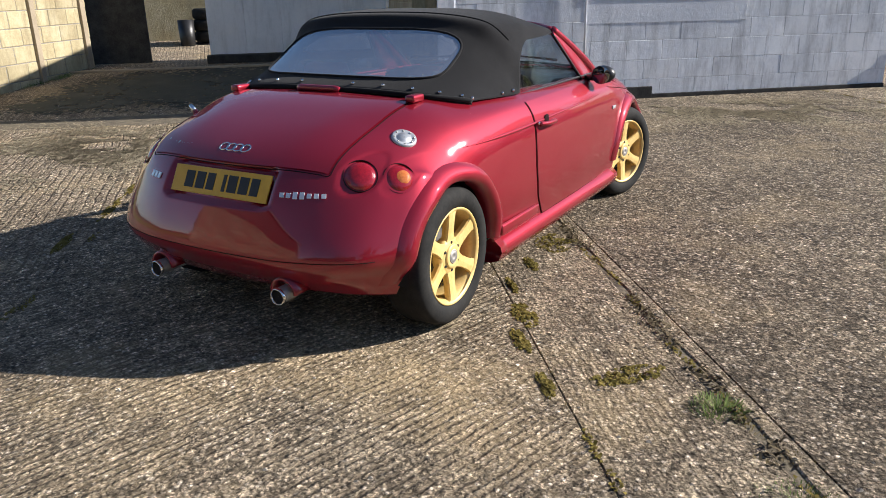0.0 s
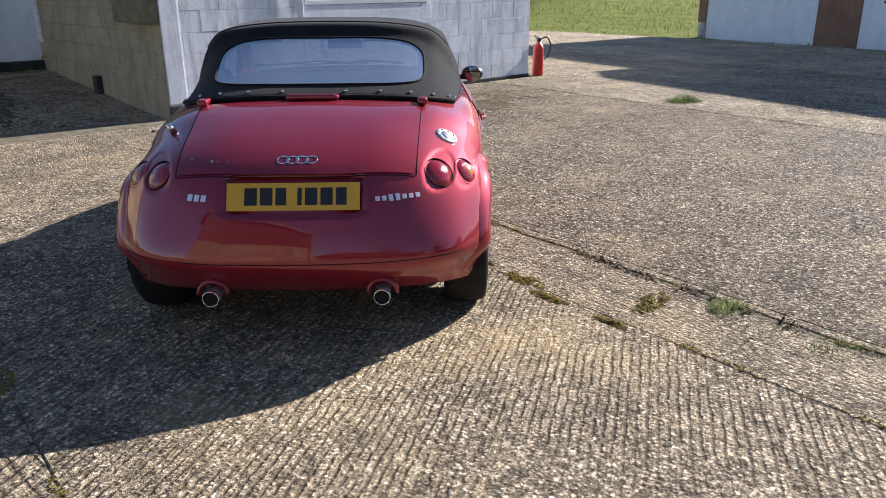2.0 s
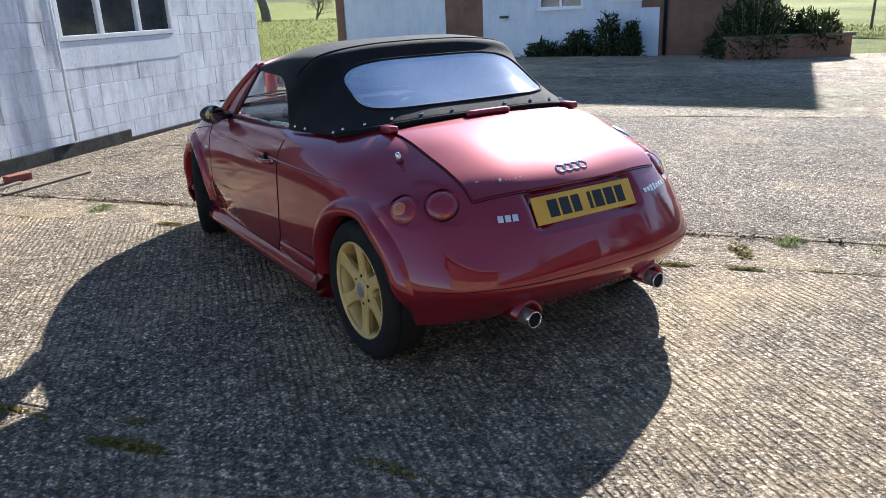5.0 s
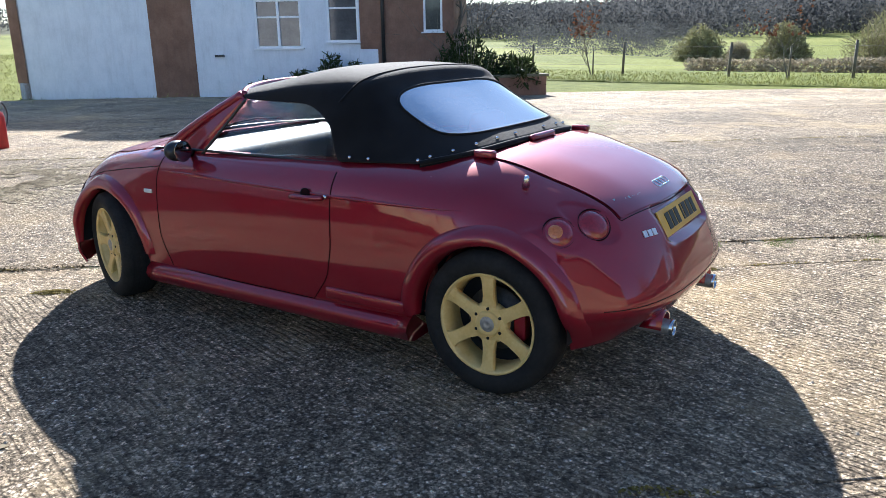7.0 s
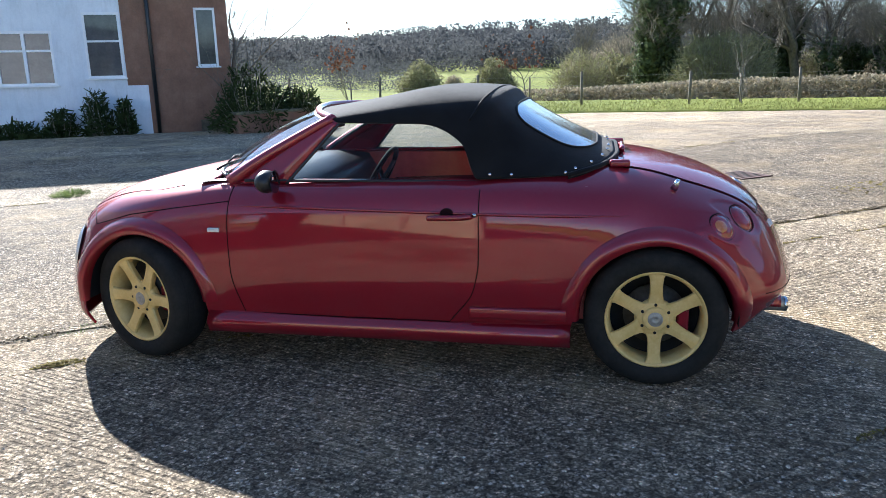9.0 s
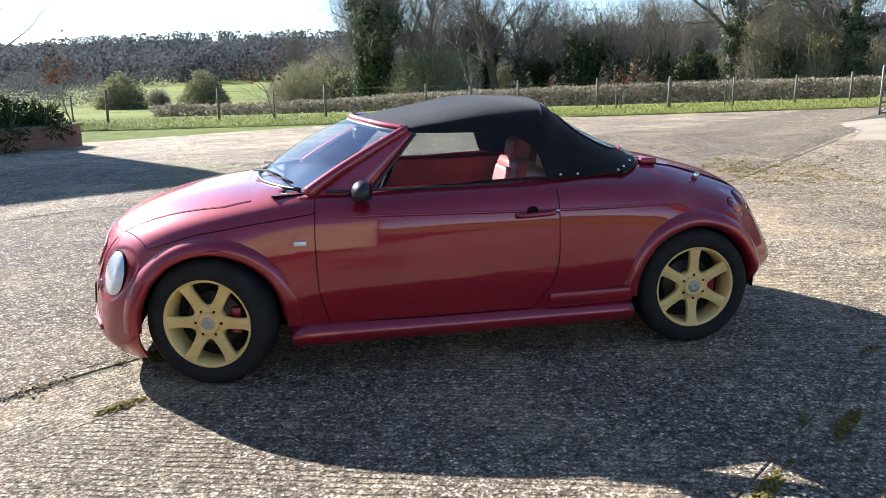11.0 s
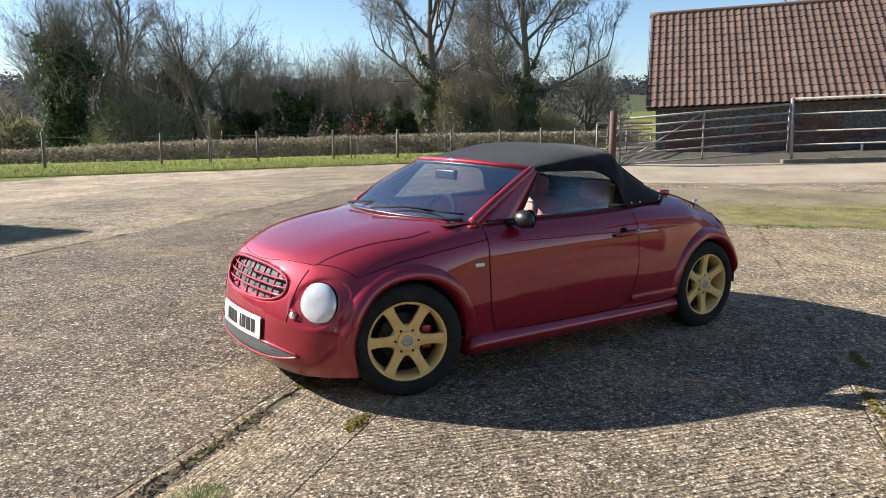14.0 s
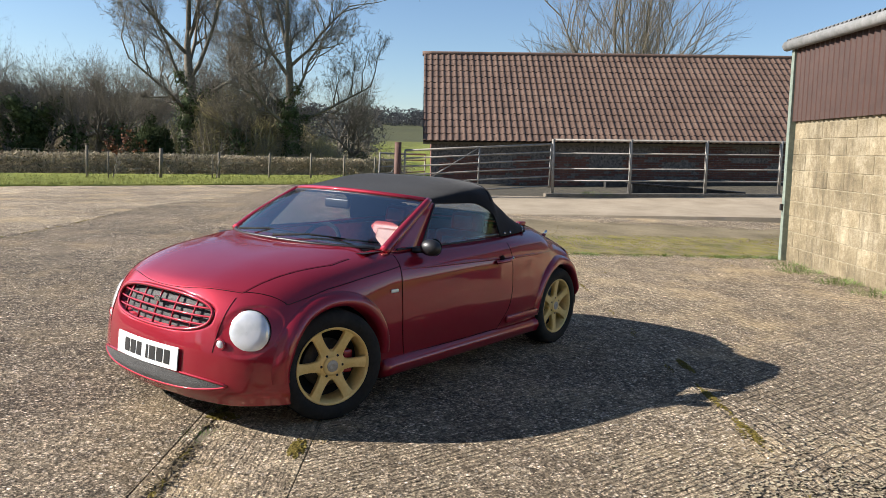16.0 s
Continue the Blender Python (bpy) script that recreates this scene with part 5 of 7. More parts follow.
def tree(kind_seed, height, trunk_r, label, ivy=0, ivy_top=.5, fuzz=9000, **kw):
    root = thing("tree", Matrix.Identity(4), label, "tree", "bare trees beyond the yard")
    v, f, limbs, tv, tf, tips = branch_mesh(kind_seed, height, trunk_r, **kw)
    grow = height / max(p.z for p in v)
    v, tv = [p * grow for p in v], [p * grow for p in tv]
    limbs = [([p * grow for p in line], [r * grow for r in rs], lev) for line, rs, lev in limbs]
    tips = [(p * grow, d) for p, d in tips]
    top = height
    link_mesh("trunk", tv, tf, BARK, root, True)
    rnd = random.Random(kind_seed + 100)
    base = len(v)
    # finest twigs as thin slivers along the outer branches
    for _ in range(fuzz):
        p, d = tips[rnd.randrange(len(tips))]
        way = (d + rv(.6) + Vector((0, 0, .25))).normalized() * rnd.uniform(.18, .55) * height / 16
        side = way.cross(rv()).normalized() * .0052 * height / 16
        k = len(v)
        v += [p - side, p + side, p + way]
        f.append((k, k + 1, k + 2))
    link_mesh("crown", v, f, BARK, root, True)
    if ivy:
        pts = []
        for line, rs, lev in limbs:
            for p, r in zip(line, rs):
                if p.z < top * ivy_top and lev < 2:
                    pts += [(p + rv(.25), r + .12)] * (2 if lev == 0 else 1)
        quads("ivy", leaf_cloud(pts, ivy, .11, .38, kind_seed), IVY, "", "", parent=root)
    return root


def at(az, dist, eye=(-4.0, 2.0)):
    a = radians(az)
    x, y = eye[0] + dist * math.cos(a), eye[1] + dist * math.sin(a)
    return x, y, land_z(x, y)


T_IVY = tree(11, 14.5, .50, "tall leaning bare tree thick with dark ivy", ivy=13000, ivy_top=.78, lean=(-.25, .12), spread=.52, fuzz=24000)
T_ASH = tree(13, 12.5, .30, "slender bare ash tree with upright branches", ivy=0, fuzz=20000, spread=.52, trunk_bias=.95)
T_THIN = tree(14, 9, .19, "thin young bare tree in the copse", fuzz=5500, twig_n=2, ivy=500, ivy_top=.4, spread=.42, trunk_bias=1.25)
T_FIR = tree(15, 9.5, .26, "bare trunk wrapped to the top in dark ivy", fuzz=3000, ivy=8000, ivy_top=.85, spread=.35)


def fan_tree(seed, height, label):
    """A round-headed tree: many straight limbs fan up from a low fork and divide into fine twigs."""
    root = thing("tree", Matrix.Identity(4), label, "tree", "bare trees beyond the yard")
    rnd = random.Random(seed)
    fork = height * .22
    v, f = tube_data([(0, 0, -.3), (.05, 0, fork * .5), (0, .05, fork * 1.05)], [.42, .34, .30], 9, 1, False)
    link_mesh("trunk", v, f, BARK, root, True)
    cv_, cf_ = [], []

    def stem(p, d, length, r, lev):
        n, pts, q, dd = 4 if lev < 2 else 3, [p], p, d
        for _ in range(n):
            dd = (dd + Vector((rnd.gauss(0, .07), rnd.gauss(0, .07), .05 if lev < 2 else .08))).normalized()
            q = q + dd * (length / n)
            pts.append(q)
        tv_, tf_ = tube_data(pts, [r * (1 - .72 * i / n) for i in range(n + 1)], 4 if lev < 2 else 3, 1, False)
        k = len(cv_)
        cv_.extend(tv_)
        cf_.extend(tuple(k + i for i in g) for g in tf_)
        if lev == 3:
            return
        for j in range((9, 7, 6)[lev]):
            t = .25 + .75 * (j + rnd.random()) / (9, 7, 6)[lev]
            i = min(int(t * n), n - 1)
            a = rnd.uniform(0, 6.283)
            side = dd.cross(Vector((math.cos(a), math.sin(a), .3))).normalized()
            stem(pts[i].lerp(pts[i + 1], t * n - i), (dd * .78 + side * .46).normalized(), length * rnd.uniform(.34, .5), r * (.42 if lev else .36), lev + 1)

    for k in range(22):
        a, b = 2.4 * k, radians(6 + 46 * (k / 21) ** .8)
        d = Vector((math.cos(a) * math.sin(b), math.sin(a) * math.sin(b), math.cos(b)))
        stem(Vector((0, 0, fork * rnd.uniform(.8, 1.05))), d, height * rnd.uniform(.62, .74) * (1 - .40 * k / 21), rnd.uniform(.08, .13), 0)
    link_mesh("crown", cv_, cf_, BARK, root, True)
    return root


def oak_tree(seed, height, label, lean, ivy):
    """A wide old tree: crooked limbs leave a stout trunk at several heights and divide four times."""
    root = thing("tree", Matrix.Identity(4), label, "tree", "bare trees beyond the yard")
    rnd = random.Random(seed)
    trunk = [Vector((lean[0] * t * t, lean[1] * t * t, height * .62 * t - .3)) + Vector((rnd.gauss(0, .10), rnd.gauss(0, .10), 0)) * min(1, 3 * t) for t in np.linspace(0, 1, 9)]
    v, f = tube_data(trunk, [height * (.036 - .026 * k / 8) for k in range(9)], 10, 1, False)
    link_mesh("trunk", v, f, BARK, root, True)
    cv_, cf_, cover = [], [], [(p, .45) for p in trunk[:5] for _ in range(5)]

    def stem(p, d, length, r, lev):
        n, pts, q, dd = (6, 5, 4, 3, 2)[lev], [p], p, d
        for _ in range(n):
            dd = (dd + Vector((rnd.gauss(0, .17), rnd.gauss(0, .17), rnd.gauss(.07, .13)))).normalized()
            q = q + dd * (length / n)
            pts.append(q)
        tv_, tf_ = tube_data(pts, [max(.0085, r * (1 - .72 * i / n)) for i in range(n + 1)], 5 if lev < 2 else 3, 1, False)
        k = len(cv_)
        cv_.extend(tv_)
        cf_.extend(tuple(k + i for i in g) for g in tf_)
        if lev == 0 and p.z < height * .36:
            cover.extend((q_, .26) for q_ in pts[:2])
        if lev == 4:
            return
        m = (8, 7, 6, 5)[lev]
        for j in range(m):
            t = .22 + .78 * (j + rnd.random()) / m
            i = min(int(t * n), n - 1)
            way = (pts[i + 1] - pts[i]).normalized()
            a = rnd.uniform(0, 6.283)
            side = way.cross(Vector((math.cos(a), math.sin(a), .25))).normalized()
            stem(pts[i].lerp(pts[i + 1], t * n - i), (way * .62 + side * .66 + Vector((0, 0, .14))).normalized(), length * rnd.uniform(.36, .54), r * (.44 - .10 * t), lev + 1)

    for k in range(9):
        a, t = 2.4 * k + rnd.uniform(-.4, .4), .36 + .62 * k / 8
        b = radians(72 - 52 * (k / 8) ** .9 + rnd.uniform(-8, 8))
        i = min(int(t * 8), 7)
        d = Vector((math.cos(a) * math.sin(b), math.sin(a) * math.sin(b), math.cos(b)))
        stem(trunk[i].lerp(trunk[i + 1], t * 8 - i), d, height * rnd.uniform(.36, .46), height * rnd.uniform(.0085, .0125), 0)
    link_mesh("crown", cv_, cf_, BARK, root, True)
    quads("ivy", leaf_cloud(cover, ivy, .075, .34, seed), IVY, "", "", parent=root)
    return root


T_OAK = oak_tree(12, 18, "large bare oak with wide crooked limbs", (.6, -.5), 5200)
T_ROUND = fan_tree(16, 15.0, "round-headed bare tree with dense fine branches")


def plant(proto, az, dist, turn=0, scale=1.0, first=False, eye=(-4.0, 2.0)):
    x, y, z = at(az, dist, eye)
    m = pose(x, y, z, 0, 0, turn) @ Matrix.Scale(scale, 4)
    if first:
        proto.matrix_basis = m
        return proto
    ob = copy_thing(proto, pose(x, y, z, 0, 0, turn))
    ob.scale = (scale, scale, scale)
    return ob


plant(T_IVY, -4.2, 55, 20, .95, True)
plant(T_IVY, -12.5, 62, 160, .8)
plant(T_IVY, -5.6, 57, 205, .92)
plant(T_OAK, -30.3, 58, 0, .98, True)
plant(T_OAK, -37.6, 56, 120, .90)
plant(T_OAK, -34.2, 68, 250, .84)
plant(T_OAK, -8.5, 72, 240, .85)
plant(T_ASH, -13.8, 60, 0, 1.05, True)
for az, d, t, s in ((-7.2, 68, 50, .95), (-17.5, 70, 110, .8), (-21.5, 66, 200, .8), (-24.3, 64, 70, .78), (-28.2, 75, 10, .9), (-34.0, 66, 300, .85), (-42.0, 62, 30, .75), (-41.0, 70, 140, .9), (-10.5, 78, 20, .9), (1.5, 95, 60, .8), (-15.0, 64, 75, .95), (-18.4, 66, 250, .9), (-23.0, 68, 160, .85), (-26.4, 66, 320, .85), (-32.2, 68, 45, .95), (-36.0, 64, 210, .9)):
    plant(T_ASH, az, d, t, s)
plant(T_THIN, -15.6, 58, 0, .95, True)
for az, d, t, s in ((-11.2, 60, 40, 1), (-19.0, 58, 80, .9), (-20.6, 60, 10, .95), (-22.8, 57, 140, .9), (-25.6, 58, 220, .95), (-27.2, 62, 260, .9), (-32.6, 60, 90, 1.05), (-35.2, 58, 170, .95), (-36.6, 63, 30, 1.1), (-33.6, 55, 60, .9), (-43.2, 70, 0, .7), (-9.8, 66, 120, 1.1), (-2.0, 70, 33, .9), (-6.0, 64, 77, .9)):
    plant(T_THIN, az, d, t, s)
plant(T_FIR, -20.3, 58, 0, .88, True)
plant(T_FIR, -16.8, 62, 90, .62)
plant(T_ROUND, -62.3, 52, 0, 1.1, True)
# winter trees on the bank beyond the white building
for az, d, t, s in ((74.0, 40, 10, .75), (66.5, 95, 80, .6), (69.5, 110, 200, .6), (78.0, 120, 20, .7)):
    plant(T_ASH, az, d, t, s, eye=(-.7, -4.4))


def scrub(name, centre, rx, ry, h, n, mat, label, seed, size=.10, stems=60, leafy_bush=False):
    """A bush of stems and many small leaves or twigs with a ragged outline."""
    rnd = random.Random(seed)
    root = thing(name, pose(*centre), label, "bush", "bushes")
    sv, sf = [], []
    for _ in range(stems):
        a, d = rnd.uniform(0, 6.283), rnd.random() ** .5
        p = Vector((rx * .35 * d * math.cos(a), ry * .35 * d * math.sin(a), -.1))
        tip = Vector((rx * d * math.cos(a), ry * d * math.sin(a), h * (1.05 - .55 * d * d) * rnd.uniform(.7, 1.1)))
        v, f = tube_data([p, p.lerp(tip, .5) + rv(.12) * h * .4, tip], [.02 * h / 2, .012 * h / 2, .005], 3, 1, False)
        k = len(sv)
        sv += v
        sf += [tuple(k + i for i in g) for g in f]
    link_mesh("woody_core", sv, sf, TWIG, root)
    items = []
    for _ in range(n):
        a, b = rnd.uniform(0, 6.283), rnd.random()
        d = rnd.random() ** .33
        q = Vector((math.cos(a) * math.sqrt(1 - b * b), math.sin(a) * math.sqrt(1 - b * b), b))
        d *= 1 + .28 * noise.noise(q * 2.3 + Vector((seed, 0, 0)))
        p = Vector((q.x * rx * d, q.y * ry * d, q.z * h * d))
        u = rv().normalized() * size * rnd.uniform(.5, 1.3)
        w = (rv() + q * .8).normalized() * size * rnd.uniform(.8, 2.4)
        items.append((p, u * (.5 if leafy_bush else .16), w))
    quads("foliage", items, mat, "", "", parent=root)
    return root


x, y, z = at(-9.4, 52)
scrub("bush", (x, y, z - .3), 4.2, 3.4, 4.6, 12000, BUSH_LEAF, "big rounded grey-green willow scrub", 31, .14, 240)
for i, (az, d, rx, h) in enumerate(((7.9, 88, 3.4, 3.9), (13.5, 92, 3.5, 3.9), (11.2, 100, 1.9, 2.3), (-1.5, 66, 4.0, 3.6), (-14.6, 66, 3.0, 3.5), (-20.0, 64, 3.4, 3.6), (-24.8, 66, 3.6, 3.4), (-27.8, 62, 2.6, 3.4), (-31.8, 62, 3.0, 4.4), (-34.6, 60, 3.0, 4.2), (-36.8, 60, 2.6, 3.6), (-40.2, 60, 2.6, 3.2), (-44.5, 80, 4.5, 3.0), (1.0, 62, 3.2, 4.0), (-18.2, 70, 3.4, 4.6), (-22.4, 72, 3.4, 4.2), (-29.6, 70, 3.4, 5.0), (-38.6, 70, 3.4, 4.6))):
    x, y, z = at(az, d)
    dark = i in (0, 1, 3)
    scrub("bush", (x, y, z - .3), rx, rx * .8, h, 3600, BUSH_LEAF if dark or i % 3 == 1 else HEDGE_LEAF, "dense field scrub bush" if dark else "leafless brown scrub thicket", 40 + i, .16, 130, dark)
for i in range(26):
    x, y, z = at(-2 - 1.62 * i + random.uniform(-.5, .5), random.uniform(68, 84))
    scrub("thicket", (x, y, z - .3), random.uniform(2.2, 3.6), 2.4, random.uniform(3.4, 5.6), 1700, HEDGE_LEAF if i % 2 else BUSH_LEAF, "tall leafless brown thicket in the copse", 200 + i, .20, 120)
for i, az in enumerate((-32.0, -33.2, -34.3, -35.4, -36.4, -38.6, -39.6)):
    x, y, z = at(az, 56 + 2 * (i % 3))
    scrub("thicket", (x, y, z - .3), 1.9, 1.8, (6.2, 7.0, 6.4, 5.2, 5.6, 4.4, 3.4)[i], 2600, TANGLE, "olive-brown climber tangle among the oaks", 400 + i, .15, 140)
x, y, z = at(-27.9, 60)
scrub("bush", (x, y, z - .3), 1.9, 1.8, 4.3, 5200, IVY, "dark evergreen bush at the copse edge", 420, .13, 60, True)
for i in range(16):
    x, y, z = at(-2.0 + .27 * i + random.uniform(-.3, .3), random.uniform(92, 128))
    scrub("thicket", (x, y, z - .3), random.uniform(3.5, 5.5), 3.4, random.uniform(5.0, 8.5) * (1 - .035 * i), 2600, HEDGE_LEAF, "leafless grey-brown wood edge beyond the pasture", 300 + i, .26, 100)
# garden shrubs by the farmhouse
scrub("shrub", (12.75, 7.65, -.05), 1.15, .95, 1.45, 2600, SHRUB_LEAF, "dark evergreen garden shrub behind the low wall", 71, .05, 50, True)
scrub("shrub", (13.7, 6.9, .15), .8, .7, .75, 1500, SHRUB_LEAF, "small green garden shrub over the wall", 72, .05, 40, True)
for i, (s, r, h) in enumerate(((2.7, .45, 1.15), (3.5, .5, .75), (4.4, .6, .5), (2.1, .3, .95))):
    p = hm @ Vector((S(s), .45, 0))
    scrub("shrub", (p.x, p.y, p.z), r, r * .7, h, 700, SHRUB_LEAF, "low dark shrub against the white wall", 80 + i, .05, 26, True)
bt = tree(18, 4.6, .06, "small bare garden tree by the house corner", fuzz=600, spread=.55, levels=4)
bt.matrix_basis = pose(13.9, 8.6, -.1, 0, 0, 40)

# fence, saplings and hedge beyond the verge
fence = thing("wire_fence", Matrix.Identity(4), "wooden post and wire fence along the verge", "fence")
FENCE_Y = [16.3, 12.4, 8.55, 4.65, .75, -3.05, -6.68, -9.85, -12.85, -15.6, -18.3, -20.8, -23.0, -25.2]
rp = random.Random(9)
for y in FENCE_Y:
    big = abs(y + 12.85) < .1
    p = Vector((25, y, yard_z(22, y) + .03))
    tube("post", [p + Vector((0, 0, -.3)), p + Vector((rp.uniform(-.03, .03), rp.uniform(-.03, .03), 1.16 + rp.uniform(-.06, .06)))], [.075 if big else .052, .070 if big else .046], TIMBER, fence, 8)
for z in (.35, .68, 1.0):
    tube("wire", [(25.05, y, yard_z(22, y) + .03 + z) for y in FENCE_Y], .004, GALV, fence, 4)


def sapling(y, x, h, leaves, mat, label):
    root = thing("sapling", pose(x, y, yard_z(22, y) + .03), label, "sapling", "saplings along the fence")
    v, f, _, tv, tf, _ = branch_mesh(int(abs(y) * 10), h * 1.15, .028, levels=3, spread=.5, trunk_bias=1.5)
    link_mesh("trunk", tv, tf, BARK, root, True)
    link_mesh("crown", v, f, BARK, root, True)
    top = max(p.z for p in v)
    tube("stake", [(.15, .05, -.2), (.15, .05, 1.0)], .03, TIMBER, root, 6)
    if leaves:
        tips = [(p, .03) for p in v[::7] if p.z > top * .45]
        quads("foliage", leaf_cloud(tips, leaves, .045, .05, 5), mat, "", "", parent=root)


sapling(9.6, 24.6, 2.3, 230, COPPER_LEAF, "staked sapling with a few copper leaves")
sapling(2.55, 24.4, 2.2, 130, COPPER_LEAF, "thin staked sapling with last brown leaves")
sapling(-4.75, 24.5, 2.4, 0, COPPER_LEAF, "slim bare staked sapling on the verge")
sapling(-10.6, 24.6, 1.6, 180, COPPER_LEAF, "young sapling with russet leaves")
sapling(-15.1, 24.5, 2.0, 0, COPPER_LEAF, "slim bare sapling by the fence")

hd, hs = [], []
rh = random.Random(77)
for _ in range(26000):
    y = rh.uniform(-34, 9)
    x = 33.0 + .06 * (y + 10) + rh.uniform(-.55, .55)
    top = float(np.interp(y, [-38, -14, -4.7, 2.5], [.80, .62, .46, .15])) + .06 * noise.noise(Vector((0, y * .7, 0)))
    p = Vector((x, y, top - 1.05 * rh.random() ** 1.2))
    hd.append((p, rv().normalized() * .035, rv().normalized() * rh.uniform(.06, .14)))
quads("field_hedge", hd, HEDGE_LEAF, "trimmed brown leafless field hedge", "hedge")

# far woods on the hills, hedgerows in the fields
far_items = []
rf = random.Random(99)


def wood(az0, az1, d0, d1, n, h, fine=1.0):
    for _ in range(n):
        az, d = rf.uniform(az0, az1), rf.uniform(d0, d1)
        x, y, z = at(az, d)
        hh = h * rf.uniform(.55, 1.15)
        w = hh * rf.uniform(.28, .5)
        w *= 1.35
        for k in range(int(64 * fine)):
            t, a, d = rf.random(), rf.uniform(0, 6.283), rf.random() ** .4
            girth = w * math.sqrt(max(.03, 1 - (2 * t - .85) ** 2 / 1.4))
            q = Vector((math.cos(a) * d * girth, math.sin(a) * d * girth, hh * t))
            s = hh * .068 / fine ** .6
            far_items.append((Vector((x, y, z)) + q, rv().normalized() * s * rf.uniform(.4, 1.0), (rv() + Vector((0, 0, .6))).normalized() * s * rf.uniform(.5, 1.25)))


wood(-60, 42, 640, 740, 1150, 14)
wood(-4, 42, 400, 520, 1000, 10)
wood(-4, 42, 275, 350, 520, 7, 1.8)
wood(-4, 42, 188, 250, 560, 7.5, 2.0)
wood(15, 28, 110, 200, 110, 4.2, 4.0)
wood(8, 15, 215, 262, 60, 4, 2.6)
wood(-44, -4, 140, 240, 240, 9, 2.0)
wood(-85, -45, 600, 760, 500, 12)
wood(55, 90, 300, 600, 160, 9)
quads("far_woods", far_items, FAR_WOOD, "distant leafless woods and hedgerows on the hills", "woodland")

# ---- the car ----


def station(ys, zs, xs=(0, .25, .47, .60, .68, .73, .75, .76)):
    n = len(xs)
    ys = ys if hasattr(ys, "__len__") else [ys] * n
    zs = zs if hasattr(zs, "__len__") else [zs] * n
    return [(x, y, z) for x, y, z in zip(xs, ys, zs)]


# half sections from the centre line out and down to the lower edge, tail to nose
CAGE = [
    station((-1.62, -1.61, -1.56, -1.50, -1.45, -1.41, -1.38, -1.35), (.235, .235, .23, .225, .22, .215, .21, .21), (0, .25, .48, .60, .66, .70, .725, .74)),
    station((-1.70, -1.69, -1.64, -1.57, -1.50, -1.45, -1.40, -1.35), .31, (0, .25, .48, .60, .67, .715, .74, .755)),
    station((-1.74, -1.73, -1.68, -1.61, -1.535, -1.47, -1.41, -1.34), .385, (0, .25, .48, .61, .68, .725, .75, .76)),
    station((-1.69, -1.675, -1.61, -1.535, -1.455, -1.38, -1.31, -1.25), (.55, .55, .55, .56, .57, .57, .55, .47), (0, .25, .47, .59, .665, .72, .748, .76)),
    station((-1.585, -1.565, -1.51, -1.455, -1.385, -1.29, -1.21, -1.17), (.70, .70, .70, .69, .68, .66, .60, .50), (0, .25, .45, .55, .635, .705, .74, .755)),
    station((-1.34, -1.33, -1.28, -1.22, -1.16, -1.10, -1.08, -1.07), (.815, .815, .80, .775, .735, .65, .55, .40), (0, .25, .45, .57, .66, .73, .755, .76)),
    station((-1.0, -1.0, -.99, -.97, -.95, -.93, -.92, -.92), (.885, .88, .865, .825, .765, .66, .48, .25), (0, .25, .48, .61, .70, .755, .768, .75)),
    station(-.45, (.90, .90, .885, .835, .785, .69, .45, .24), (0, .25, .5, .665, .735, .775, .788, .76)),
    station(.1, (.86, .86, .85, .825, .780, .69, .45, .24), (0, .25, .5, .66, .735, .778, .79, .76)),
    station((.72, .71, .69, .66, .66, .66, .66, .66), (.85, .85, .845, .82, .775, .68, .45, .24), (0, .25, .48, .635, .715, .76, .775, .75)),
    station((1.02, 1.01, 1.0, .98, .97, .96, .96, .96), (.825, .825, .81, .785, .735, .63, .45, .22), (0, .25, .48, .62, .705, .75, .765, .75)),
    station((1.34, 1.33, 1.31, 1.27, 1.23, 1.2, 1.19, 1.18), (.77, .77, .755, .725, .665, .57, .45, .3), (0, .25, .46, .60, .69, .74, .755, .755)),
    station((1.60, 1.585, 1.535, 1.465, 1.40, 1.345, 1.31, 1.28), (.675, .672, .655, .63, .585, .52, .42, .3), (0, .25, .45, .585, .67, .725, .75, .755)),
    station((1.69, 1.675, 1.625, 1.555, 1.485, 1.42, 1.385, 1.36), (.53, .53, .52, .51, .49, .46, .40, .33), (0, .25, .45, .58, .668, .725, .75, .758)),
    station((1.725, 1.71, 1.66, 1.595, 1.525, 1.46, 1.42, 1.39), (.37, .37, .37, .37, .37, .36, .34, .30), (0, .25, .46, .59, .67, .727, .752, .762)),
    station((1.735, 1.72, 1.67, 1.605, 1.535, 1.475, 1.43, 1.395), (.22, .22, .22, .22, .225, .23, .23, .23), (0, .25, .46, .59, .67, .727, .752, .762)),
    station((1.68, 1.665, 1.62, 1.56, 1.49, 1.44, 1.40, 1.37), (.13, .13, .13, .135, .14, .145, .15, .155), (0, .25, .45, .575, .655, .71, .735, .745)),
]
HUB_Y, HUB_Z, ARCH_R = 1.135, .282, .315
PER_U, PER_V = 18, 11


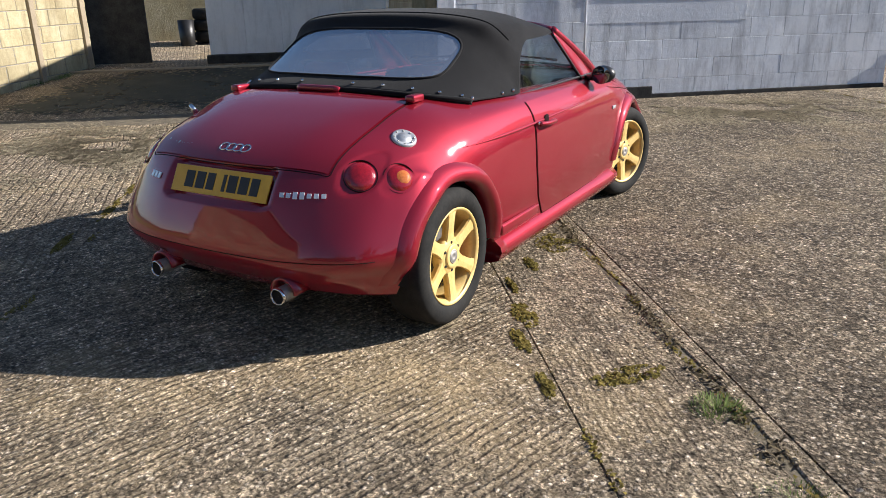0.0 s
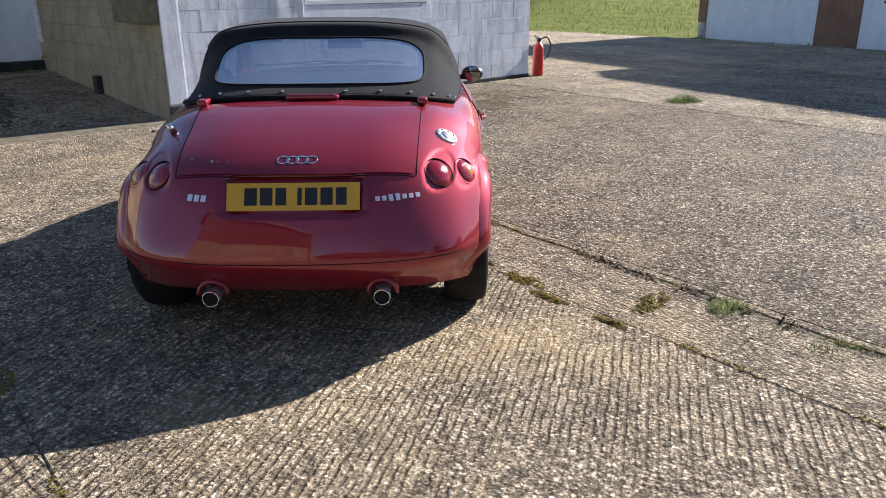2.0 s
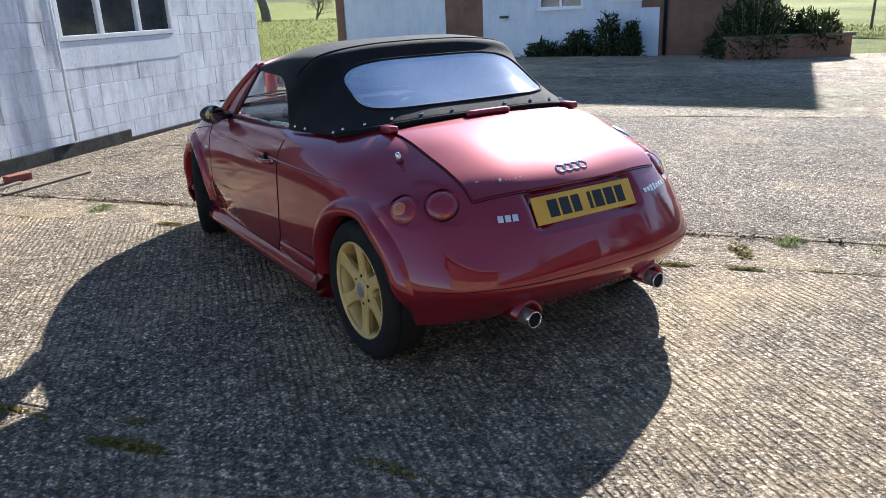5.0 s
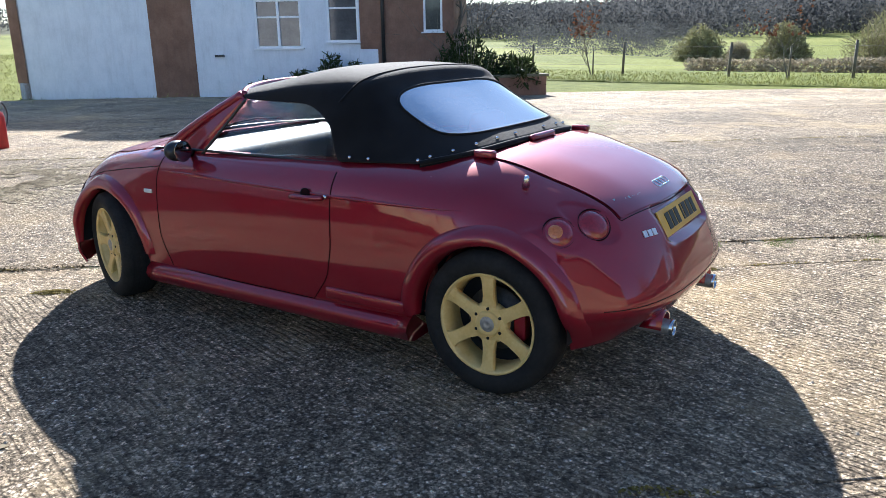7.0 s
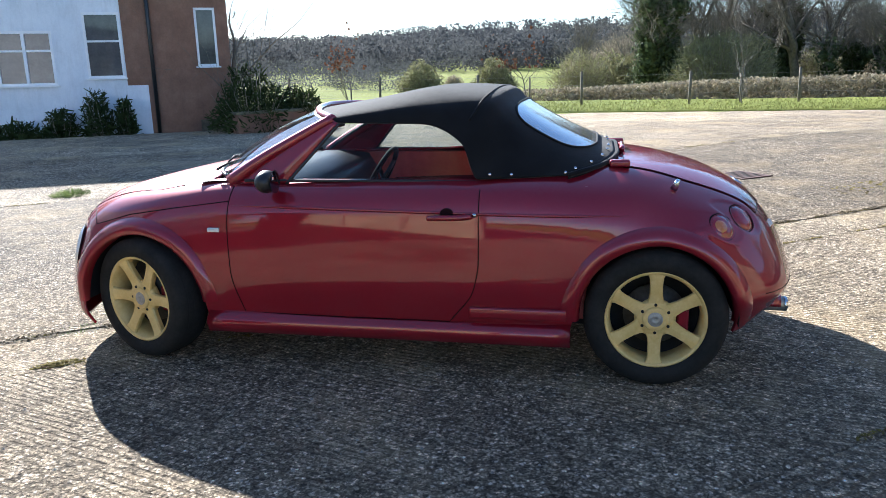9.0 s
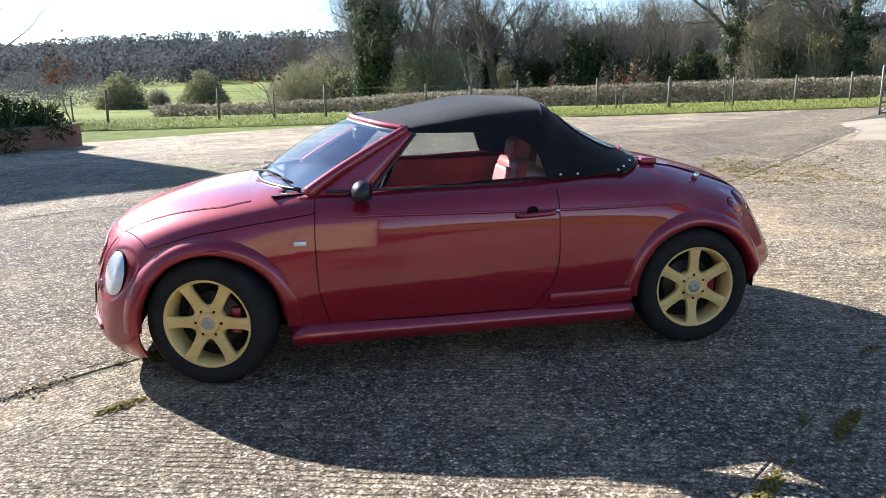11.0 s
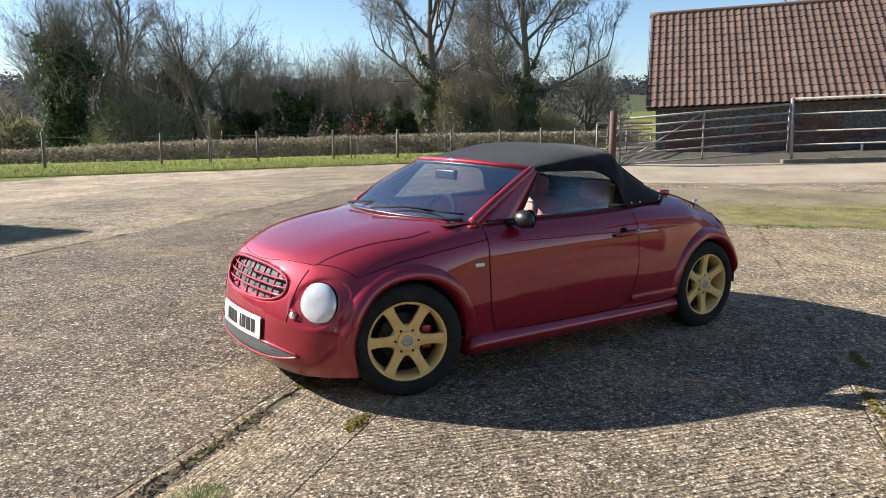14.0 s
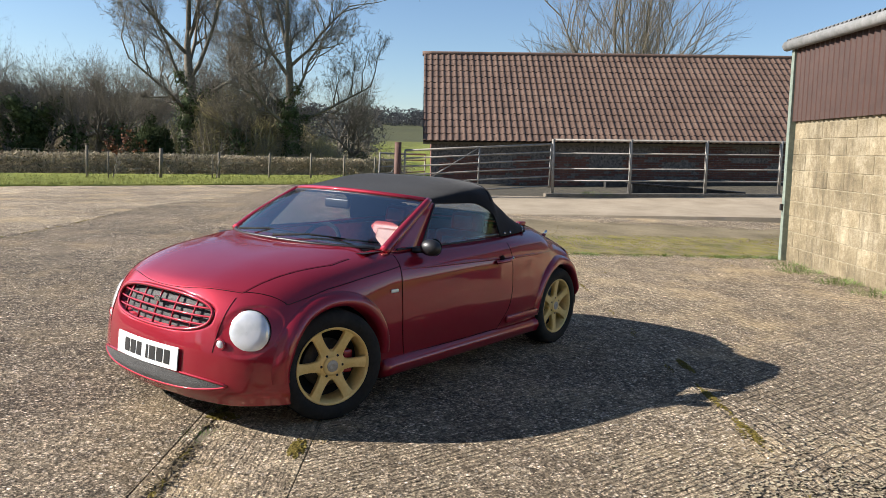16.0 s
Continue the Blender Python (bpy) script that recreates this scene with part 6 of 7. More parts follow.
def body_grid():
    half = np.array(CAGE)
    full = np.concatenate([half[:, :0:-1] * (-1, 1, 1), half], axis=1)
    u = np.linspace(0, len(CAGE) - 1, (len(CAGE) - 1) * PER_U + 1)
    v = np.linspace(0, 14, 14 * PER_V + 1)
    a = pchip(full, u)
    g = np.transpose(pchip(np.transpose(a, (1, 0, 2)), v), (1, 0, 2)).copy()
    mid = 7 * PER_V
    for i in range(g.shape[0]):
        for sgn in (1, -1):
            cols = [mid + sgn * k for k in range(mid + 1)]
            line = g[i, cols]
            for hy in (HUB_Y, -HUB_Y):
                inside = np.hypot(line[:, 1] - hy, line[:, 2] - HUB_Z) < ARCH_R
                low = inside & (line[:, 2] < 0.62) & (np.abs(line[:, 0]) > 0.5)
                if low.any():
                    k = int(np.argmax(low))
                    p, q = line[k - 1], line[k]
                    for _ in range(12):
                        c = (p + q) / 2
                        if math.hypot(c[1] - hy, c[2] - HUB_Z) < ARCH_R:
                            q = c
                        else:
                            p = c
                    k0 = max(k - 25, 1)
                    run = np.concatenate([line[k0:k], [p]])
                    s = np.linspace(0, len(run) - 1, len(line) - k0)
                    j = np.clip(s.astype(int), 0, len(run) - 2)
                    f = (s - j)[:, None]
                    line[k0:] = run[j] * (1 - f) + run[j + 1] * f
            g[i, cols] = line
    return g


def dent(g, front, inside, depth, soft=0.25):
    """Sinks the part of the nose or tail where inside(x, z) is under 1."""
    x, y, z = g[..., 0], g[..., 1], g[..., 2]
    w = np.clip((1 - inside(x, z)) / soft, 0, 1)
    w = w * w * (3 - 2 * w) * np.clip((y - 1.25) / .10 if front else (-1.12 - y) / .14, 0, 1)
    g[..., 1] -= w * depth * (1 if front else -1)


def oval(cx, cz, rx, rz, p=2.6):
    return lambda x, z: (np.abs((x - cx) / rx) ** p + np.abs((z - cz) / rz) ** p)


from mathutils.bvhtree import BVHTree

BODY = body_grid()
_n, _m = BODY.shape[:2]
_tree = BVHTree.FromPolygons([Vector(p) for p in BODY.reshape(-1, 3)], grid_faces(_n, _m))


def shot(origin, way, out=0.0):
    p, n, _, _ = _tree.ray_cast(Vector(origin), Vector(way))
    if p is None:
        p, n, _, _ = _tree.find_nearest(Vector(origin) + Vector(way) * 1.6)
    n = n if n.dot(Vector(way)) < 0 else -n
    return p + n * out


def on_front(x, z, out=0.0): return shot((x, 4, z), (0, -1, 0), out)
def on_rear(x, z, out=0.0): return shot((x, -4, z), (0, 1, 0), out)
def on_top(x, y, out=0.0): return shot((x, y, 3), (0, 0, -1), out)
def on_side(s, y, z, out=0.0): return shot((2.5 * s, y, z), (-s, 0, 0), out)


def normal_at(p):
    q, n, _, _ = _tree.find_nearest(Vector(p))
    c = Vector((0, p[1] * 0.7, 0.45))
    return n if n.dot(Vector(p) - c) > 0 else -n


def facing(p, n, up=(0, 0, 1)):
    """Axes at p whose +y looks along n."""
    y = Vector(n).normalized()
    x = y.cross(Vector(up)).normalized()
    z = x.cross(y)
    m = Matrix((x, y, z)).transposed().to_4x4()
    m.translation = p
    return m


def placed(ob, m):
    ob.matrix_basis = m
    return ob


car = thing("roadster", pose(-.056, .018, 0, 0, 0, 2.3), "dark red metallic roadster with black soft top and gold wheels", "car")

# body shell with sunk grille, intake, plate and lamp beds
shell = BODY.copy()
dent(shell, True, oval(0, .548, .405, .088), .055, .18)
dent(shell, False, oval(0, .620, .268, .070, 7), .030, .10)
for sx in (-1, 1):
    dent(shell, True, oval(sx * .575, .495, .116, .118, 2), .006, .12)
    dent(shell, False, oval(sx * .552, .672, .067, .067, 2), .010, .2)
    dent(shell, False, oval(sx * .662, .655, .050, .062, 2), .004, .3)
verts = shell.reshape(-1, 3)
keep_faces = []
for f in grid_faces(_n, _m):
    c = verts[list(f)].mean(0)
    led = float(np.interp(c[1], [-.96, -.90, -.83, -.78, -.60, -.42, .45, .60], [.36, .45, .54, .58, .61, .635, .635, .60]))
    if -.95 < c[1] < .80 and abs(c[0]) < led and c[2] > .6:
        continue
    if abs(verts[f[0]] - verts[f[2]]).sum() < 1e-5:
        continue
    keep_faces.append(f)
body = link_mesh("body_shell", verts, keep_faces, PAINT, car, True, "dark red metallic fibreglass body")
_sol = body.modifiers.new("thickness", 'SOLIDIFY')
_sol.thickness, _sol.offset = 0.012, -1


def patch(name, fn, nu, nv, material, parent, thick=0.004, label="", flip=True):
    """A panel with thickness: fn(a, b) gives the point for a, b in 0..1."""
    v = [fn(i / nu, j / nv) for i in range(nu + 1) for j in range(nv + 1)]
    ob = link_mesh(name, v, grid_faces(nu + 1, nv + 1), material, parent, True, label)
    s = ob.modifiers.new("thickness", 'SOLIDIFY')
    s.thickness, s.offset, s.use_rim = thick, (-1 if flip else 1), False
    return ob


def seam(path, parent, r=0.0035):
    return tube("seam", path, r * .62, SEAM, parent, 6)


# doors
def door_point(s, a, b, out=0.0012):
    z = .252 + b * (.80 - .252)
    yf = float(pchip(np.array([[.625], [.668], [.672], [.662]]), np.array([b * 3]))[0, 0])
    yr = float(pchip(np.array([[-.30], [-.40], [-.425], [-.425], [-.425]]), np.array([b * 4]))[0, 0])
    return on_side(s, yr + a * (yf - yr), z, out)


for s in (-1, 1):
    door = patch("door", lambda a, b: door_point(s, a, b), 26, 20, PAINT, car, .004)
    rim = [door_point(s, 0, 1 - k / 24, .001) for k in range(25)] + [door_point(s, k / 20, 0, .001) for k in range(1, 21)] + [door_point(s, 1, k / 24, .001) for k in range(1, 25)]
    seam([p + Vector((0, -.004 if i < 24 else (.004 if i > 44 else 0), -.004 if 24 <= i <= 44 else 0)) for i, p in enumerate(rim)], car, .0032)
    # handle in its bowl
    hp = on_side(s, -.31, .705, .004)
    bm = bmesh.new()
    bmesh.ops.create_uvsphere(bm, u_segments=16, v_segments=10, radius=1, matrix=Matrix.Translation(hp + Vector((0, .01, .004))) @ Matrix.Diagonal((.006, .028, .024, 1)))
    part("handle_bowl", bm, SEAM, door, "", True)
    tube("door_handle", smooth_line([hp + Vector((s * .008, .085, -.014)), hp + Vector((s * .026, .05, -.009)), hp + Vector((s * .030, -.04, -.006)), hp + Vector((s * .010, -.090, -.004))], 5), .012, PAINT, door, 8)
    bm = bmesh.new()
    bmesh.ops.create_cone(bm, cap_ends=True, segments=16, radius1=.009, radius2=.008, depth=.008, matrix=Matrix.Translation(hp + Vector((s * .012, -.105, .002))) @ Matrix.Rotation(radians(90), 4, 'Y'))
    part("lock_barrel", bm, CHROME, door, "", True)

# crease along the flank
for s in (-1, 1):
    line = [on_side(s, -1.02 + 1.68 * k / 40, .715 - .012 * math.cos(k / 40 * 3.1), 0.0) for k in range(41)]
    tube("waist_crease", line, [.0075 * min(1, .12 + min(k, 40 - k) / 7) for k in range(41)], PAINT, car, 6)

# bonnet, boot lid and their gaps
def bonnet_point(a, b, out=.0012):
    y = .975 + a * (1.618 - .975)
    w = .605 - .13 * max(0, a - .25) / .75
    x = (2 * b - 1) * w
    return on_top(x, y - (.02 + .09 * a) * (x / .475) ** 2, out)


def lid_point(a, b, out=.0012):
    y = -1.005 - a * .588
    w = .475 - .02 * a
    x = (2 * b - 1) * w
    return on_top(x, y + (.06 * a) * (x / .45) ** 2, out)


patch("bonnet", bonnet_point, 30, 30, PAINT, car)
patch("boot_lid", lid_point, 30, 30, PAINT, car)
for fn, dx in ((bonnet_point, 0), (lid_point, 0)):
    rim = [fn(k / 24, -.008, .0) for k in range(25)] + [fn(1.012, k / 24, .0) for k in range(25)] + [fn(1 - k / 24, 1.008, .0) for k in range(25)]
    seam(rim, car, .0032)
for s in (-1, 1):
    # wing gap from the lamp to the door, and the nose gap by the grille
    seam([on_side(s, .67 + .72 * k / 30, float(np.interp(.67 + .72 * k / 30, [.67, .95, 1.18, 1.39], [.745, .708, .672, .615])), .0005) for k in range(31)], car, .0035)
    seam([on_front(s * (.465 - .02 * k / 14), .640 - .25 * k / 14, .0005) for k in range(15)], car, .003)
    c0, c1 = bonnet_point(1.0, .5 + .5 * s), on_side(s, 1.39, .615)
    seam([on_top(*c0.lerp(c1, k / 14).xy, .0005) for k in range(15)], car, .003)
# bumper crease and gaps
seam([on_rear(x, .385, .0) for x in np.linspace(-.66, .66, 50)], car, .003)


# arch flares
def flare(hy, s):
    v, steps = [], 44
    prof = [(.300, -.030), (.305, .012), (.314, .028), (.332, .036), (.353, .032), (.371, .016), (.384, -.006), (.392, -.030)]
    for k in range(steps + 1):
        a = radians(-4 + 182 * k / steps) if hy > 0 else radians(-2 + 184 * k / steps)
        for r, o in prof:
            y, z = hy + r * math.cos(a), HUB_Z + r * math.sin(a)
            base = on_side(s, hy + .385 * math.cos(a), max(HUB_Z + .385 * math.sin(a), .26))
            x = abs(base.x)
            ease = min(1.0, (k + 2) / 7, (steps - k + 2) / 7)
            t = (r - .30) / .085
            inner = abs(on_side(s, hy + .33 * math.cos(a), max(HUB_Z + .33 * math.sin(a), .27)).x)
            xi = min(inner, .752) * (1 - t) + min(x, .765) * t
            v.append((s * (xi + o * (.45 + .55 * ease)), y, z))
    return link_mesh("wheel_arch", v, grid_faces(steps + 1, len(prof)), PAINT, car, True)


for hy in (HUB_Y, -HUB_Y):
    for s in (-1, 1):
        flare(hy, s)
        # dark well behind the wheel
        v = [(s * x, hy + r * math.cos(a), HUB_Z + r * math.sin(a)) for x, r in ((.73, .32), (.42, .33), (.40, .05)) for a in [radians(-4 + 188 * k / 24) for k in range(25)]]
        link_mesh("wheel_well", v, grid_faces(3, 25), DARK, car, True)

# sills
for s in (-1, 1):
    ys = np.linspace(-.80, .80, 24)
    prof = [(.735, .262), (.762, .245), (.785, .225), (.792, .200), (.775, .160), (.735, .145), (.60, .150)]
    v = [(s * x, y, z) for y in ys for x, z in prof]
    sill = link_mesh("side_sill", v, grid_faces(24, len(prof)) + [tuple(range(len(prof))), tuple(range(23 * len(prof), 24 * len(prof)))], PAINT, car, True)
    bm = box_bm(.022, .40, .050, Matrix.Translation((s * .777, -.585, .272)), .010)
    part("sill_step", bm, PAINT, car, "", True)
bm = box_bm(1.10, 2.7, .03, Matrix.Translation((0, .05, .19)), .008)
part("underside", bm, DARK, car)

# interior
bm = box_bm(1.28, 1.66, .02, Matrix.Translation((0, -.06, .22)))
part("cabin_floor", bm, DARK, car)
for s in (-1, 1):
    bm = box_bm(.03, 1.60, .56, Matrix.Translation((s * .655, -.06, .25)), .008)
    part("door_card", bm, RED_LEATHER, car)
bm = box_bm(1.16, .04, .52, Matrix.Translation((0, -.86, .25)), .01)
part("rear_bulkhead", bm, RED_LEATHER, car)
v = [(x, y, z) for x in np.linspace(-.64, .64, 20) for y, z in ((.40, .45), (.40, .72), (.45, .80), (.60, .825), (.86, .815))]
link_mesh("dashboard", v, grid_faces(20, 5), BLACK, car, True)


def seat(cx):
    def slab(name, w, d, h, m, mat, bev):
        return part(name, box_bm(w, d, h, m, bev), mat, car, "", True)
    slab("seat_cushion", .46, .48, .15, Matrix.Translation((cx, -.22, .33)), RED_LEATHER, .05)
    slab("seat_back", .48, .16, .42, Matrix.Translation((cx, -.46, .42)) @ Matrix.Rotation(radians(14), 4, 'X'), RED_LEATHER, .05)
    slab("seat_panel", .28, .05, .34, Matrix.Translation((cx, -.385, .46)) @ Matrix.Rotation(radians(14), 4, 'X'), CREAM_LEATHER, .022)
    slab("headrest", .25, .09, .14, Matrix.Translation((cx, -.54, .825)) @ Matrix.Rotation(radians(10), 4, 'X'), RED_LEATHER, .04)
    slab("headrest_pad", .15, .03, .09, Matrix.Translation((cx, -.492, .85)) @ Matrix.Rotation(radians(10), 4, 'X'), CREAM_LEATHER, .012)


seat(-.31)
seat(.31)
_ang = [2 * math.pi * k / 40 for k in range(41)]
_wm = Matrix.Translation((.31, .29, .70)) @ Matrix.Rotation(radians(-62), 4, 'X')
v, f = tube_data([_wm @ Vector((.18 * math.cos(a), .18 * math.sin(a), 0)) for a in _ang], .014, 8, 1, False)
wheel_s = link_mesh("steering_wheel", v, f, CANVAS, car, True)
for a in (0, 120, 240):
    tube("spoke", [_wm @ Vector((0, 0, -.02)), _wm @ Vector((.18 * math.cos(radians(a + 90)), .18 * math.sin(radians(a + 90)), 0))], .012, BLACK, wheel_s, 6)
bm = box_bm(.21, .03, .06, Matrix.Translation((0, .42, 1.0)), .012)
part("rear_view_mirror", bm, BLACK, car, "", True)

# windscreen
WS_LOW = [(-.625, .70, .835), (-.50, .80, .838), (-.25, .90, .842), (0, .925, .845), (.25, .90, .842), (.50, .80, .838), (.625, .70, .835)]
WS_TOP = [(-.565, .235, 1.082), (-.44, .335, 1.098), (-.22, .415, 1.112), (0, .44, 1.116), (.22, .415, 1.112), (.44, .335, 1.098), (.565, .235, 1.082)]
_lo, _hi = smooth_line(WS_LOW, 5), smooth_line(WS_TOP, 5)
glass_v = []
for i in range(9):
    t = i / 8
    for a, b in zip(_lo, _hi):
        glass_v.append(a.lerp(b, t) + Vector((0, .02, .02)) * math.sin(math.pi * t))
pane = link_mesh("windscreen", glass_v, grid_faces(9, len(_lo)), GLASS, car, True, "clear curved windscreen glass")
pane.visible_shadow = False
for s in (-1, 1):
    p = smooth_line([(s * .645, .70, .815), (s * .628, .56, .905), (s * .602, .39, 1.00), (s * .575, .235, 1.082)], 6)
    tube("windscreen_pillar", p, [.032 - .010 * k / (len(p) - 1) for k in range(len(p))], PAINT, car, 10)
for s in (-1, 1):
    # sail panel between the pillar and the side window, and the black seal inside the pillar
    _pp = smooth_line([(s * .650, .70, .805), (s * .632, .56, .900), (s * .606, .39, .998), (s * .578, .235, 1.078)], 6)
    _qq = [Vector((s * .672, .43, .812)).lerp(Vector((s * .586, .205, 1.062)), k / (len(_pp) - 1)) for k in range(len(_pp))]
    _sv = [a.lerp(b, j / 3) for a, b in zip(_pp, _qq) for j in range(4)]
    sail = link_mesh("sail_panel", _sv, grid_faces(len(_pp), 4), PAINT, car, True)
    _so = sail.modifiers.new("thickness", 'SOLIDIFY')
    _so.thickness, _so.offset = .014, 0
    tube("window_seal", [q + Vector((s * .006, -.006, .0)) for q in _qq], .007, BLACK, car, 6)
    tube("pillar_seal", [p + Vector((-s * .028, .012, .004)) for p in _pp], .009, BLACK, car, 6)
tube("header_seal", [p + Vector((0, .018, -.016)) for p in _hi], .012, BLACK, car, 6)
tube("windscreen_header", _hi, .017, PAINT, car, 10)
tube("screen_seal", [p + Vector((0, .008, -.002)) for p in _lo[1:-1]], .009, BLACK, car, 8)
for x0, x1 in ((.33, .02), (-.02, -.33)):
    a, b = on_top(x0, .95 - .12 * abs(x0), .03), Vector((x1 - .12, .84 - .10 * abs(x1), .875))
    tube("wiper", [a, a.lerp(b, .5) + Vector((0, 0, .014)), b], [.008, .006, .004], MATT_BLACK, car, 6)
    c = b + Vector((.0, .0, -.002))
    tube("wiper_blade", [c + Vector((.20, .03, -.004)), c, c + Vector((-.20, -.05, -.002))], .005, MATT_BLACK, car, 6)

# soft top
HOOD = [
    [(0, .440, 1.106), (.2, .428, 1.104), (.38, .370, 1.098), (.50, .295, 1.090), (.555, .245, 1.082), (.578, .215, 1.068)],
    [(0, .15, 1.150), (.2, .15, 1.148), (.38, .14, 1.140), (.50, .12, 1.122), (.570, .10, 1.096), (.590, .09, 1.062)],
    [(0, -.20, 1.205), (.2, -.20, 1.203), (.38, -.20, 1.193), (.515, -.19, 1.162), (.590, -.18, 1.118), (.612, -.17, 1.058)],
    [(0, -.455, 1.190), (.2, -.455, 1.187), (.38, -.45, 1.174), (.52, -.43, 1.145), (.605, -.39, 1.070), (.655, -.34, .985)],
    [(0, -.53, 1.125), (.2, -.53, 1.125), (.38, -.525, 1.115), (.52, -.51, 1.075), (.620, -.47, .965), (.685, -.42, .838)],
    [(0, -.72, 1.015), (.2, -.72, 1.015), (.38, -.715, 1.005), (.52, -.695, .965), (.610, -.65, .905), (.662, -.60, .842)],
    [(0, -.975, .898), (.2, -.975, .898), (.38, -.955, .890), (.52, -.90, .875), (.60, -.83, .862), (.635, -.775, .850)],
]
_hh = np.array(HOOD)
_hf = np.concatenate([_hh[:, :0:-1] * (-1, 1, 1), _hh], axis=1)


def hood_point(u, v, out=0.0):
    """u 0..6 from header to tail, v -5..5 across."""
    r = pchip(_hf, np.array([u]))[0]
    p = Vector(pchip(r, np.array([v + 5.0]))[0])
    if out:
        e = .02
        du = Vector(pchip(pchip(_hf, np.array([min(u + e, 6)]))[0], np.array([v + 5.0]))[0]) - p
        dv = Vector(pchip(r, np.array([min(v + 5 + e, 10)]))[0]) - p
        n = du.cross(dv)
        if n.length > 1e-9:
            n.normalize()
            p += (n if n.z > 0 else -n) * out
    return p


NU, NV = 72, 90
_uu, _vv = np.linspace(0, 6, NU + 1), np.linspace(0, 10, NV + 1)
hg = np.transpose(pchip(np.transpose(pchip(_hf, _uu), (1, 0, 2)), _vv), (1, 0, 2))


def in_rear_window(u, v, grow=0.0):
    cu, cv, ru, rv = 4.86, 0, .80 + grow, 2.72 + grow * 2.4
    return abs((u - cu) / ru) ** 4 + abs((v - cv) / rv) ** 4 < 1


hf = []
for i in range(NU):
    for j in range(NV):
        u, v = 6 * (i + .5) / NU, 10 * (j + .5) / NV - 5
        if not in_rear_window(u, v, -.06):
            hf.append((i * (NV + 1) + j, i * (NV + 1) + j + 1, (i + 1) * (NV + 1) + j + 1, (i + 1) * (NV + 1) + j))
top = link_mesh("soft_top", hg.reshape(-1, 3), hf, CANVAS, car, True, "black canvas soft top")
_s = top.modifiers.new("thickness", 'SOLIDIFY')
_s.thickness, _s.offset = .006, 0


def win_point(r, a):
    c, s = math.cos(a), math.sin(a)
    k = (abs(c) ** 4 + abs(s) ** 4) ** -.25
    return hood_point(4.86 + .80 * k * c * r, 2.72 * k * s * r, .005)


wv = [win_point(r / 6, 2 * math.pi * k / 64) for r in range(0, 7) for k in range(64)]
rw = link_mesh("rear_window", wv, grid_faces(7, 64, True), PLASTIC_WINDOW, car, True, "hazy flexible plastic rear window")
rw.visible_shadow = False
v, f = tube_data([win_point(1.01, 2 * math.pi * k / 64) for k in range(65)], .006, 6, 1, False)
link_mesh("window_welt", v, f, CANVAS, car, True)
# stitched bow, piping and press studs
tube("roof_bow_seam", [hood_point(2.9, v, .002) for v in np.linspace(-4.1, 4.1, 40)], .006, CANVAS, car, 6)
tube("rear_welt", [hood_point(6, v, .0) + Vector((0, -.004, 0)) for v in np.linspace(-5, 5, 50)], .011, CANVAS, car, 6)
for v in (-4.7, -4.0, -3.1, -2.3, -1.5, -.7, .7, 1.5, 2.3, 3.1, 4.0, 4.7):
    p = hood_point(5.86, v, .006)
    bm = bmesh.new()
    bmesh.ops.create_uvsphere(bm, u_segments=10, v_segments=6, radius=.008, matrix=Matrix.Translation(p))
    part("press_stud", bm, CHROME, car, "", True)
for s in (-1, 1):
    for u in (4.25, 4.7):
        bm = bmesh.new()
        bmesh.ops.create_uvsphere(bm, u_segments=10, v_segments=6, radius=.008, matrix=Matrix.Translation(hood_point(u, s * 4.85, .006)))
        part("press_stud", bm, CHROME, car, "", True)
skv = []
for v in np.linspace(-5, 5, 61):
    p = hood_point(6, v, .0)
    skv += [p + Vector((0, -.006, .004)), p + Vector((0, .004, -.045))]
link_mesh("hood_skirt", skv, grid_faces(61, 2), CANVAS, car, True)
# side windows under the hood's edge
for s in (-1, 1):
    def side_glass(a, b):
        y = -.41 + a * .93
        top_u = float(np.interp(y, [-.42, -.34, -.17, .09, .215], [4, 3, 2, 1, 0]))
        edge = hood_point(top_u, s * 5)
        if y > .215:
            t = (y - .215) / (.60 - .215)
            edge = Vector((s * (.575 + .062 * t), y, 1.07 - .215 * t))
        foot = Vector((s * .662, y, .818))
        return foot.lerp(edge, b)
    g = patch("side_window", side_glass, 30, 8, SIDE_GLASS, car, .003)
    g.visible_shadow = False
    tube("window_strip", [Vector((s * .668, y, .826)) for y in np.linspace(-.42, .62, 20)], .007, BLACK, car, 6)


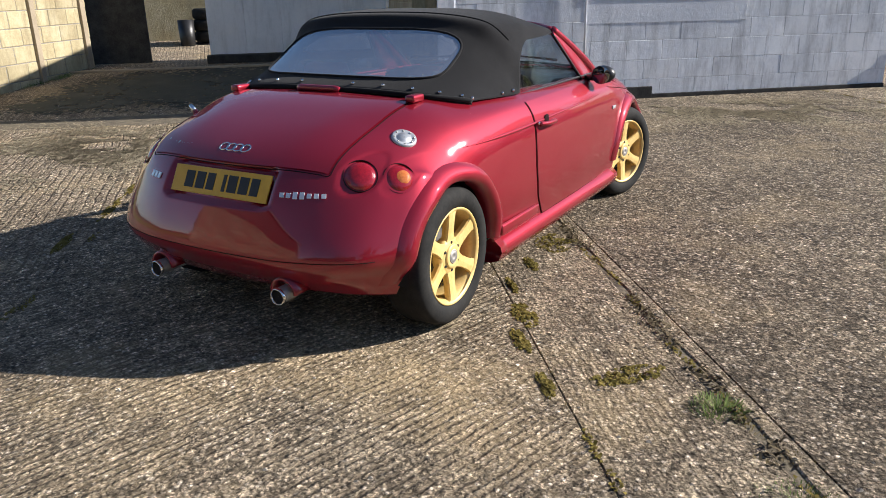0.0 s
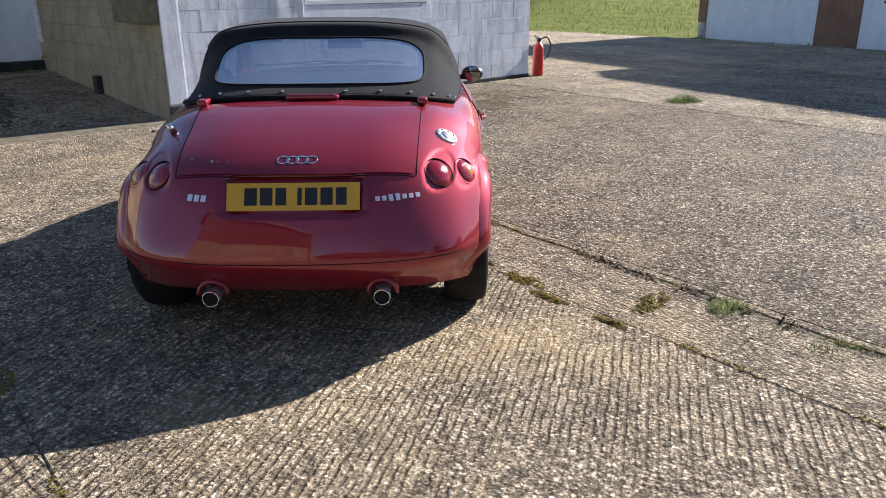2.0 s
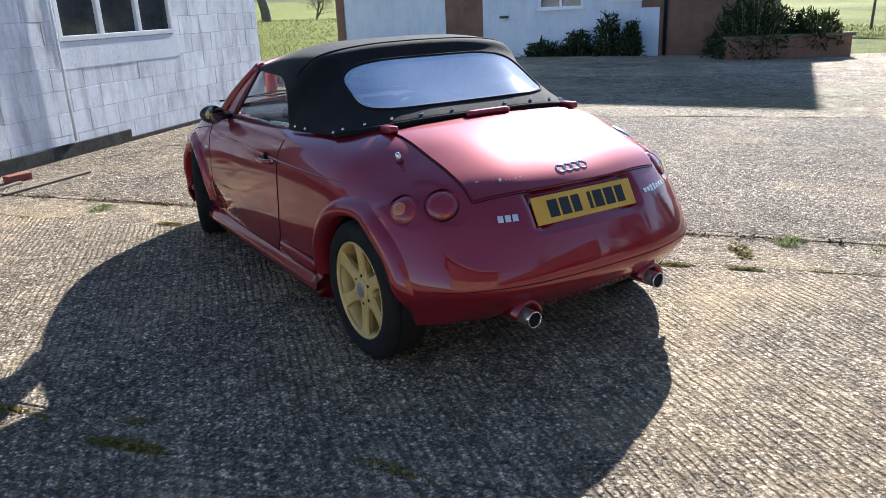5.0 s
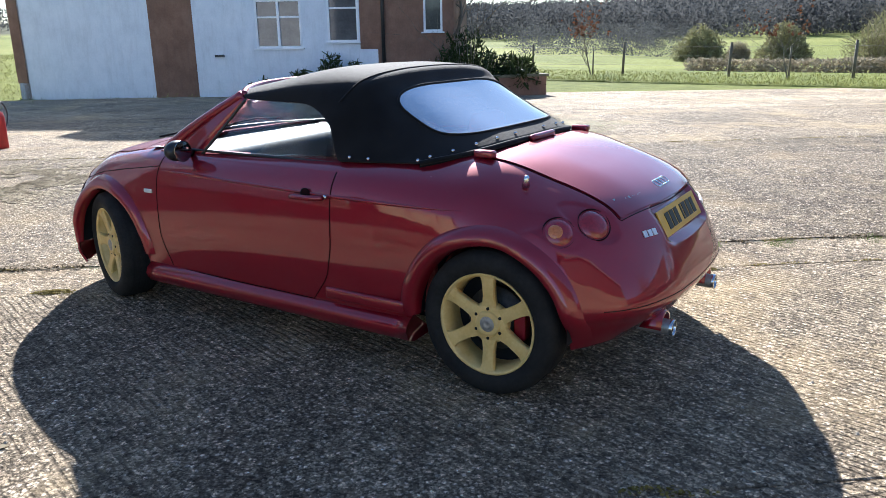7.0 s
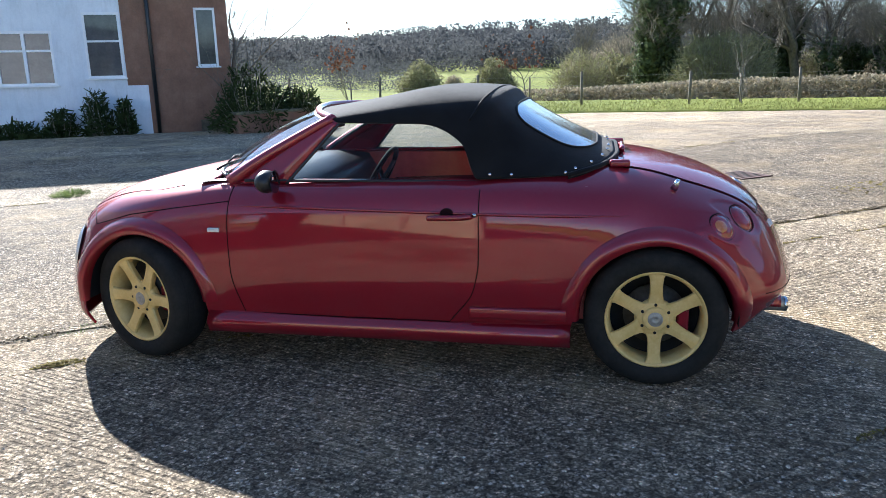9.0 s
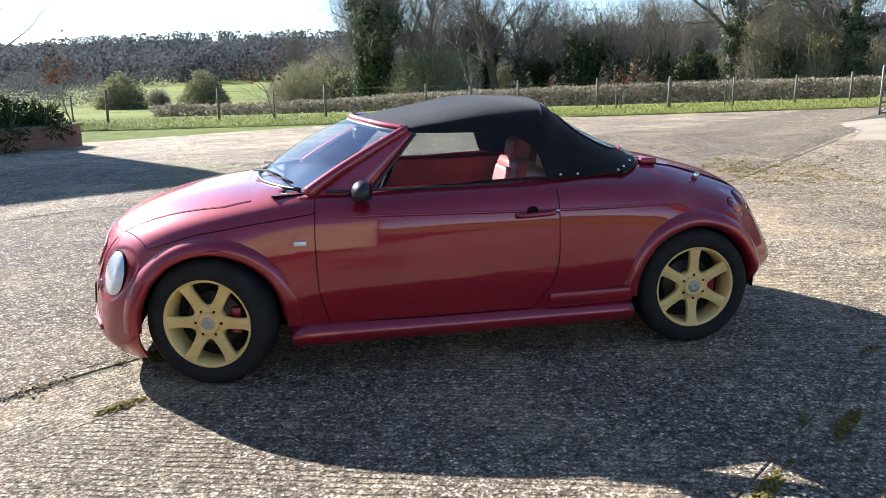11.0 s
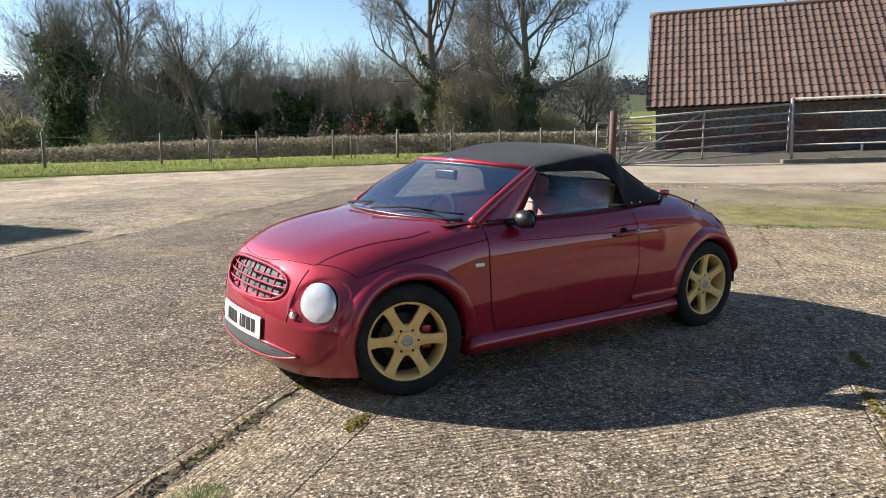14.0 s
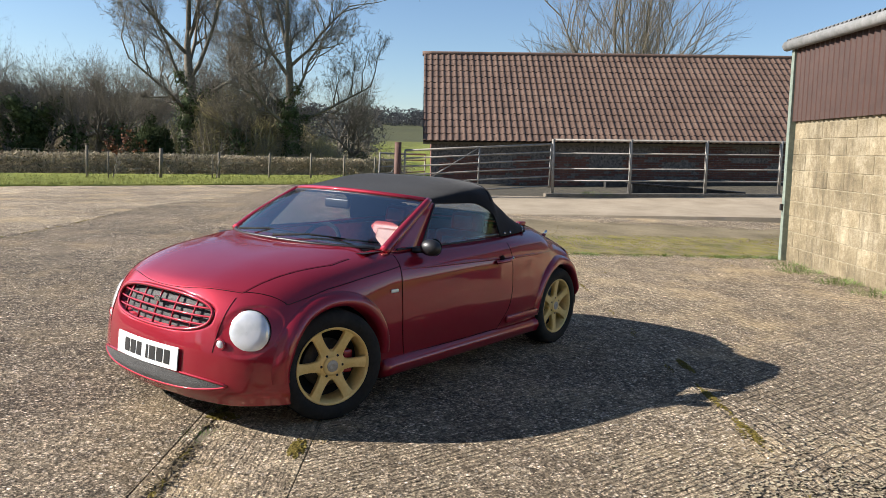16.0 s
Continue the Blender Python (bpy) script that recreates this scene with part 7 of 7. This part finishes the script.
# wheels
def wheel(hy, s, steer, turn=90):
    hub = new("wheel")
    hub.parent = car
    hub.matrix_basis = Matrix.Translation((s * .665, hy, .284)) @ Matrix.Rotation(radians(steer), 4, 'Z') @ (Matrix.Identity(4) if s > 0 else Matrix.Rotation(math.pi, 4, 'Z'))
    ty = [(.195, -.085), (.235, -.093), (.262, -.090), (.277, -.076), (.284, -.05), (.2845, 0), (.284, .05), (.277, .074), (.262, .088), (.235, .092), (.205, .086), (.196, .070)]
    lathe("tyre", ty, RUBBER, hub, 56, label="black road tyre")
    for gx in (-.045, -.015, .015, .045):
        lathe("tread_groove", [(.2852, gx - .004), (.2830, gx), (.2852, gx + .004)], DARK, hub, 40)
    rim = lathe("rim", [(.189, -.08), (.181, -.02), (.177, .02), (.181, .055), (.190, .070), (.199, .077), (.2005, .083), (.195, .085), (.187, .075)], GOLD, hub, 56, label="gold painted alloy rim")
    lathe("brake_disc", [(.02, -.005), (.125, -.005), (.125, -.02), (.02, -.02)], SHADED_STEEL, hub, 32)
    bm = box_bm(.05, .05, .12, Matrix.Translation((.0, .11, -.06)), .01)
    part("brake_caliper", bm, PAINT, hub)
    for k in range(6):
        a = radians(turn + 60 * k)
        bm = bmesh.new()
        secs = [(.030, .030, .060), (.062, .036, .064), (.082, .029, .0655), (.105, .0255, .067), (.145, .0255, .071), (.170, .028, .074), (.181, .033, .0755), (.193, .045, .077)]
        prev = None
        for r, w, x in secs:
            ring = [bm.verts.new((x - dx, r, q)) for dx, q in ((.010, -w), (.002, -w * .86), (.0, 0), (.002, w * .86), (.010, w), (.032, w * .8), (.040, 0), (.032, -w * .8))]
            if prev:
                for i in range(8):
                    bm.faces.new((prev[i], prev[(i + 1) % 8], ring[(i + 1) % 8], ring[i]))
            prev = ring
        bmesh.ops.recalc_face_normals(bm, faces=bm.faces)
        bmesh.ops.transform(bm, matrix=Matrix.Rotation(a, 4, 'X'), verts=bm.verts)
        part("spoke", bm, GOLD, rim, "", False)
    lathe("hub", [(.001, .066), (.054, .066), (.066, .064), (.078, .058), (.082, .045), (.074, .02)], GOLD, rim, 40)
    lathe("hub_ring", [(.030, .0735), (.036, .0745), (.046, .0745), (.050, .0715), (.052, .064)], GOLD, rim, 40)
    lathe("centre_cap", [(.0005, .0755), (.008, .0750), (.010, .0765), (.021, .0765), (.023, .0745), (.027, .0765), (.030, .0745), (.031, .066)], STEEL, rim, 28)
    # near-black disc standing in for the shade deep inside the wheel
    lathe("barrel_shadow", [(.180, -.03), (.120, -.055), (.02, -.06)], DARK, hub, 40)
    for k in range(6):
        a = radians(turn + 60 * k)
        bm = bmesh.new()
        bmesh.ops.create_cone(bm, cap_ends=True, segments=8, radius1=.0065, radius2=.0065, depth=.004, matrix=Matrix.Translation((.0655, .0585 * math.cos(a), .0585 * math.sin(a))) @ Matrix.Rotation(radians(90), 4, 'Y'))
        part("wheel_bolt", bm, DARK, rim)


wheel(-HUB_Y, -1, 0)
wheel(-HUB_Y, 1, 0)
wheel(HUB_Y, -1, -18, 60)
wheel(HUB_Y, 1, -16)

# lamps
for s in (-1, 1):
    p = on_front(s * .575, .495)
    n = normal_at(p)
    n = (normal_at(p) + Vector((s * .42, .86, .22)).normalized()).normalized()
    hl = lathe("headlamp", [(.0005, .016), (.03, .0152), (.06, .012), (.085, .006), (.102, -.004), (.109, -.02)], CLEARLENS, car, 40, 'Y', "round clear headlamp glass")
    placed(hl, facing(p - n * .008, n))
    ring = lathe("lamp_ring", [(.107, -.010), (.109, -.006), (.1105, -.011), (.111, -.02)], SEAM, car, 40, 'Y')
    placed(ring, facing(p - n * .008, n))
    p = on_front(s * .475, .43)
    n = Vector((s * .25, .95, 0)).normalized()
    fl = lathe("fog_lamp", [(.0005, .006), (.012, .005), (.020, .001), (.023, -.01)], CLEARLENS, car, 24, 'Y', "small round clear side lamp")
    placed(fl, facing(p, n))
    lathe_r = lathe("lamp_ring", [(.022, .0), (.026, .005), (.030, .0)], PAINT, car, 24, 'Y')
    placed(lathe_r, facing(p, n))
    for x, z, r, mat, lab in ((.552, .672, .062, REDLENS, "round red tail lamp"), (.662, .655, .058, REDLENS, "round red tail lamp with an amber centre")):
        p = on_rear(s * x, z)
        n = normal_at(p)
        tl = lathe("tail_lamp", [(.0005, .014), (r * .5, .0115), (r * .85, .004), (r, -.008), (r, -.03)], mat, car, 36, 'Y', lab)
        placed(tl, facing(p - n * .008, n))
        if x > .6:
            placed(lathe("amber_lens", [(.0005, .0085), (.016, .0075), (.028, .003), (.034, -.004)], AMBERLENS, tl, 28, 'Y', "amber indicator lens"), Matrix.Translation((-s * .010, .0075, 0)))
        placed(lathe("lamp_ring", [(r - .002, -.010), (r + .0015, -.006), (r + .003, -.012)], SEAM, car, 36, 'Y'), facing(p + n * .001, n))
    # side repeater
    p = on_side(s, .74, .622, .004)
    part("side_repeater", box_bm(.010, .056, .020, Matrix.Translation(p - Vector((0, 0, .010))), .004), CLEARLENS, car, "", True)

# grille bars and mesh
INTAKE_BACK = simple("grille_mesh", (.006, .006, .006), (.045, .045, .043), .6, 130, .004)
v, f = [], []
gm = []
for a in np.linspace(-.40, .40, 38):
    h = .086 * max(0.0, 1 - (abs(a) / .405) ** 2.6) ** (1 / 2.6)
    for b in np.linspace(-1, 1, 8):
        p = on_front(a, .548 + h * b)
        gm.append(p + Vector((0, -.040, 0)))
link_mesh("grille_backing", gm, grid_faces(38, 8), INTAKE_BACK, car, True, "black mesh behind the grille")
for z in (.510, .548, .586):
    w = .405 * max(0, 1 - (abs(z - .548) / .088) ** 2.6) ** (1 / 2.6) + .004
    tube("grille_bar", [on_front(x, z, -.012) for x in np.linspace(-w, w, 30)], .0064, PAINT, car, 6)
for x in (-.28, -.14, 0, .14, .28):
    h = .088 * max(0, 1 - (abs(x) / .405) ** 2.6) ** (1 / 2.6)
    tube("grille_bar", [on_front(x, .548 + h * k, -.014) for k in np.linspace(-.9, .9, 8)], .0060, PAINT, car, 6)
part("grille_emblem", box_bm(.05, .006, .026, Matrix.Translation(on_front(.0, .585, .0) - Vector((0, 0, .013))), .003), CHROME, car)
INTAKE = simple("intake_mesh", (.012, .012, .013), (.075, .075, .072), .6, 150, .004)


def intake_point(a, b, out=.002):
    """The smile-shaped opening under the front plate: a across, b up."""
    x = -.53 + 1.06 * a
    t = abs(x) / .53
    low, high = .188 + .036 * t ** 2.2, .276 - .022 * t ** 2
    mid, half = (low + high) / 2, (high - low) / 2 * (1 - t ** 7) ** .5
    return on_front(x, mid + (2 * b - 1) * half, out)


patch("lower_intake", intake_point, 60, 6, INTAKE, car, .003, "black lower intake mesh", False)
rim = [intake_point(k / 60, 1, .003) for k in range(61)] + [intake_point(1 - k / 60, 0, .003) for k in range(61)]
tube("intake_lip", rim + rim[:1], .0065, PAINT, car, 8)
_oval = [2 * math.pi * k / 72 for k in range(73)]
tube("grille_surround", [on_front(.398 * math.copysign(abs(math.cos(a)) ** .77, math.cos(a)), .548 + .085 * math.copysign(abs(math.sin(a)) ** .77, math.sin(a)), -.001) for a in _oval], .0085, PAINT, car, 8)


def plate(m, w, h, mat, lab):
    pl = part("number_plate", box_bm(w, .006, h, m @ Matrix.Translation((0, 0, -h / 2)), .002), mat, car, lab)
    x = -w * .40
    for bw in (.040, .046, .046, .016, 0, .040, .046, .046):
        if bw:
            part("plate_bar", box_bm(bw, .002, h * .62, m @ Matrix.Translation((x + bw / 2, .004, -h * .31))), INK, pl)
            x += bw + .012
        else:
            x += .030
    return pl


p = on_rear(0, .617)
plate(facing(Vector((0, -1.624, .617)), Vector((0, -.88, .47))), .50, .107, PLATE_Y, "yellow rear number plate with dark bars")
front_plate = patch("number_plate", lambda a, b: on_front(-.26 + .52 * a, .275 + .111 * b, .010), 20, 3, PLATE_W, car, .005, "white front number plate with dark bars", False)
x = -.205
for bw in (.040, .046, .046, .016, 0, .040, .046, .046):
    if bw:
        patch("plate_bar", lambda a, b: on_front(x + bw * a, .297 + .067 * b, .0165), 4, 2, INK, front_plate, .001, "", False)
        x += bw + .012
    else:
        x += .030

# badges on the tail as plain bars
def tail_bar(x, z, w, h, mat, name="badge_bar"):
    p = on_rear(x, z, .003)
    n = normal_at(p)
    part(name, box_bm(w, .004, h, facing(p, n) @ Matrix.Translation((0, 0, -h / 2)), .001), mat, car)


for i in range(7):
    tail_bar(.315 + .025 * i, .607, .017, .026 if i in (2, 3) else .018, WHITE_INK)
for i in range(3):
    tail_bar(-.39 + .027 * i, .612, .021, .026, WHITE_INK)
for i in range(9):
    tail_bar(-.405 + .021 * i, .727, .012, .007 if i % 4 else .016, STEEL)
for i in range(4):
    p = on_rear(-.045 + .036 * i, .735, .004)
    fm_ = facing(p, normal_at(p))
    v, f = tube_data([fm_ @ Vector((.0215 * math.cos(a), 0, .0195 * math.sin(a))) for a in [2 * math.pi * k / 28 for k in range(29)]], .0034, 6, 1, False)
    link_mesh("badge_ring", v, f, CHROME, car, True)

# exhausts with cowls
for s in (-1, 1):
    lathe_e = lathe("exhaust_tip", [(.020, .10), (.026, .10), (.030, .0), (.0315, -.119), (.0300, -.1215), (.0285, -.119), (.027, .08)], STEEL, car, 24, 'Y', "chrome exhaust tip")
    placed(lathe_e, Matrix.Translation((s * .325, -1.595, .243)))
    placed(lathe("tip_ring", [(.0270, -.112), (.0280, -.1235), (.0300, -.1255), (.0325, -.1235), (.0330, -.112)], CHROME, car, 28, 'Y', "polished rim of the exhaust tip"), Matrix.Translation((s * .325, -1.595, .243)))
    placed(lathe("exhaust_bore", [(.0005, 0), (.0284, 0)], DARK, car, 20, 'Y'), Matrix.Translation((s * .325, -1.709, .243)))
    v = [(s * .325 + .050 * math.cos(a), y, .245 + .050 * math.sin(a) * k) for y, k in ((-1.685, 1), (-1.60, 1.0)) for a in [math.pi * t / 14 for t in range(15)]]
    ob = link_mesh("exhaust_cowl", v, grid_faces(2, 15), PAINT, car, True)
    q = ob.modifiers.new("thickness", 'SOLIDIFY')
    q.thickness = .012

# fuel cap, hinges, studs, spoiler lip, mirrors
p = on_top(.585, -1.23)
n = normal_at(p)
placed(lathe("fuel_cap", [(.0005, .010), (.024, .010), (.027, .005), (.033, .005), (.043, .008), (.048, .005), (.050, -.006)], SATIN, car, 36, 'Y', "round chrome fuel filler cap"), facing(p, n, (0, 1, 0)))
for k in range(8):
    a = 2 * math.pi * k / 8
    fm = facing(p, n, (0, 1, 0))
    bm = bmesh.new()
    bmesh.ops.create_uvsphere(bm, u_segments=8, v_segments=5, radius=.004, matrix=Matrix.Translation(fm @ Vector((.038 * math.cos(a), .007, .038 * math.sin(a)))))
    part("cap_screw", bm, STEEL, car)
for s in (-1, 1):
    p = on_top(s * .483, -.985)
    part("boot_hinge", box_bm(.045, .085, .030, Matrix.Translation(p), .010), PAINT, car, "", True)
p = on_top(-.56, -1.20)
tube("boot_catch", [p, p + normal_at(p) * .045], [.016, .008], CHROME, car, 10)
tube("boot_lip", smooth_line([on_top(-.11, -1.00, .012), on_top(-.09, -1.005, .018), on_top(.09, -1.005, .018), on_top(.11, -1.00, .012)], 5), .014, PAINT, car, 8)
for s in (-1, 1):
    base = on_side(s, .47, .80)
    c = Vector((s * .785, .43, .838))
    arm = tube("mirror_arm", [Vector((s * .68, .50, .815)), c + Vector((-s * .03, .02, -.02))], .016, BLACK, car, 8)
    bm = bmesh.new()
    bmesh.ops.create_uvsphere(bm, u_segments=20, v_segments=12, radius=1, matrix=Matrix.Translation(c + Vector((0, .035, 0))) @ Matrix.Diagonal((.068, .046, .048, 1)))
    for q in bm.verts:
        if q.co.y < c.y:
            q.co.y = c.y
    mh = part("mirror_housing", bm, BLACK, car, "black round door mirror", True)
    placed(lathe("mirror_glass", [(.0005, .002), (.044, .002), (.049, 0)], simple("mirror_face", (.22, .22, .23), (.26, .26, .27), .05, 4, 0, 1.0), mh, 28, 'Y'), Matrix.Translation((c.x, c.y - .003, c.z)) @ Matrix.Rotation(math.pi, 4, 'Z'))
